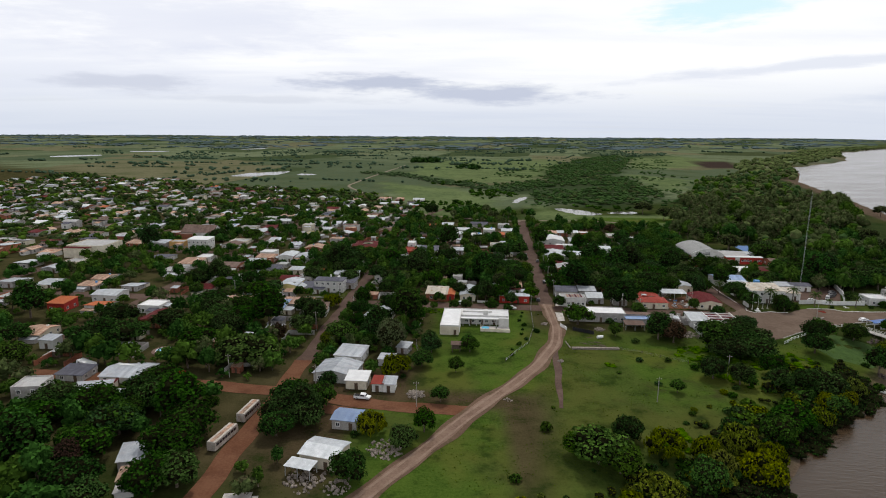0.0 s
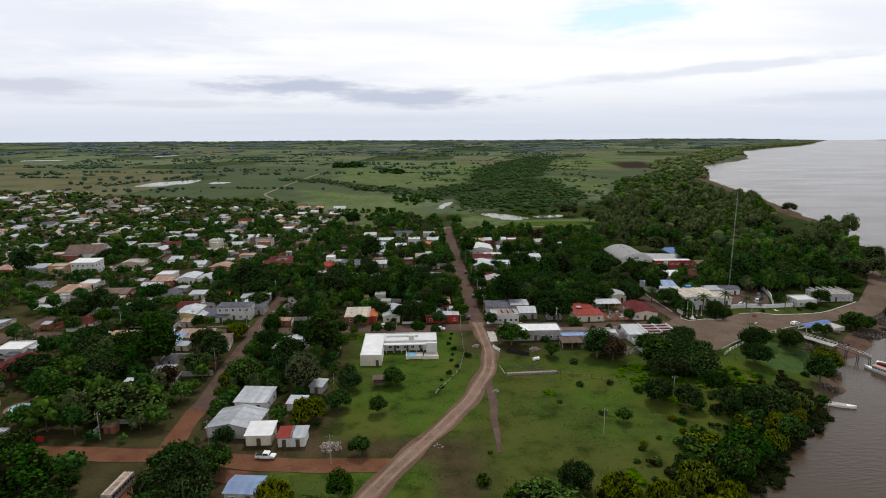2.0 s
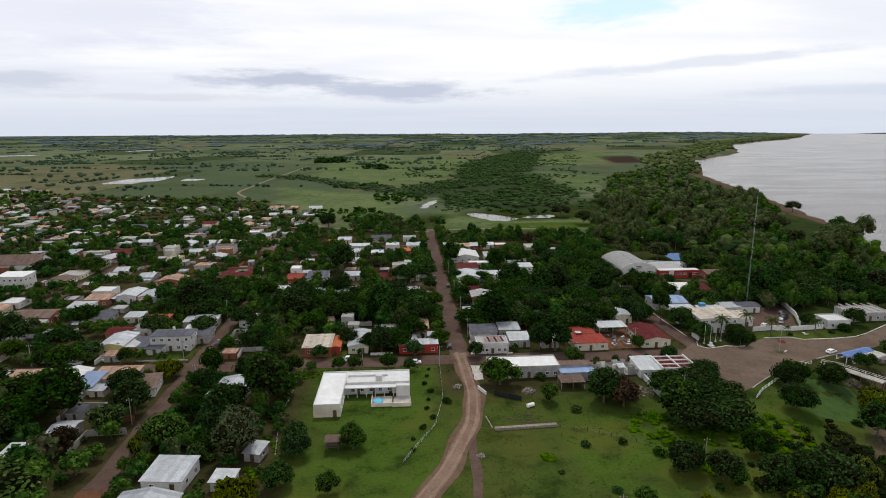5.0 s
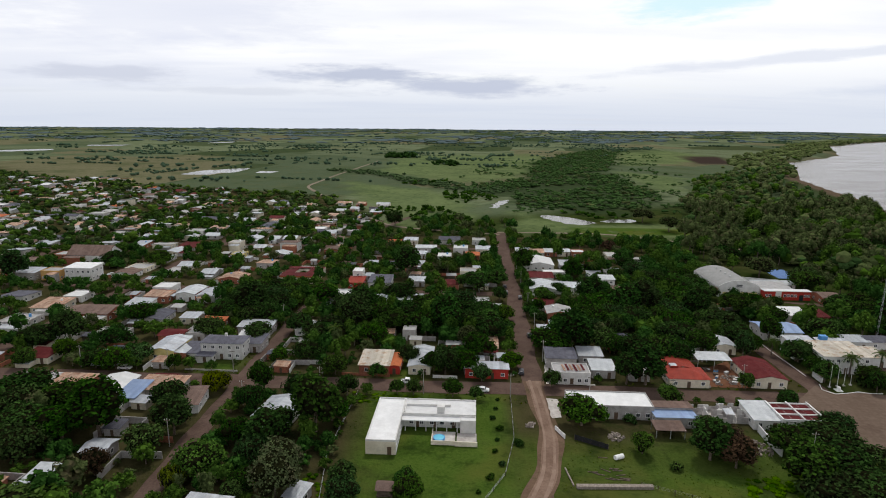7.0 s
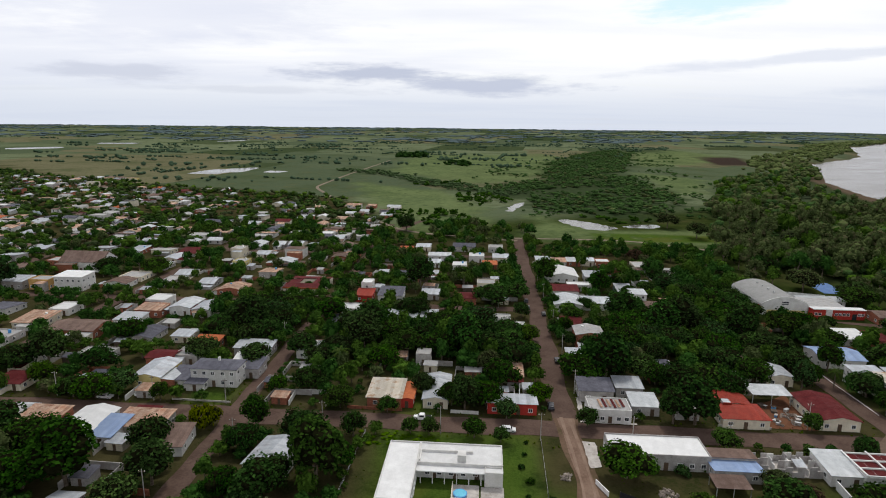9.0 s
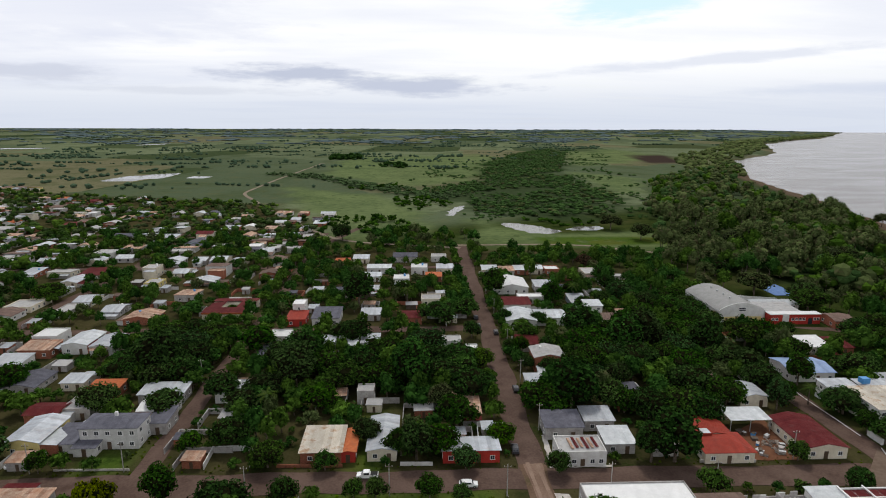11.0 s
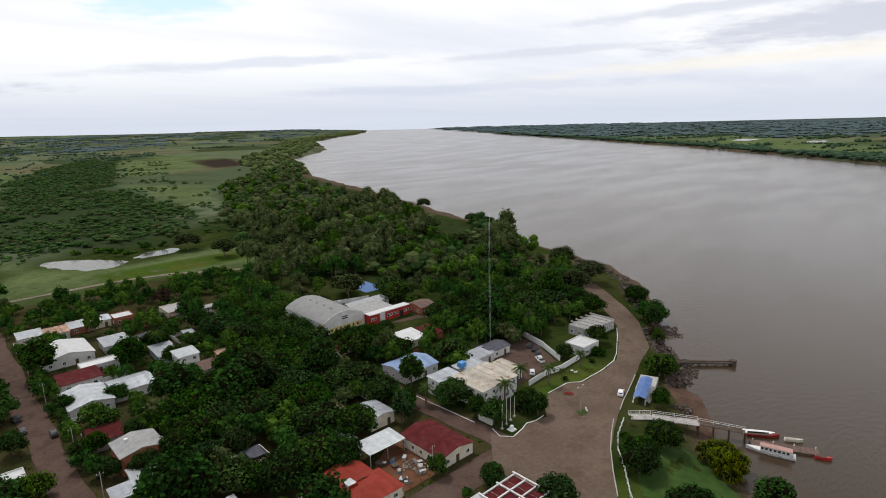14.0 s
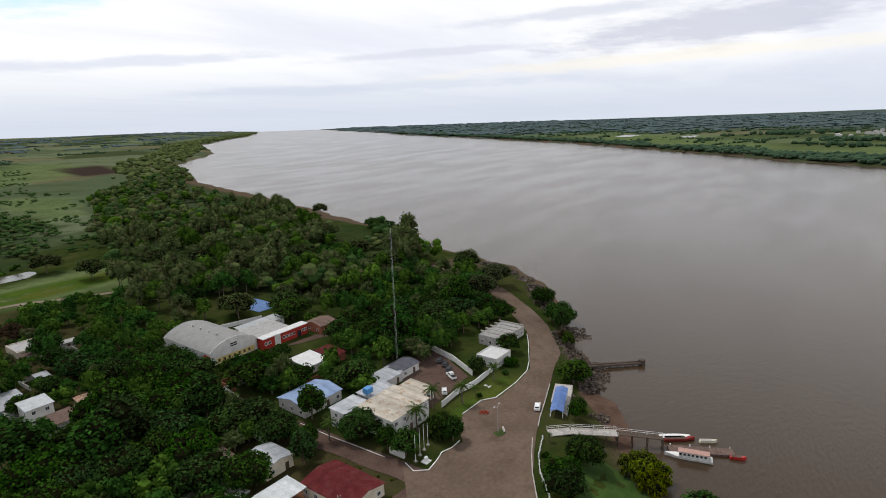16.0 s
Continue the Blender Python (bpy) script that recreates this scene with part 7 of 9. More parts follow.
rng = random.Random(11)
D = ["dark", "dark", "dark", "mid", "mid", "mid", "light", "light", "olive"]
LOW = ["lowround", "lowround", "lowtall"]
scatter(-92, -4, 4, 100, 60, LOW, D, (0.7, 1.15), rng)
scatter(4, 86, 30, 100, 60, LOW, D, (0.8, 1.2), rng)
scatter(86, 200, 44, 112, 70, LOW, D, (0.8, 1.25), rng)
scatter(-186, -100, 4, 100, 55, LOW, D, (0.6, 1.1), rng)
scatter(-186, -98, -100, -4, 40, LOW, D, (0.8, 1.3), rng)
scatter(-92, -52, -88, -4, 22, LOW, D, (0.5, 0.8), rng)
scatter(-230, -100, -180, -92, 150, LOW, ["dark", "dark", "mid"], (0.8, 1.3), rng, 0.36)
scatter(-84, -40, -180, -100, 12, LOW, D, (0.4, 0.7), rng)
scatter(-320, -190, -150, 0, 90, LOW, D, (0.8, 1.3), rng)
scatter(-92, -4, 104, 202, 75, LOW, D, (0.6, 1.1), rng)
scatter(4, 110, 104, 250, 130, LOW, D, (0.7, 1.2), rng)
scatter(-92, -4, 206, 262, 34, LOW, D, (0.6, 1.0), rng)
scatter(-186, -98, 104, 300, 130, LOW, D, (0.6, 1.1), rng)
scatter(-282, -194, 4, 300, 150, LOW, D, (0.6, 1.1), rng)
scatter(-64, 10, 258, 292, 32, ["lowround", "lowtall", "lowthin"], ["mid", "olive", "dark"], (0.6, 1.1), rng)
scatter(110, 236, 108, 215, 84, ["lowthin", "lowthin", "lowtall", "lowround"], ["olive", "mid", "dark", "olive"], (0.9, 1.4), rng)
scatter(176, 234, 62, 112, 30, ["lowthin", "lowround"], ["olive", "mid", "dark"], (0.9, 1.3), rng)
MINI = ["mini"]
rng = random.Random(19)
scatter(-186, -98, 4, 100, 90, MINI, D, (0.28, 0.6), rng)
scatter(-186, -98, -120, -4, 90, MINI, D, (0.28, 0.6), rng)
scatter(-92, -4, 104, 202, 60, MINI, D, (0.28, 0.55), rng)
scatter(4, 86, 104, 202, 40, MINI, D, (0.28, 0.55), rng)
scatter(-282, -194, -100, 100, 80, MINI, D, (0.3, 0.6), rng)
scatter(-92, -52, -120, -4, 40, MINI, D, (0.25, 0.5), rng)
scatter(-92, -4, 4, 40, 40, MINI, D, (0.25, 0.5), rng)
scatter(8, 86, 4, 40, 24, MINI, D, (0.25, 0.45), rng)
for tone, rows in STUFF_TREES.items():
    tree_stuff("town_trees", rows, tone, {"dark": "dark green trees between the houses", "mid": "green leafy trees between the houses", "olive": "olive green open trees of town and bank", "light": "light green trees between the houses"}[tone])

# the broad pale tree above the red road
tree(-66, 191, "wide", "light", 1.7, rng=GROVE_RNG, squash=0.74)
# trees close beside the sports hall
for u, v, r, tone in ((91, 101, 5.8, "mid"), (90, 111, 6.2, "dark"), (91, 121, 6.0, "mid"), (89, 131, 6.4, "dark"), (84, 106, 6.0, "dark"), (83, 118, 6.2, "mid"), (82, 128, 6.0, "dark"), (99, 96, 4.2, "mid"), (118, 92, 4.0, "mid")):
    p = G(u, v)
    tree(p.x, p.y, "round", tone, r / 4.6, rng=GROVE_RNG, squash=0.8)
# two lone trees behind the town, and a bare one
for x, y, r in ((-8, 545, 8.0), (28, 540, 7.5)):
    tree(x, y, "wide", "dark", r / 6.4, rng=GROVE_RNG, squash=1.2)
for i in range(10):
    p = G(-11.5 - 0.9 * (i % 3) - max(0, i - 6) * 2.0, -8 - 5.6 * i)
    bush(p.x, p.y, "mid" if i % 2 else "dark", 0.45 + 0.1 * (i % 4), GROVE_RNG)
tree(424, 556, "gum", "olive", 1.0, rng=GROVE_RNG)
rows = []
for i in range(34):
    t = i / 33
    p = G(334 - 36 * t + GROVE_RNG.uniform(-9, 3), 240 - 46 * t + GROVE_RNG.uniform(-4, 12))
    rows.append((p.x, p.y, "lowround", GROVE_RNG.uniform(0.9, 1.5)))
tree_stuff("point_trees", [r for r in rows if poly_dist(np.array([r[0]]), np.array([r[1]]), RIVER)[0] > 3], "dark", "dense dark trees on the river point")

# bushes of the meadow by the dirt road and of the river bank
rng = random.Random(21)
n_bush = 0
for _ in range(2600):
    u, v = rng.uniform(-70, 150), rng.uniform(-175, -22)
    p = G(u, v)
    d = float(poly_dist(np.array([p.x]), np.array([p.y]), RIVER)[0])
    if d < 3.5 or off_road(u, v) < 1.2 or not free(u, v, 0.5, 0.5) or -50 < u < -8 and -90 < v < -3:
        continue
    thick = 1.0 if d < 17 and u < 84 else (0.30 if d < 30 and u < 84 else 0.035)
    if rng.random() > thick or (u > 86 and v > -34) or n_bush > 380:
        continue
    bush(p.x, p.y, rng.choice(["dark", "mid", "mid", "light", "yellow", "yellow"]) if d < 30 else rng.choice(["mid", "mid", "light"]), rng.uniform(0.9, 2.1) if d < 20 else rng.uniform(0.4, 1.1), rng, rng.uniform(0.7, 1.1))
    n_bush += 1


def thicket(name, n, area, tone, radius, tall, label, seed, ok, cards=40):
    """Tangled low shrubs, joined: area u0, u1, v0, v1."""
    rg = random.Random(seed)
    pts = [(rg.uniform(area[0], area[1]), rg.uniform(area[2], area[3])) for _ in range(n * 14)]
    xy = [G(*p).xy for p in pts]
    X, Y = np.array([p.x for p in xy]), np.array([p.y for p in xy])
    good = ok(X, Y)
    rows = []
    for (u, v), x, y, g in zip(pts, X, Y, good):
        if g and len(rows) < n and off_road(u, v) > 1.5 and free(u, v, 0.5, 0.5):
            r = rg.uniform(*radius)
            rows.append((x, y, r, r * rg.uniform(*tall), -0.2 * r))
    return leafy_stuff(name, rows, LEAF[tone], label, "bushes", 3, cards, 0.26, tone != "shrub")


def shore_band(lo, hi):
    return lambda X, Y: (lambda d: (d > lo) & (d < hi))(poly_dist(X, Y, RIVER) + 3 * wobble(X, Y, 8, 0.4))


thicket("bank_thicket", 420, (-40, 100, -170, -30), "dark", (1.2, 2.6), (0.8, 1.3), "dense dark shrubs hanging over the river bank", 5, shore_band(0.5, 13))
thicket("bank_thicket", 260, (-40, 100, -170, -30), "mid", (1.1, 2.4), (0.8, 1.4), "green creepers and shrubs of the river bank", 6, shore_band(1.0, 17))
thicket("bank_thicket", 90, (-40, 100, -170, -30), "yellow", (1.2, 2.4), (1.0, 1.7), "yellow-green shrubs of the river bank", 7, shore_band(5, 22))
thicket("meadow_shrubs", 230, (10, 100, -120, -36), "shrub", (0.8, 2.0), (0.45, 0.7), "low green shrubs in the river meadow", 8, lambda X, Y: (wobble(X, Y, 13, 0.9) + 0.5 * wobble(X, Y, 5, 0.3) > 0.42) & (poly_dist(X, Y, RIVER) > 14), 26)
thicket("meadow_shrubs", 120, (-60, -8, -100, -6), "shrub", (0.5, 1.3), (0.5, 0.9), "low green shrubs at the lawn's edge", 9, lambda X, Y: wobble(X, Y, 11, 1.9) > 0.55, 26)


def weeds(name, n, u0, u1, v0, v1, tall, material, label, seed, ok):
    """Tufts of grass and weeds as small leaning blades, joined."""
    rg = np.random.RandomState(seed)
    V, F = [], []
    pts = np.stack([rg.uniform(u0, u1, n), rg.uniform(v0, v1, n)], 1)
    X, Y = 50 + pts[:, 0] * CU + pts[:, 1] * SU, 256 - pts[:, 0] * SU + pts[:, 1] * CU
    keep = ok(pts[:, 0], pts[:, 1], X, Y)
    X, Y = X[keep], Y[keep]
    Z = height(X, Y)
    for x, y, z in zip(X, Y, Z):
        h = tall * rg.uniform(0.4, 1.3)
        for k in range(3):
            a = rg.uniform(0, 6.28)
            c, s = math.cos(a), math.sin(a)
            w = h * rg.uniform(0.5, 0.9)
            n0 = len(V)
            ox, oy = rg.uniform(-0.3, 0.3, 2) * h
            V += [(x + ox - s * w, y + oy + c * w, z), (x + ox + s * w, y + oy - c * w, z), (x + ox + c * h * 0.7, y + oy + s * h * 0.7, z + h)]
            F.append((n0, n0 + 1, n0 + 2))
    return tagged(mesh_ob(name, V, F, material), label, "grass", kind="stuff")


def road_gap(us, vs):
    return np.array([off_road(a, b) for a, b in zip(us, vs)])


weeds("rough_grass", 12000, -75, 110, -175, -22, 0.2, LEAF["grass"], "rough grass and weeds of the river meadow", 3,
      lambda us, vs, X, Y: (poly_dist(X, Y, RIVER) > 3) & (wobble(X, Y, 7, 0.5) + wobble(X, Y, 2.6, 1.5) > -0.2) & (road_gap(us, vs) > 0.5) & ~((us > -50) & (us < -8) & (vs > -90)))
weeds("verge_grass", 9000, -190, 90, -10, 110, 0.4, LEAF["grass"], "grass on the street verges", 5,
      lambda us, vs, X, Y: (lambda g: (g > 0.1) & (g < 3.5))(road_gap(us, vs)))


# far town trees, scrub and wood, joined
def far_items(n, area, radius, tall, rng, base=0.0, keep=None):
    out = []
    xs = [p[0] for p in area]
    ys = [p[1] for p in area]
    A = np.array(area, float)
    pts = np.array([(rng.uniform(min(xs), max(xs)), rng.uniform(min(ys), max(ys))) for _ in range(n * 11)])
    ok = poly_dist(pts[:, 0], pts[:, 1], A) < 0
    ok &= poly_dist(pts[:, 0], pts[:, 1], RIVER) > 8
    for p in PONDS:
        ok &= poly_dist(pts[:, 0], pts[:, 1], np.array(p, float)) > 5
    if keep is not None:
        ok &= keep(pts[:, 0], pts[:, 1])
    for x, y in pts[ok][:n]:
        r = rng.uniform(*radius)
        out.append((x, y, r, r * rng.uniform(*tall), base * r))
    return out


a = far_items(4200, [(-220, 470), (-310, 230), (-640, 260), (-640, 1010), (-540, 950), (-300, 815), (-138, 752), (-83, 724), (-43, 634), (-22, 545), (-60, 510)], (2.2, 5.0), (1.0, 1.6), rng)
leafy_stuff("far_town_trees", a[:1900], LEAF["mid"], "dense green trees of the far town", "trees", 2, 14, 0.40)
leafy_stuff("far_town_trees", a[1900:3200], LEAF["shrub"], "bright green trees of the far town", "trees", 2, 14, 0.40)
leafy_stuff("far_town_trees", a[3200:], LEAF["olive"], "olive trees of the far town", "trees", 2, 14, 0.40)
a = far_items(2300, SCRUB, (2.6, 5.2), (0.7, 1.1), rng, keep=lambda x, y: wobble(x, y, 38, 1.1) > -0.6)
RING = [(20, 830), (140, 1200), (330, 1560), (600, 1900), (600, 1500), (420, 1130), (420, 940), (340, 740), (270, 620), (230, 560), (100, 600), (70, 720)]
a += far_items(900, RING, (2.0, 4.5), (0.6, 1.0), rng, keep=lambda x, y: wobble(x, y, 24, 2.1) > 0.0)
rng.shuffle(a)
leafy_stuff("scrub", a[:1900], LEAF["scrub"], "dense dark green scrub of the marsh", "scrub", 2, 12, 0.38)
leafy_stuff("scrub", a[1900:2300], LEAF["olive"], "olive scrub of the marsh edge", "scrub", 2, 12, 0.38)
leafy_stuff("scrub", a[2300:], LEAF["scrub"], "green scrub of the marsh", "scrub", 2, 12, 0.38)
a = far_items(1150, WOOD, (2.0, 6.4), (1.1, 2.0), rng, 0.35, keep=lambda x, y: (wobble(x, y, 26, 0.6) + 0.5 * wobble(x, y, 9, 1.6) > -0.3) & ~((x < 260) & (y > 470) & (y < 530)) & ((poly_dist(x, y, RIVER) > 54) | (y < 440) | (y > 1000)) & (np.hypot((x - 312) / 1.6, y - 345) > 16))
rng.shuffle(a)
k, k2 = int(0.5 * len(a)), int(0.75 * len(a))
leafy_stuff("river_wood", a[:k], LEAF["olive"], "olive green wood along the river bank", "wood", 4, 48, 0.24)
leafy_stuff("river_wood", a[k:k2], LEAF["shrub"], "light green wood along the river bank", "wood", 4, 48, 0.24)
leafy_stuff("river_wood", a[k2:], LEAF["scrub"], "dark green wood along the river bank", "wood", 4, 48, 0.24)
tall = far_items(120, [(190, 470), (235, 560), (300, 640), (430, 640), (420, 520), (370, 420), (300, 360), (220, 430)], (1.0, 1.5), (1, 1), rng, keep=lambda x, y: (wobble(x, y, 20, 1.2) > -0.2) & ((poly_dist(x, y, RIVER) > 40) | (y < 440)))
tree_stuff("tall_bank_trees", [(x, y, "lowthin", r * 1.25) for x, y, r, _, _ in tall[:80]], "olive", "tall pale olive trees with bare trunks by the river")
tree_stuff("tall_bank_trees", [(x, y, "lowthin", r * 1.1) for x, y, r, _, _ in tall[80:]], "shrub", "tall green trees with bare trunks by the river")
# belts of bushes and trees over the open country
CREEK = [(-150, 1060), (-60, 980), (0, 860), (40, 800), (85, 740), (120, 780), (88, 790), (60, 850), (10, 920), (-50, 1020), (-140, 1090)]
a = far_items(260, CREEK, (3.0, 5.5), (0.7, 1.1), rng)
leafy_stuff("creek_scrub", a, LEAF["scrub"], "belt of dark scrub along the creek", "scrub", 2, 12, 0.38)
a = far_items(90, [(-75, 1420), (-10, 1420), (-5, 1500), (-70, 1500)], (5, 7), (1.3, 1.7), rng) + far_items(26, [(30, 1180), (75, 1180), (75, 1260), (30, 1260)], (4, 7), (1.1, 1.5), rng)
leafy_stuff("plantation", a, LEAF["dark"], "dark planted grove in the open fields", "trees")
EAST = [(-60, 560), (60, 540), (230, 480), (200, 600), (110, 640), (60, 900), (-40, 860), (-20, 640)]
a = far_items(150, EAST, (2.0, 4.5), (0.9, 1.4), rng, keep=lambda x, y: wobble(x, y, 30, 0.2) > 0.25)
leafy_stuff("meadow_bushes", a, LEAF["mid"], "scattered bushes of the meadow", "bushes")
COUNTRY = [(-3000, 850), (-400, 880), (-60, 860), (60, 900), (640, 1740), (1300, 2000), (3200, 4300), (500, 4900), (-4000, 4500)]


def hedgerows(n, area, rng, length=(60, 380), radius=(2.4, 5.0), clumps=0, turn=14):
    """Lines of trees along field edges, with gaps, and round clumps of trees between them."""
    A = np.array(area, float)
    lo, hi = A.min(0), A.max(0)
    rows = []

    def inside(pts):
        pts = np.array(pts)
        ok = (poly_dist(pts[:, 0], pts[:, 1], A) < 0) & (poly_dist(pts[:, 0], pts[:, 1], RIVER) > 30)
        for p in PONDS:
            ok &= (poly_dist(pts[:, 0], pts[:, 1], np.array(p, float)) > 18) & (poly_dist(pts[:, 0], pts[:, 1] + 50, np.array(p, float)) > 18)
        return ok
    starts = [(rng.uniform(lo[0], hi[0]), rng.uniform(lo[1], hi[1])) for _ in range((n + clumps) * 4)]
    starts = [p for p, ok in zip(starts, inside(starts)) if ok][:n + clumps]
    for k, (x, y) in enumerate(starts):
        if k < clumps:
            size = rng.uniform(8, 40)
            for _ in range(int(rng.uniform(4, 20))):
                r = rng.uniform(radius[0], radius[1] * 1.2)
                rows.append((x + rng.gauss(0, size), y + rng.gauss(0, size * 0.6), r, r * rng.uniform(1.1, 1.7), 0))
            continue
        a = radians(turn + (0 if rng.random() < 0.7 else 90) + rng.uniform(-7, 7))
        run, full = 0.0, rng.uniform(*length)
        thick = rng.uniform(0.6, 1.2)
        while run < full:
            if rng.random() < 0.86:
                r = rng.uniform(*radius) * thick
                rows.append((x + run * math.cos(a) + rng.uniform(-3, 3), y - run * math.sin(a) + rng.uniform(-3, 3), r, r * rng.uniform(1.0, 1.6), 0))
            else:
                run += rng.uniform(5, 40)
            run += rng.uniform(3.5, 8)
    ok = inside([r[:2] for r in rows])
    return [r for r, k in zip(rows, ok) if k]


a = hedgerows(150, COUNTRY, rng, clumps=70) + hedgerows(60, [(-900, 850), (-60, 880), (640, 1740), (900, 2300), (-900, 2300)], rng, (40, 260), (2.0, 4.0), 50)
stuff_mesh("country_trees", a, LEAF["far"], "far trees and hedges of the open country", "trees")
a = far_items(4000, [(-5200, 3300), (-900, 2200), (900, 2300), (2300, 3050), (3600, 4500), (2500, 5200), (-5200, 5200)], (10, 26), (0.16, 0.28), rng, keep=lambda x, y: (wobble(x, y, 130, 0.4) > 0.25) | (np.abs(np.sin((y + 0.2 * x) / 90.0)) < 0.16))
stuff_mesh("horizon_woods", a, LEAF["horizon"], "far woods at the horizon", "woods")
FARBANK = [(1020, 90), (1110, 200), (1310, 400), (1625, 750), (2090, 1390), (2520, 2040), (3600, 3480), (4800, 3600), (4800, -600), (1000, -600), (900, -90)]


def shore_gap(x, y):
    return poly_dist(x, y, RIVER)


a = far_items(3800, [(1000, 60), (1110, 200), (1310, 400), (1625, 750), (2090, 1390), (2520, 2040), (2640, 2000), (2200, 1350), (1730, 700), (1400, 340), (1190, 130), (1060, 0)], (3.5, 8), (0.8, 1.3), rng, keep=lambda x, y: shore_gap(x, y) < 70 + 40 * wobble(x, y, 60, 0.3))
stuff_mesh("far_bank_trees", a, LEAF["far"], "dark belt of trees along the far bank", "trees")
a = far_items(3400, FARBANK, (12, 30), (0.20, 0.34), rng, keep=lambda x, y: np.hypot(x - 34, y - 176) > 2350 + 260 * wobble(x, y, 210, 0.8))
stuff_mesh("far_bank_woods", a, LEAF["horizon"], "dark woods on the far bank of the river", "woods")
FIELDS = [(1060, 60), (1310, 330), (1650, 690), (2110, 1330), (2560, 1980), (3200, 2700), (3200, 1200), (2500, 300), (2400, -200), (1300, -250)]
a = hedgerows(70, FIELDS, rng, (80, 420), (2.6, 5.0), 36, 120)
for x, y, n_ in ((1959, 232, 60), (1940, 260, 40), (1612, 95, 36), (1400, 120, 12)):
    a += [(x + rng.gauss(0, 22), y + rng.gauss(0, 32), 6.5, 11, 0) for _ in range(n_)]
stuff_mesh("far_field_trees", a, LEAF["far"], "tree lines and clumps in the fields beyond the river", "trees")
for _ in range(26):
    x, y = 1900 + rng.uniform(-160, 260), 40 + rng.uniform(-90, 90)
    FAR_BARNS.append((*uv_of(x, y), rng.uniform(10, 22), rng.uniform(8, 14), rng.uniform(3.5, 5), "white", rng.choice(["white", "silver", "grey"]), "gable"))
far_houses(FAR_BARNS)
BANK = [(600, 1000), (720, 1180), (800, 1350), (900, 1450), (1330, 1960), (1600, 2360), (2900, 3500), (2750, 3500), (1450, 2400), (1150, 1950), (760, 1500), (560, 1150)]
a = far_items(1600, BANK, (4, 8), (0.9, 1.5), rng)
stuff_mesh("bank_woods", a, LEAF["olive"], "woods along the far river bend", "woods")

# ---- the river front ----


def wall_run(name, points, h, t, material, label, cat="wall", cap=None):
    """A straight-sided wall or kerb along a line of the plan, one part a stretch."""
    e = thing(name, *points[0], label=label, category=cat)
    inv = e.matrix_basis.inverted()
    for (a, b) in zip(points, points[1:]):
        pa, pb = G(*a), G(*b)
        pa.z, pb.z = gz(pa.x, pa.y), gz(pb.x, pb.y)
        pa, pb = inv @ pa, inv @ pb
        q = (pb - pa).xy.normalized()
        s = Vector((-q.y, q.x, 0)) * t / 2
        bm = bmesh.new()
        lo = [bm.verts.new(p + Vector((0, 0, -0.3))) for p in (pa - s, pb - s, pb + s, pa + s)]
        hi = [bm.verts.new(p + Vector((0, 0, h))) for p in (pa - s, pb - s, pb + s, pa + s)]
        bm.faces.new(hi), bm.faces.new(lo[::-1])
        for i in range(4):
            j = (i + 1) % 4
            bm.faces.new((lo[i], lo[j], hi[j], hi[i]))
        part("stretch", bm, material, e)
    return e


def rail_fence(points, h=1.1, gap=2.4, label="white painted rail fence along the square"):
    e = thing("rail_fence", *points[0], label=label, category="fence")
    inv = e.matrix_basis.inverted()
    for (a, b) in zip(points, points[1:]):
        pa, pb = G(*a), G(*b)
        pa.z, pb.z = gz(pa.x, pa.y), gz(pb.x, pb.y)
        pa, pb = inv @ pa, inv @ pb
        k = max(1, int((pb - pa).length / gap))
        for i in range(k):
            q = pa.lerp(pb, i / k)
            part("post", bm_of((q.x - 0.14, q.x + 0.14, q.y - 0.14, q.y + 0.14, q.z - 0.2, q.z + h + 0.1)), WHITEPAINT, e)
        for z in (0.35 * h, 0.95 * h):
            bm = bmesh.new()
            tube(bm, pa + Vector((0, 0, z)), pb + Vector((0, 0, z)), 0.055, 0.055, 5)
            part("rail", bm, WHITEPAINT, e)
    return e


rail_fence([(121, -13.5), (113, -16.5), (107, -20), (100, -26), (92, -32), (87, -37)])
wall_run("kerb", [(120, -11), (113, -14.5), (106, -18.5), (98, -24), (90, -30)], 0.28, 0.25, CONC, "low concrete kerb of the square", "kerb")
wall_run("kerb", [(120, 12), (130, 12), (134, 9.2), (146, 9.2), (156, 10.5), (163, 13.5), (170, 17.5), (178, 22), (186, 27)], 0.22, 0.2, WHITEPAINT, "white painted kerb round the lawn", "kerb")
wall_run("kerb", [(92, 10), (90.5, 6), (93, 3.2), (98, 4.2), (101, 5.2), (104, 4.2), (108, 4.5)], 0.22, 0.2, WHITEPAINT, "white painted kerb round the flag bed", "kerb")
wall_run("kerb", [(91, 16), (90.6, 26), (90, 36), (90, 48)], 0.2, 0.18, WHITEPAINT, "white painted kerb along the side street", "kerb")
wall_run("garden_wall", [(120, 19.5), (129, 20.5), (137, 19.2), (150, 20.2)], 1.9, 0.25, WHITEPAINT, "white plastered garden wall by the lawn")
wall_run("yard_wall", [(149, 36), (154, 53)], 2.2, 0.3, WHITEPAINT, "long white yard wall")
wall_run("yard_wall", [(143, 24), (149, 36)], 2.0, 0.25, WHITEPAINT, "white yard wall beside the parked cars")
sheet("yard", [(116, 22), (142, 25), (150, 40), (154, 54), (129, 44), (124, 36)], EARTH, "bare earth yard behind the white building", 0.09, cat="yard")
sheet("forecourt", [(86, 112), (142, 93), (146, 98), (112, 101), (90, 116)], EARTH, "paved yard before the red wing", 0.09, cat="yard")
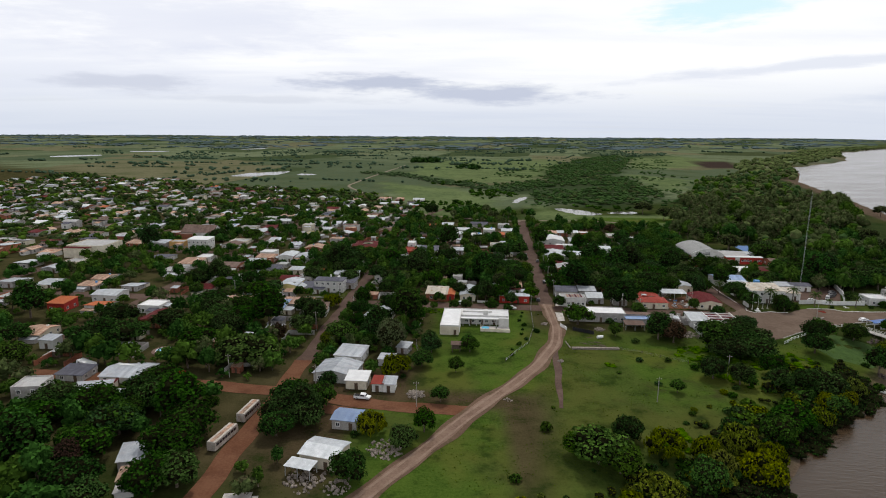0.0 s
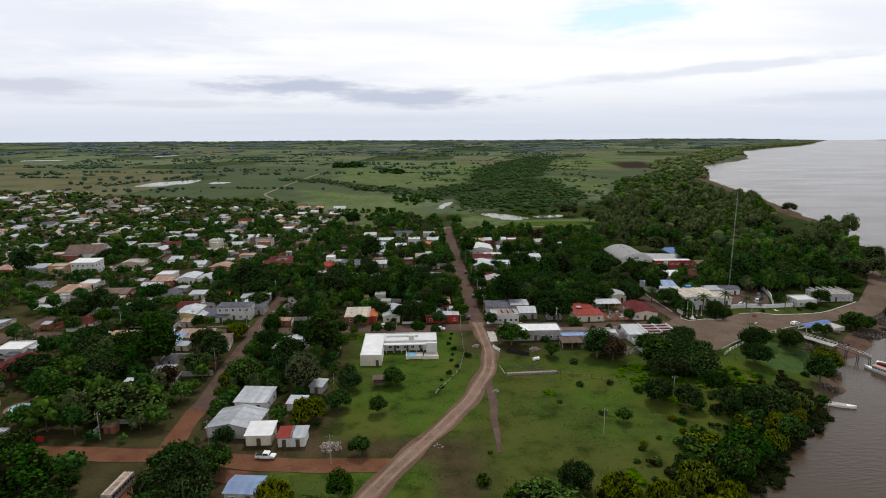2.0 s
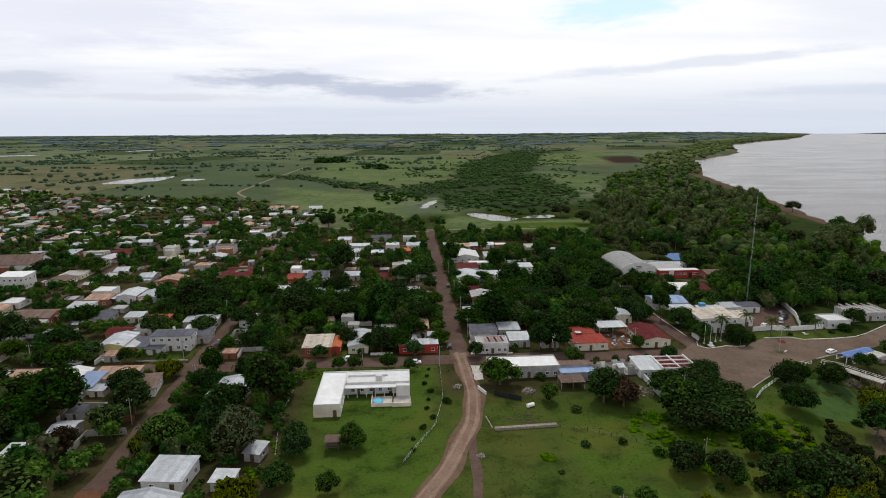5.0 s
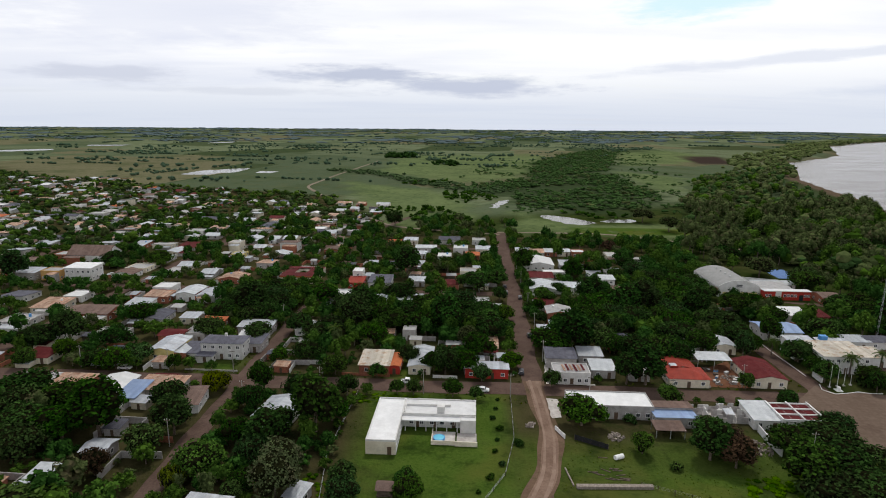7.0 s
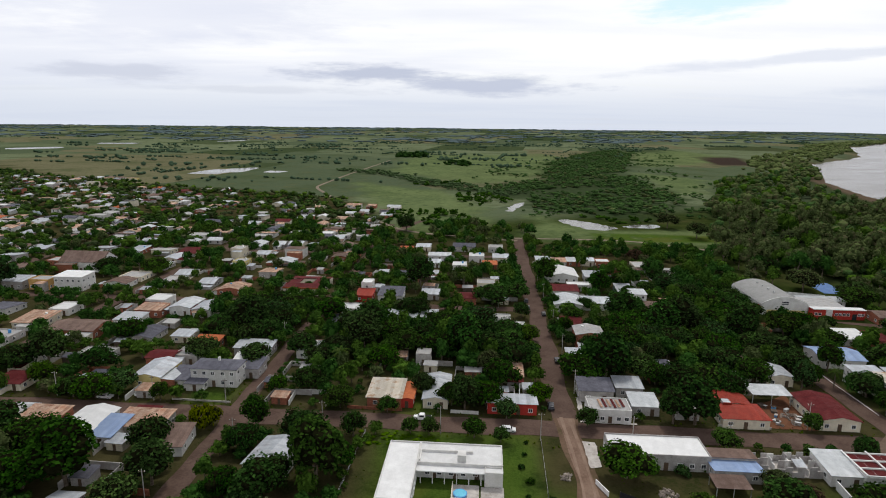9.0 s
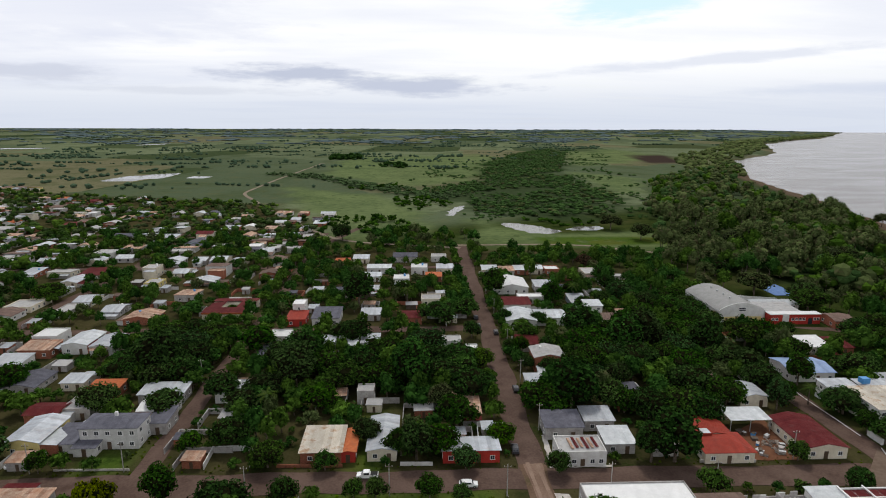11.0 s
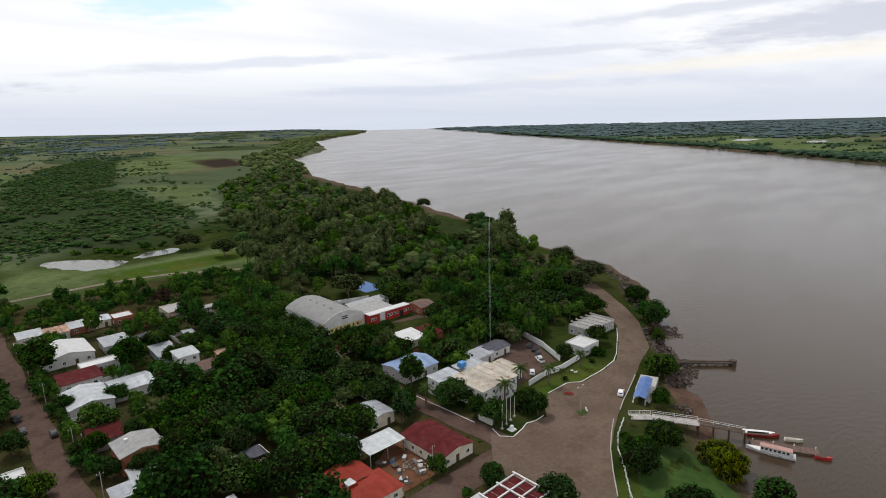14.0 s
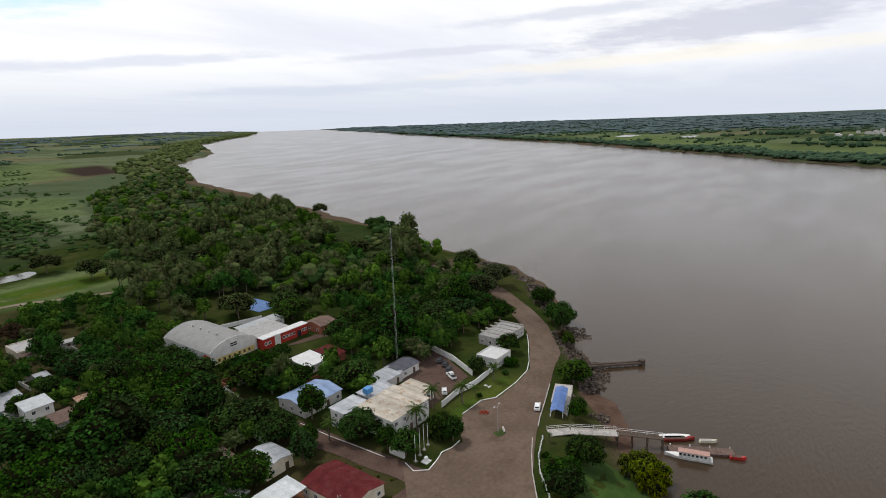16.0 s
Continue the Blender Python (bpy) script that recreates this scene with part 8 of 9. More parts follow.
sheet("yard", [(56, 5.5), (70, 5.5), (70, 27), (57, 18)], REDEARTH, "cluttered earth yard between two houses", 0.08, cat="yard")
sheet("mud_beach", [(156, -8), (178, 0), (180, -8), (172, -14), (156, -23), (146, -31), (134, -48), (122, -64), (112, -62), (120, -46), (132, -31), (146, -18)], MUD, "wet red-brown mud beach", 0.04, cat="beach")
sheet("river_lawn", [(94, -34), (102, -28), (112, -24), (124, -28), (122, -38), (112, -50), (100, -48)], mat("bank_grass", (0.026, 0.058, 0.010), (0.056, 0.104, 0.020), 0.3, 12, 0.95, 0.4), "bright grass of the river bank", 0.05, cat="grass")


def flagpole(u, v, h):
    e = thing("flagpole", u, v, label="slender white flagpole on the square", category="flagpole", group="flagpoles")
    bm = bmesh.new()
    tube(bm, (0, 0, -0.2), (0, 0, h), 0.09, 0.05, 6)
    part("pole", bm, WHITEPAINT, e)
    part("base", bm_of((-0.35, 0.35, -0.35, 0.35, -0.1, 0.35)), CONC, e)


for u, v, h in ((94, 8.2, 7.5), (96.8, 9, 8), (99.2, 9.6, 7.5), (101.6, 10.2, 6.5)):
    flagpole(u, v, h)
st = thing("monument", 95.5, 6, label="small white monument on a stepped base", category="monument")
part("step", bm_of((-1, 1, -1, 1, -0.1, 0.25)), WHITEPAINT, st)
part("block", bm_of((-0.4, 0.4, -0.4, 0.4, 0.252, 1.3)), WHITEPAINT, st)
st = thing("anchor_sign", 139, 15.5, label="white anchor-shaped ornament on the lawn", category="ornament")
part("shank", bm_of((-0.12, 0.12, -1.2, 1.2, 0.02, 0.22)), WHITEPAINT, st)
part("arm", bm_of((-0.9, 0.9, -1.0, -0.75, 0.03, 0.26)), WHITEPAINT, st)
part("stock", bm_of((-0.6, 0.6, 0.7, 0.9, 0.03, 0.26)), WHITEPAINT, st)
for u, v, s in ((105.5, 17.2, 1.0), (118, 21.5, 0.95), (125, 15.5, 0.9), (143.5, 16, 0.75), (131, 14.8, 0.5), (-33, 133, 1.1), (45, 140, 1.0), (-70, 31, 1.05), (88.5, 34, 0.8), (121, -15.5, 0.32), (-112, 20, 0.5)):
    palm(u, v, 7.0, s)
for u, v, r in ((109, 9.5, 2.6), (112.5, 11, 2.3), (132, 14, 0.8), (106, 10, 2.0), (150, 15.5, 1.0), (157, 17.5, 2.2)):
    p = G(u, v)
    bush(p.x, p.y, "mid", r / 1.1, random.Random(int(u)), 0.9)


def lamp_post(u, v):
    e = thing("street_lamp", u, v, label="grey street lamp with two arms on a grass island", category="street lamp")
    bm = bmesh.new()
    tube(bm, (0, 0, 0), (0, 0, 8.0), 0.12, 0.07, 7)
    part("pole", bm, POLE_M, e)
    for s in (-1, 1):
        bm = bmesh.new()
        tube(bm, (0, 0, 7.8), (1.3 * s, 0.3, 8.2), 0.05, 0.04, 5)
        arm = part("arm", bm, POLE_M, e)
        part("lamp_head", bm_of((1.3 * s - 0.35, 1.3 * s + 0.35, 0.15, 0.45, 8.12, 8.3)), STEEL, arm)


lamp_post(117, -2)
sheet("grass_island", [(115, -3.4), (116.5, -0.6), (119, -1.6), (118, -4)], mat("island_grass", (0.03, 0.05, 0.012), (0.06, 0.085, 0.022), 1, 9, 0.95, 0.4), "small round grass island", 0.2, 1.0, cat="grass")
for u, v in ((118.6, -3.0), (119.4, -2.2)):
    b = thing("bench", u, v, 35, label="small pale concrete bench", category="bench", group="benches")
    part("seat", bm_of((-0.8, 0.8, -0.25, 0.25, 0.42, 0.52)), CONC, b)
    for x in (-0.6, 0.6):
        part("leg", bm_of((x - 0.1, x + 0.1, -0.2, 0.2, -0.1, 0.42)), CONC, b)


def heap(name, u, v, r, h, n, material, label, seed, flat=0.6):
    """A loose heap of broken stones, joined."""
    rg = random.Random(seed)
    bm = bmesh.new()
    for _ in range(n):
        a, q = rg.uniform(0, 6.28), r * math.sqrt(rg.random())
        s = rg.uniform(0.15, 0.5) * min(1, r / 3 + 0.3) * (rg.choice([1, 1, 1.3, 1.7]) if material == ROCK else 1)
        z = h * (1 - q / r) * rg.random()
        m = Matrix.Translation((q * math.cos(a), q * math.sin(a), z)) @ Euler((rg.random() * 3, rg.random() * 3, rg.random() * 3)).to_matrix().to_4x4() @ Matrix.Diagonal((s, s * rg.uniform(0.6, 1.2), s * flat, 1))
        v0 = [m @ Vector(c) for c in ((-1, -1, -0.8), (1, -0.8, -1), (0.9, 1, -1), (-1, 0.9, -0.9), (-0.7, -0.8, 0.9), (0.8, -0.7, 1), (0.7, 0.8, 0.8), (-0.8, 0.7, 1))]
        vs = [bm.verts.new(c) for c in v0]
        for f in ((3, 2, 1, 0), (4, 5, 6, 7), (0, 1, 5, 4), (1, 2, 6, 5), (2, 3, 7, 6), (3, 0, 4, 7)):
            bm.faces.new([vs[i] for i in f])
    p = G(u, v)
    me = bpy.data.meshes.new(name)
    bm.to_mesh(me)
    bm.free()
    me.materials.append(material)
    ob = new(name, me)
    ob.matrix_basis = Matrix.Translation((p.x, p.y, gz(p.x, p.y)))
    return tagged(ob, label, "stones", kind="stuff")


b = heap("red_sand_heap", 124, 7, 1.3, 0.5, 60, mat("red_gravel", (0.20, 0.035, 0.022), (0.30, 0.06, 0.04), 3, 6, 0.95, 0.3), "heap of red gravel beside the kerb", 1)
for i, (u, v, r, n) in enumerate(((182, 6, 5, 110), (190, 14, 5, 110), (197, 19, 5, 110), (170, -4, 4, 70), (160, -8, 4, 60), (148, -8, 4, 60), (228, 42, 6, 90), (246, 58, 7, 120), (258, 70, 7, 130), (266, 84, 7, 120), (270, 100, 7, 110), (140, -68, 6, 170), (134, -62, 5, 110), (164, -10, 4, 70), (172, -8, 5, 90), (178, -3, 5, 90), (216, 28, 5, 110), (222, 36, 5, 110), (236, 50, 6, 110), (112, -58, 3, 40), (144, -20, 3, 40), (127, -25, 3, 40), (203, 12, 5, 110), (208, 17, 5, 90))):
    heap("rocks", u, v, r, 0.9, n, ROCK, "dark broken rocks on the river bank", 10 + i, 0.8)


def passenger_shelter():
    """Waiting shelter with a blue vaulted sheet roof and white posts."""
    e = thing("shelter", 140.5, -8.9, 20, label="waiting shelter with a blue sheet roof and white posts", category="shelter")
    TAKEN.append((126, 157, -15, -1))
    part("floor_slab", bm_of((-9.5, 15, -2.8, 2.8, -3.4, 0.2)), CONC, e)
    bm = bmesh.new()
    w = 1.9
    top = [(-7.6, -w, 2.7), (7.6, -w, 2.7), (7.6, 0, 3.35), (-7.6, 0, 3.35), (7.6, w, 2.7), (-7.6, w, 2.7)]
    prism(bm, top, [(a, b, c - 0.1) for a, b, c in top], [(0, 1, 2, 3), (3, 2, 4, 5)])
    part("roof", bm, ROOF["blue"], e)
    for x in (-7.3, -3.7, 0, 3.7, 7.3):
        for y in (-1.7, 1.7):
            part("post", bm_of((x - 0.1, x + 0.1, y - 0.1, y + 0.1, 0.2, 2.75)), WHITEPAINT, e)
    part("low_wall", bm_of((-7.4, 7.4, 1.78, 1.95, 0.2, 1.1)), WHITEPAINT, e)
    for y in (-0.7, 0.9):
        part("bench_seat", bm_of((-4.5, 4.5, y - 0.2, y + 0.2, 0.55, 0.65)), DARKWOOD, e)


passenger_shelter()
wall_run("kerb", [(126, -9.5), (131, -7.5), (140, -4.4), (153, 0.5)], 0.3, 0.25, CONC, "low kerb of the shelter terrace", "kerb")


def jetty():
    """Concrete and timber jetty on piles, with white rails, down to the moored barge."""
    e = thing("jetty", 124, -14, label="long jetty on piles with white rails", category="jetty")
    inv = e.matrix_basis.inverted()
    line = [Vector((*G(u, v).xy, z)) for u, v, z in ((124.5, -13.5, 0.15), (129, -18, 0.1), (135.3, -28.5, -0.3), (141, -39, -1.2))]
    line = [inv @ p for p in line]
    for i, (a, b) in enumerate(zip(line, line[1:])):
        q = (b - a).normalized()
        s = Vector((-q.y, q.x, 0)).normalized()
        w = 1.7 if i < 2 else 0.9
        k = max(3, int((b - a).length / 0.9))
        for j in range(k):
            p0, p1 = a.lerp(b, j / k), a.lerp(b, (j + 0.94) / k)
            bm = bmesh.new()
            slab(bm, [p0 - s * w, p1 - s * w, p1 + s * w, p0 + s * w], 0.2)
            bmesh.ops.recalc_face_normals(bm, faces=bm.faces)
            part("plank", bm, CONC if i < 2 else DARKWOOD, e)
        k = max(2, int((b - a).length / 3.0))
        for j in range(k + 1):
            p = a.lerp(b, j / k)
            for t in (-1, 1):
                c = p + s * (w - 0.15) * t
                bm = bmesh.new()
                tube(bm, c + Vector((0, 0, -5.5)), c, 0.16, 0.14, 7)
                part("support_post", bm, DARKWOOD, e)
                if i < 2 or t > 0:
                    bm = bmesh.new()
                    tube(bm, c, c + Vector((0, 0, 1.05)), 0.06, 0.06, 5)
                    part("rail_post", bm, WHITEPAINT, e)
        for t in (-1, 1):
            for z in (0.55, 1.05):
                if i == 2 and t < 0:
                    continue
                bm = bmesh.new()
                off = s * (w - 0.15) * t + Vector((0, 0, z))
                tube(bm, a + off, b + off, 0.05, 0.05, 5)
                part("rail", bm, WHITEPAINT, e)


jetty()


def hull(bm, length, width, h, rake=0.25, z0=0.0):
    """A boat's shell, pointed at +x."""
    k = 9
    rows = []
    for i in range(k + 1):
        t = i / k
        f = 1.0 if t < 0.5 else max(0.04, 1 - ((t - 0.5) / 0.5) ** 2.2)
        x = -length / 2 + length * t
        lift = 0.35 * max(0, t - 0.6) ** 2 * 4 * h
        rows.append([(x, -width / 2 * f, h + lift), (x + rake * (t - 1), -width / 2 * f * 0.75, z0 + lift * 0.5), (x + rake * (t - 1), width / 2 * f * 0.75, z0 + lift * 0.5), (x, width / 2 * f, h + lift)])
    V = [[bm.verts.new(p) for p in r] for r in rows]
    for a, b in zip(V, V[1:]):
        for i in range(3):
            bm.faces.new((a[i], b[i], b[i + 1], a[i + 1]))
        bm.faces.new((a[3], b[3], b[0], a[0]))
    bm.faces.new(V[0][::-1])
    bm.faces.new(V[-1])


def boat(u, v, rot, length, width, hullm, deckm, label, cabin=None, canopy=None):
    e = thing("boat", u, v, rot, z=-4.25, label=label, category="boat", group="boats at the jetty")
    bm = bmesh.new()
    hull(bm, length, width, 1.0)
    bmesh.ops.recalc_face_normals(bm, faces=bm.faces)
    part("hull", bm, hullm, e)
    part("deck", bm_of((-length * 0.46, length * 0.2, -width * 0.42, width * 0.42, 1.0, 1.06)), deckm, e)
    if cabin:
        l = length * 0.62
        part("cabin", bm_of((-length * 0.42, -length * 0.42 + l, -width * 0.38, width * 0.38, 1.06, 2.3)), WHITEPAINT, e)
        for i in range(7):
            for s in (-1, 1):
                x = -length * 0.40 + l * (i + 0.25) / 7.2
                part("cabin_window", bm_of((x, x + l / 12, *sorted((s * width * 0.38, s * (width * 0.38 + 0.03))), 1.5, 2.05)), GLASS, e)
        part("cabin_roof", bm_of((-length * 0.44, -length * 0.40 + l, -width * 0.43, width * 0.43, 2.302, 2.42)), cabin, e)
    if canopy:
        part("canopy", bm_of((-length * 0.4, length * 0.15, -width * 0.4, width * 0.4, 1.9, 2.0)), canopy, e)
        for x in (-length * 0.38, length * 0.12):
            for s in (-1, 1):
                part("canopy_post", bm_of((x - 0.04, x + 0.04, s * width * 0.36 - 0.04, s * width * 0.36 + 0.04, 1.0, 1.9)), STEEL, e)
    return e


PINKROOF = mat("faded_pink_roof", (0.34, 0.20, 0.17), (0.44, 0.28, 0.24), 1, 8, 0.8, 0.1)
boat(139.5, -46, 105, 11.5, 2.6, WHITEPAINT, CONC, "long white passenger boat with a faded pink roof", cabin=PINKROOF)
boat(147.5, -40.5, -55, 8.2, 2.2, WHITEPAINT, WHITEPAINT, "white launch with a red waterline", canopy=None)
boat(147.2, -41.6, -55, 8.4, 1.9, mat("old_red_paint", (0.16, 0.02, 0.018), (0.24, 0.035, 0.03), 1, 6, 0.6, 0.1), DARKWOOD, "low dark red rowing boat")
boat(146.2, -56.6, -70, 3.8, 1.3, CARR, DARKWOOD, "small red dinghy beside the barge")
boat(150.2, -48.5, -60, 4.4, 1.2, mat("cream_boat", (0.5, 0.46, 0.36), (0.62, 0.58, 0.48), 1, 6, 0.6, 0.05), CONC, "small cream rowing boat")
boat(107, -70, -25, 9.0, 2.2, WHITEPAINT, CONC, "old white boat drawn up on the bank")
boat(121, -39, 20, 3.2, 1.2, CARD, DARKWOOD, "small dark boat on the mud")


def barge():
    e = thing("barge", 144.2, -48, -63, z=-4.4, label="flat dark landing barge with a plank deck", category="barge")
    part("hull", bm_of((-8.2, 8.2, -1.6, 1.6, 0, 0.95)), DARKWOOD, e)
    for i in range(16):
        x = -8.0 + i
        part("plank", bm_of((x, x + 0.92, -1.65, 1.65, 0.954, 1.04)), mat("deck_plank", (0.10, 0.065, 0.055), (0.18, 0.125, 0.105), 1.5, 8, 0.9, 0.25) if i == 0 else bpy.data.materials["deck_plank"], e)
    for x in (-7.5, -2.5, 2.5, 7.5):
        bm = bmesh.new()
        tube(bm, (x, 1.4, 1.04), (x, 1.4, 1.6), 0.13, 0.16, 7)
        part("bollard", bm, WHITEPAINT, e)


barge()


def old_pier():
    """Ruined dark pier: two beams on piles with a block at the head."""
    e = thing("old_pier", 177, -3, label="old dark timber pier with a block at its head", category="pier")
    inv = e.matrix_basis.inverted()
    a, b = inv @ Vector((*G(176, -2).xy, -2.9)), inv @ Vector((*G(190, -17).xy, -3.1))
    q = (b - a).normalized()
    s = Vector((-q.y, q.x, 0))
    for t in (-1, 1):
        bm = bmesh.new()
        tube(bm, a + s * 0.7 * t, b + s * 0.7 * t, 0.42, 0.38, 6)
        part("beam", bm, DARKWOOD, e)
        for j in range(8):
            c = a.lerp(b, j / 7) + s * 0.7 * t
            bm = bmesh.new()
            tube(bm, c + Vector((0, 0, -4)), c + Vector((0, 0, 0.3)), 0.2, 0.17, 6)
            part("support_post", bm, DARKWOOD, e)
    for j in range(14):
        p0 = a.lerp(b, (j + 0.2) / 14)
        bm = bmesh.new()
        slab(bm, [p0 - s * 0.8, p0 + q * 0.5 - s * 0.8, p0 + q * 0.5 + s * 0.8, p0 + s * 0.8], 0.12)
        bmesh.ops.recalc_face_normals(bm, faces=bm.faces)
        part("plank", bm, DARKWOOD, e)
    part("head_block", bm_of((b.x - 1, b.x + 1, b.y - 1, b.y + 1, b.z - 3.5, b.z + 1.0)), ROCK, e)


old_pier()

# ---- vehicles, poles and small things ----


def vehicle_mesh(length, width, profile):
    """Body from a side outline of x, z, tucked in towards the roof."""
    bm = bmesh.new()
    ring = {}
    for s in (-1, 1):
        ring[s] = [bm.verts.new((x, s * width / 2 * (1.0 if z < 0.95 else 0.82), z)) for x, z in profile]
    n_ = len(profile)
    for i in range(n_):
        j = (i + 1) % n_
        bm.faces.new((ring[-1][i], ring[-1][j], ring[1][j], ring[1][i]))
    bm.faces.new(ring[-1][::-1])
    bm.faces.new(ring[1])
    bmesh.ops.recalc_face_normals(bm, faces=bm.faces)
    return bm


def wheels(e, xs, y, r, w=0.2):
    for x in xs:
        for s in (-1, 1):
            bm = bmesh.new()
            tube(bm, (x, s * y - w / 2, r), (x, s * y + w / 2, r), r, r, 12)
            t = part("tyre", bm, RUBBER, e)
            bm = bmesh.new()
            tube(bm, (x, s * (y + 0.06), r), (x, s * (y + 0.12), r), r * 0.55, r * 0.55, 8)
            part("rim", bm, STEEL, t)


CARS = {}


def car(u, v, rot, paint, label, kind="car"):
    key = (kind, paint.name)
    if key in CARS:
        p = G(u, v)
        e = copy_thing(CARS[key], Matrix.Translation((p.x, p.y, gz(p.x, p.y) + 0.1)) @ Matrix.Rotation(-TURN + radians(rot), 4, "Z"))
        return tagged(e, label)
    p = G(u, v)
    e = thing("car" if kind == "car" else "pickup", u, v, rot, z=gz(p.x, p.y) + 0.1, label=label, category="car" if kind == "car" else "pickup", group="parked vehicles")
    if kind == "car":
        prof = [(-2.1, 0.3), (2.1, 0.3), (2.15, 0.75), (1.25, 0.95), (0.55, 1.42), (-1.3, 1.45), (-1.95, 0.98), (-2.15, 0.85)]
        part("body", vehicle_mesh(4.3, 1.75, prof), paint, e)
        part("windscreen", bm_of((0.62, 1.12, -0.62, 0.62, 1.0, 1.22)), GLASS, e)
        for s in (-1, 1):
            part("side_window", bm_of((-1.4, 0.6, *sorted((s * 0.74, s * 0.80)), 1.0, 1.34)), GLASS, e)
        part("rear_window", bm_of((-1.9, -1.45, -0.6, 0.6, 1.0, 1.25)), GLASS, e)
    else:
        prof = [(-2.5, 0.4), (2.5, 0.4), (2.55, 0.9), (1.45, 1.08), (0.85, 1.72), (-0.45, 1.74), (-0.6, 1.1), (-2.5, 1.08)]
        part("body", vehicle_mesh(5.0, 1.8, prof), paint, e)
        part("load_bed", bm_of((-2.4, -0.7, -0.75, 0.75, 1.085, 1.12)), RUBBER, e)
        part("windscreen", bm_of((0.95, 1.4, -0.65, 0.65, 1.12, 1.42)), GLASS, e)
        for s in (-1, 1):
            part("side_window", bm_of((-0.4, 0.85, *sorted((s * 0.76, s * 0.82)), 1.15, 1.6)), GLASS, e)
    for s in (-1, 1):
        part("headlight", bm_of((2.1 if kind == "car" else 2.5, 2.17 if kind == "car" else 2.57, s * 0.6 - 0.15, s * 0.6 + 0.15, 0.6, 0.75)), STEEL, e)
    wheels(e, (-1.35, 1.35) if kind == "car" else (-1.55, 1.6), 0.8, 0.32)
    CARS[key] = e
    return e


car(-64, -97.5, -6, CARW, "white pickup parked on the red earth road", "pickup")
car(-39.5, 1.8, 180, CARW, "white pickup parked in the street", "pickup")
car(-16, -2.4, 0, CARW, "small white car in the cross street")
car(135, -4.5, 25, CARW, "white car parked by the waterfront shelter")
for u, v, r in ((-6 + 2.6, 114, 90), (-6 + 2.7, 104, 92), (-2.9, 12, 88), (2.8, 46, 90), (2.9, 96, 90)):
    car(u, v, r, CARD, "dark car parked along the street")
for u, v, r in ((-122, 10.5, 80), (-126, 9.5, 90), (-135, 6, 0)):
    car(u, v, r, CARD if u > -125 else CARW, "car parked before the yellow house")
for i, (u, v, r) in enumerate(((138, 29, 60), (144.5, 36.5, 30), (142, 33, 30), (128, 24.5, 40), (146, 40, 30))):
    car(u, v, r, (CARW, CARD, CARD)[i % 3], "car parked in the bare yard", "pickup" if i == 0 else "car")
car(60, 33, 10, CARW, "white car beside the cream house")


def bus(u, v, rot, label, paint, length=9.5, wreck=False):
    e = thing("bus", u, v, rot, label=label, category="bus", group="buses")
    TAKEN.append((u - 5, u + 5, v - 5, v + 5))
    w, h = 2.4, 2.7
    prof = [(-length / 2, 0.35), (length / 2 - 0.1, 0.35), (length / 2, 1.3), (length / 2 - 0.35, h), (-length / 2 + 0.15, h), (-length / 2, 1.4)]
    bm = bmesh.new()
    L, R = [bm.verts.new((x, -w / 2, z)) for x, z in prof], [bm.verts.new((x, w / 2, z)) for x, z in prof]
    for i in range(6):
        j = (i + 1) % 6
        bm.faces.new((L[i], L[j], R[j], R[i]))
    bm.faces.new(L[::-1]), bm.faces.new(R)
    bmesh.ops.recalc_face_normals(bm, faces=bm.faces)
    part("body", bm, paint, e)
    k = 7
    for i in range(k):
        for s in (-1, 1):
            x = -length / 2 + 0.6 + (length - 1.6) * i / k
            part("side_window", bm_of((x, x + (length - 1.6) / k * 0.82, *sorted((s * w / 2, s * (w / 2 + 0.03))), 1.45, 2.2)), GLASS, e)
    part("windscreen", bm_of((length / 2 - 0.28, length / 2 + 0.02, -w * 0.42, w * 0.42, 1.4, 2.2)), GLASS, e)
    part("roof_strip", bm_of((-length / 2 + 0.4, length / 2 - 0.6, -0.5, 0.5, h + 0.002, h + 0.09)), WHITEPAINT if not wreck else ROOF["rust"], e)
    if not wreck:
        wheels(e, (-length * 0.3, length * 0.32), 1.05, 0.45, 0.26)
    else:
        for x in (-3, 3):
            part("axle_stand", bm_of((x - 0.2, x + 0.2, -0.9, 0.9, -0.1, 0.36)), DARKWOOD, e)
    return e


bus(-162, -84, 155, "old white bus parked under the trees", CARW, 8.5)
bus(-146, -86, -12, "white bus parked beside the red earth road", CARW, 9.5)
OLD = mat("faded_bus_paint", (0.34, 0.30, 0.26), (0.50, 0.46, 0.41), 0.8, 8, 0.8, 0.15, stain=((0.22, 0.13, 0.09), 0.6))
bus(-94, -110.5, 85, "derelict pale bus body beside the lane", OLD, 9.5, True)
bus(-94.8, -125, 82, "derelict stripped bus body beside the lane", OLD, 10.5, True)


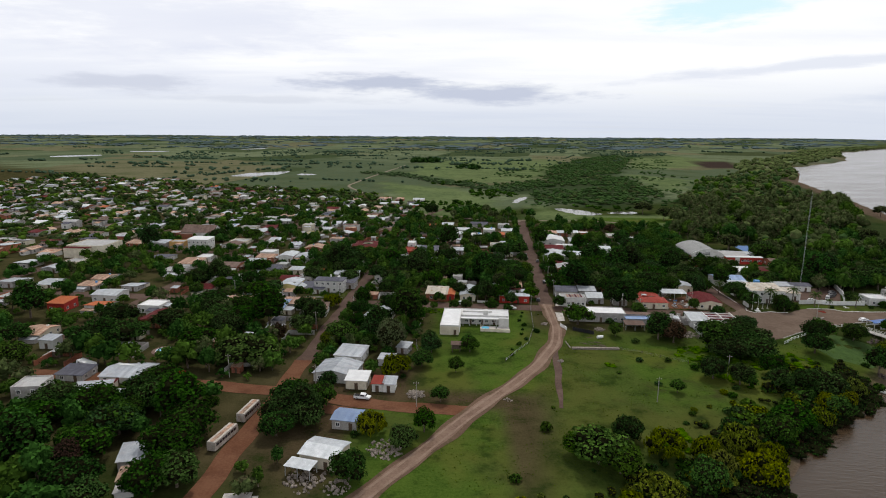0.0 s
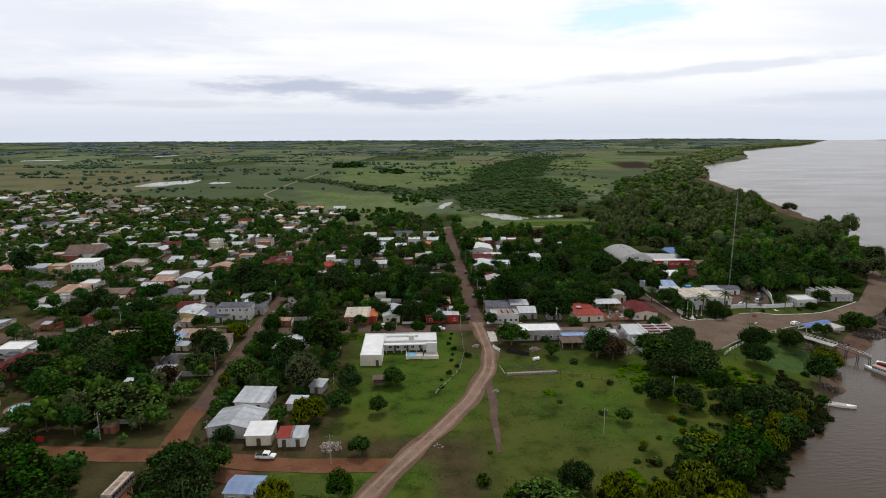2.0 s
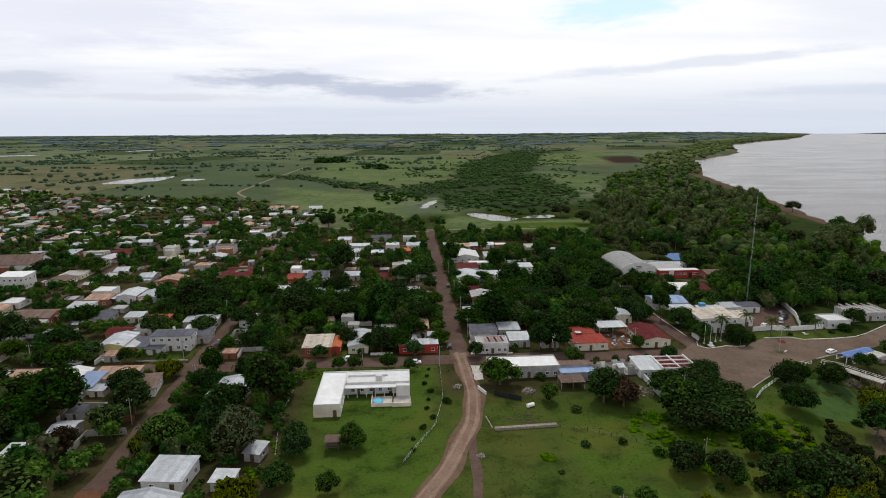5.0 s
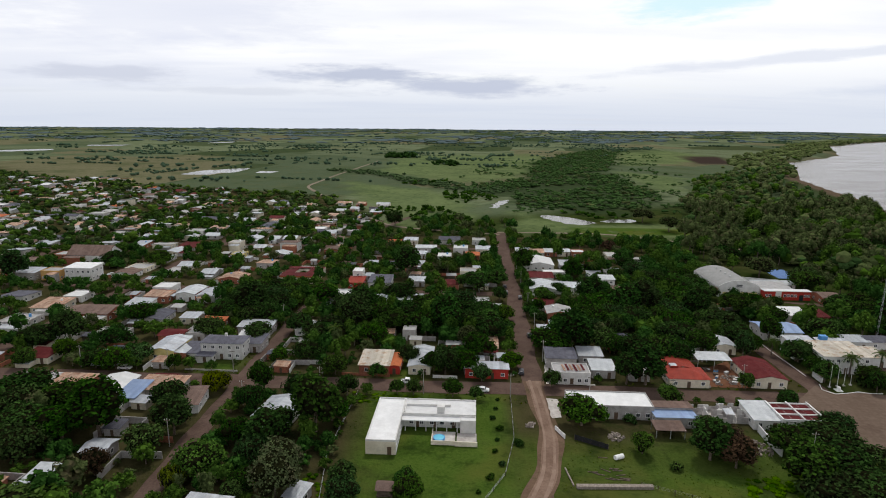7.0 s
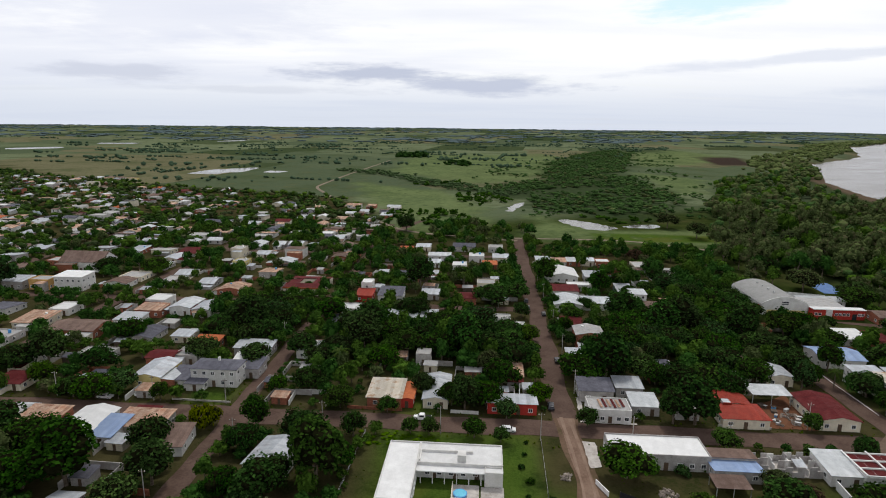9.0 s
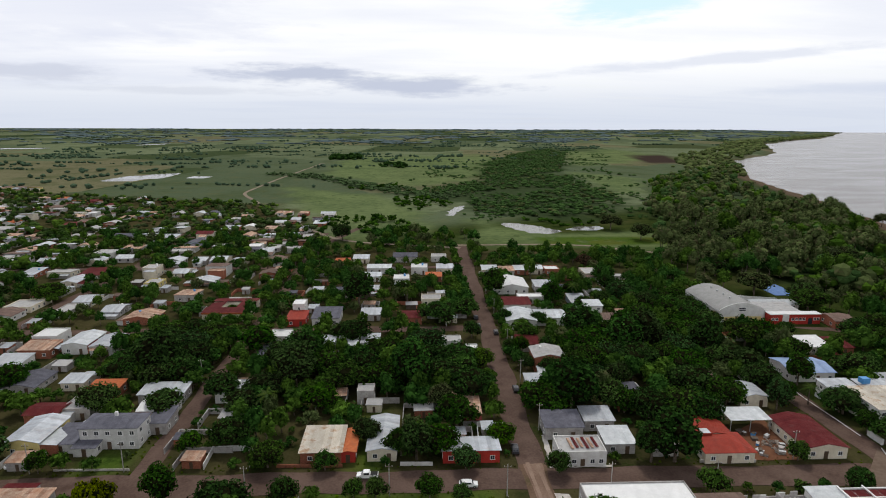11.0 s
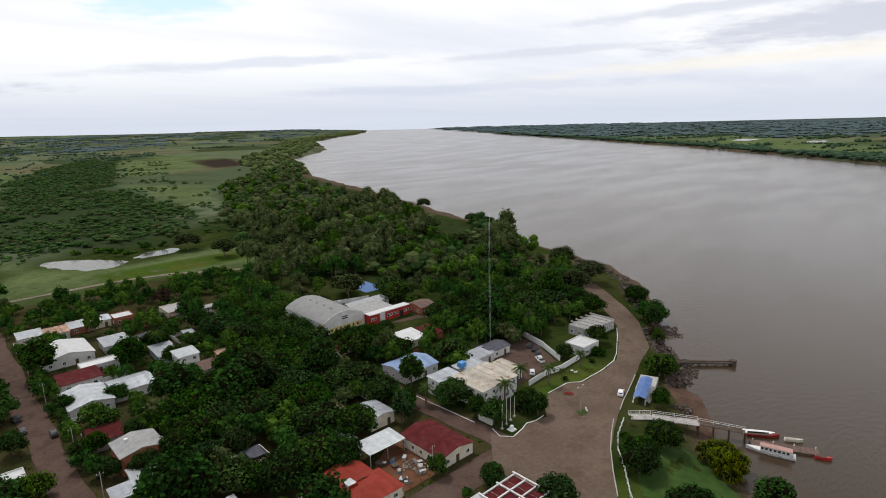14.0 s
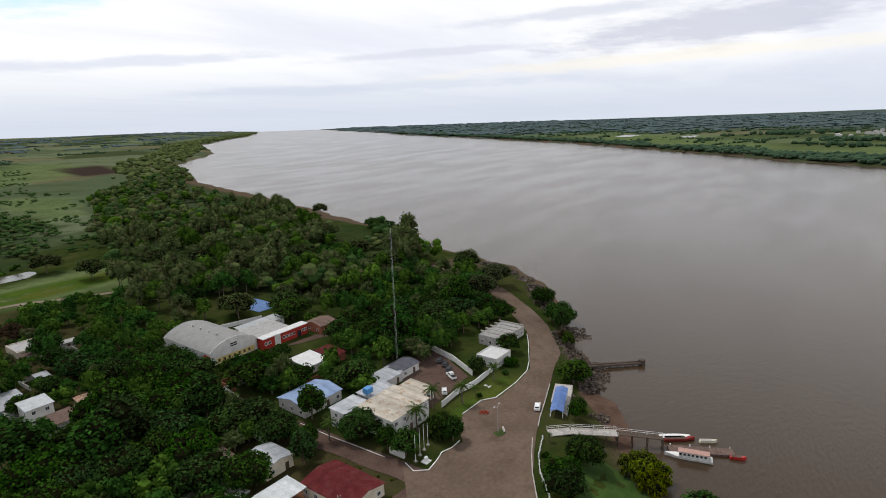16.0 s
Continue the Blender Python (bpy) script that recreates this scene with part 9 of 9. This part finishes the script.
def swimming_pool():
    e = thing("swimming_pool", -145, -66, label="oval blue swimming pool with a paved surround", category="pool")
    TAKEN.append((-151, -139, -71, -61))

    def oval(rx, ry, z0, z1, material, name):
        bm = bmesh.new()
        k = 24
        lo = [bm.verts.new((rx * math.cos(2 * PI * i / k), ry * math.sin(2 * PI * i / k), z0)) for i in range(k)]
        hi = [bm.verts.new((rx * math.cos(2 * PI * i / k), ry * math.sin(2 * PI * i / k), z1)) for i in range(k)]
        bm.faces.new(hi), bm.faces.new(lo[::-1])
        for i in range(k):
            bm.faces.new((lo[i], lo[(i + 1) % k], hi[(i + 1) % k], hi[i]))
        part(name, bm, material, e)
    oval(4.2, 4.4, -0.2, 0.22, mat("brick_paving", (0.16, 0.10, 0.08), (0.24, 0.16, 0.13), 1.5, 6, 0.9, 0.3), "surround")
    oval(2.9, 3.0, 0.221, 0.34, WHITEPAINT, "rim")
    oval(2.6, 2.7, 0.25, 0.37, POOLW, "water")


swimming_pool()


def utility_pole(u, v, h=8.0, arm=True):
    e = thing("utility_pole", u, v, label="slender grey utility pole at the roadside", category="pole", group="utility poles")
    bm = bmesh.new()
    tube(bm, (0, 0, -0.3), (0, 0, h), 0.13, 0.09, 7)
    part("pole", bm, POLE_M, e)
    if arm:
        part("crossarm", bm_of((-0.8, 0.8, -0.06, 0.06, h - 0.7, h - 0.55)), DARKWOOD, e)
        for x in (-0.7, 0, 0.7):
            part("insulator", bm_of((x - 0.05, x + 0.05, -0.05, 0.05, h - 0.55, h - 0.35)), WHITEPAINT, e)


for u, v in ((-34, -5.2), (-7.6, -6.2), (-66, -5), (-98, 6), (-97, 55), (-96, -39), (-86, -16), (25, -91), (53, -71), (65, -35), (16, -6), (40, -6.4), (66, 6), (5.2, 22), (5.2, 52), (5, 80), (4.8, 118), (4.8, 150), (-5.0, 176), (-120, 6), (-150, 6), (-47, -101), (-80, -92), (-111, -86)):
    utility_pole(u, v)

# lot by the dirt road: black shade-cloth fence, white gate, low stone wall, tank and planks
e = thing("shade_fence", 8, -28.5, label="black shade-cloth fence on posts", category="fence")
for i in range(5):
    x = i * 1.95
    part("post", bm_of((x - 0.06, x + 0.06, -0.06 - x * 0.55, 0.06 - x * 0.55, -0.2, 1.6)), DARKWOOD, e)
    if i < 4:
        bm = bmesh.new()
        y0, y1 = -x * 0.55, -(x + 1.95) * 0.55
        vs = [bm.verts.new(c) for c in ((x, y0 - 0.08, 0), (x + 1.95, y1 - 0.08, 0), (x + 1.95, y1 - 0.08, 1.4), (x, y0 - 0.08, 1.5), (x, y0 - 0.05, 0), (x + 1.95, y1 - 0.05, 0), (x + 1.95, y1 - 0.05, 1.4), (x, y0 - 0.05, 1.5))]
        for f in ((0, 1, 2, 3), (7, 6, 5, 4), (3, 2, 6, 7), (1, 0, 4, 5), (0, 3, 7, 4), (2, 1, 5, 6)):
            bm.faces.new([vs[j] for j in f])
        part("cloth", bm, BLACKNET, e)
wall_run("stone_wall", [(5, -49.5), (22.5, -48.5)], 0.7, 1.1, RUBBLE, "low pale rubble wall in the grass")
wall_run("stone_wall", [(4.5, -49), (3.5, -42)], 0.35, 0.3, RUBBLE, "low pale foundation edge in the grass")
wall_run("yard_wall", [(58.4, -21.2), (58.2, -27), (58.6, -33.5)], 2.1, 0.25, WHITEPAINT, "long white yard wall beside the ruins")
wall_run("gate_wall", [(3.5, -24), (5.5, -28.5)], 1.3, 0.2, WHITEPAINT, "white gate wall beside the lot")
sheet("concrete_apron", [(3.4, -5.5), (6.6, -6.0), (6.4, -17), (3.2, -18.2)], CONC, "pale concrete apron at the corner", 0.16, 2.0, cat="pavement")
sheet("pavement", [(4.6, 4.4), (5.2, 19), (6.3, 19), (6.0, 5.6), (20, 5.0), (20, 4.2)], CONC, "concrete corner pavement", 0.16, 2.0, cat="pavement")
t = thing("white_tank", 17.5, -37, 25, label="pale plastic tank lying in the grass", category="tank")
bm = bmesh.new()
tube(bm, (-1.2, 0, 0.6), (1.2, 0, 0.6), 0.6, 0.6, 12)
part("tank_body", bm, WHITEPAINT, t)
rng = random.Random(9)
for i in range(14):
    u, v = rng.uniform(9, 18), rng.uniform(-46, -36)
    b = thing("timber_beam", u, v, rng.uniform(-40, 20), label="weathered plank lying in the grass", category="plank", group="planks on the lot")
    part("plank", bm_of((-1.2, 1.2, -0.1, 0.1, 0.0, 0.14)), DARKWOOD, b)
for i, (u, v, r, n) in enumerate(((19, -27, 2.2, 50), (-48, -93, 3.0, 90), (-52, -125, 5, 110), (-68, -140, 5, 120), (-60, -142, 3, 50), (48, -25, 4, 80), (54, -30, 4, 90), (-3, -22, 1.6, 30), (-0.5, -62, 1.2, 20), (60, 28, 3, 40), (65, 12, 3, 50), (-20, -94, 1.2, 16))):
    heap("rubble", u, v, r, 0.5, n, RUBBLE, "pale broken rubble strewn on the ground", 60 + i)
e = thing("concrete_slab", -81, -148, 10, label="broken pale concrete slab in the grass", category="slab")
part("slab", bm_of((-3.2, 3.0, -2.2, 2.0, -0.2, 0.18)), CONC, e)
part("broken_piece", bm_of((3.2, 4.6, -1.6, 0.6, -0.2, 0.12)), CONC, e)
p = thing("playground_slide", -127, -86, label="small red play frame", category="play frame")
part("panel", bm_of((-1.2, 1.2, -0.1, 0.1, 0.0, 1.6)), CARR, p)
part("leg", bm_of((-1.3, -1.2, -0.6, 0.6, -0.1, 1.7)), CARR, p)
# yard clutter between the red and burgundy roofs
for i in range(16):
    u, v = rng.uniform(59, 68), rng.uniform(7, 19)
    b = thing("crate", u, v, rng.uniform(0, 90), label="odd crate in the cluttered yard", category="crate", group="yard clutter")
    a, c, h = rng.uniform(0.3, 0.9), rng.uniform(0.3, 0.9), rng.uniform(0.3, 1.0)
    part("box", bm_of((-a, a, -c, c, 0, h)), rng.choice([DARKWOOD, STEEL, TANK, CONC]), b)
    part("cover", bm_of((-a - 0.05, a + 0.05, -c - 0.05, c + 0.05, h + 0.002, h + 0.06)), rng.choice([DARKWOOD, STEEL, CONC]), b)


def post_fence(points, label, h=1.2, gap=3.0, material=DARKWOOD):
    e = thing("wire_fence", *points[0], label=label, category="fence", group="wire fences")
    inv = e.matrix_basis.inverted()
    for (a, b) in zip(points, points[1:]):
        pa, pb = inv @ G(*a), inv @ G(*b)
        k = max(1, int((pb - pa).length / gap))
        for i in range(k + 1):
            q = pa.lerp(pb, i / k)
            part("post", bm_of((q.x - 0.07, q.x + 0.07, q.y - 0.07, q.y + 0.07, -0.2, h)), material, e)
        for z in (0.5, 0.85, 1.12):
            bm = bmesh.new()
            tube(bm, pa + Vector((0, 0, z)), pb + Vector((0, 0, z)), 0.018, 0.018, 3)
            part("wire", bm, STEEL, e)


post_fence([(-7.5, -5), (-8, -30), (-11, -46), (-20, -64)], "thin wire fence along the lawn")
post_fence([(-54, -6), (-55, -40), (-52, -60)], "thin wire fence beside the lawn")
post_fence([(20, -48), (30, -52), (44, -60)], "thin wire fence in the meadow")
wall_run("front_wall", [(-62, 6.6), (-46, 6.3)], 0.9, 0.2, WALL["brick"], "low brick front wall along the street")
wall_run("front_wall", [(-32, 6.5), (-24, 6.3)], 1.0, 0.2, WALL["white"], "low white front wall along the street")
wall_run("front_wall", [(42, 5.4), (56, 5.0)], 0.8, 0.2, CONC, "low concrete front wall along the street")
wall_run("front_wall", [(-115, 7), (-97, 6.6)], 0.5, 0.2, CONC, "low wall before the white house")
wall_run("yard_wall", [(90, 118), (118, 140), (140, 134)], 1.8, 0.25, WHITEPAINT, "pale boundary wall behind the sports hall")
wall_run("park_kerb", [(150, 86), (178, 74), (205, 68)], 0.5, 0.3, CONC, "low pale wall in the riverside park")
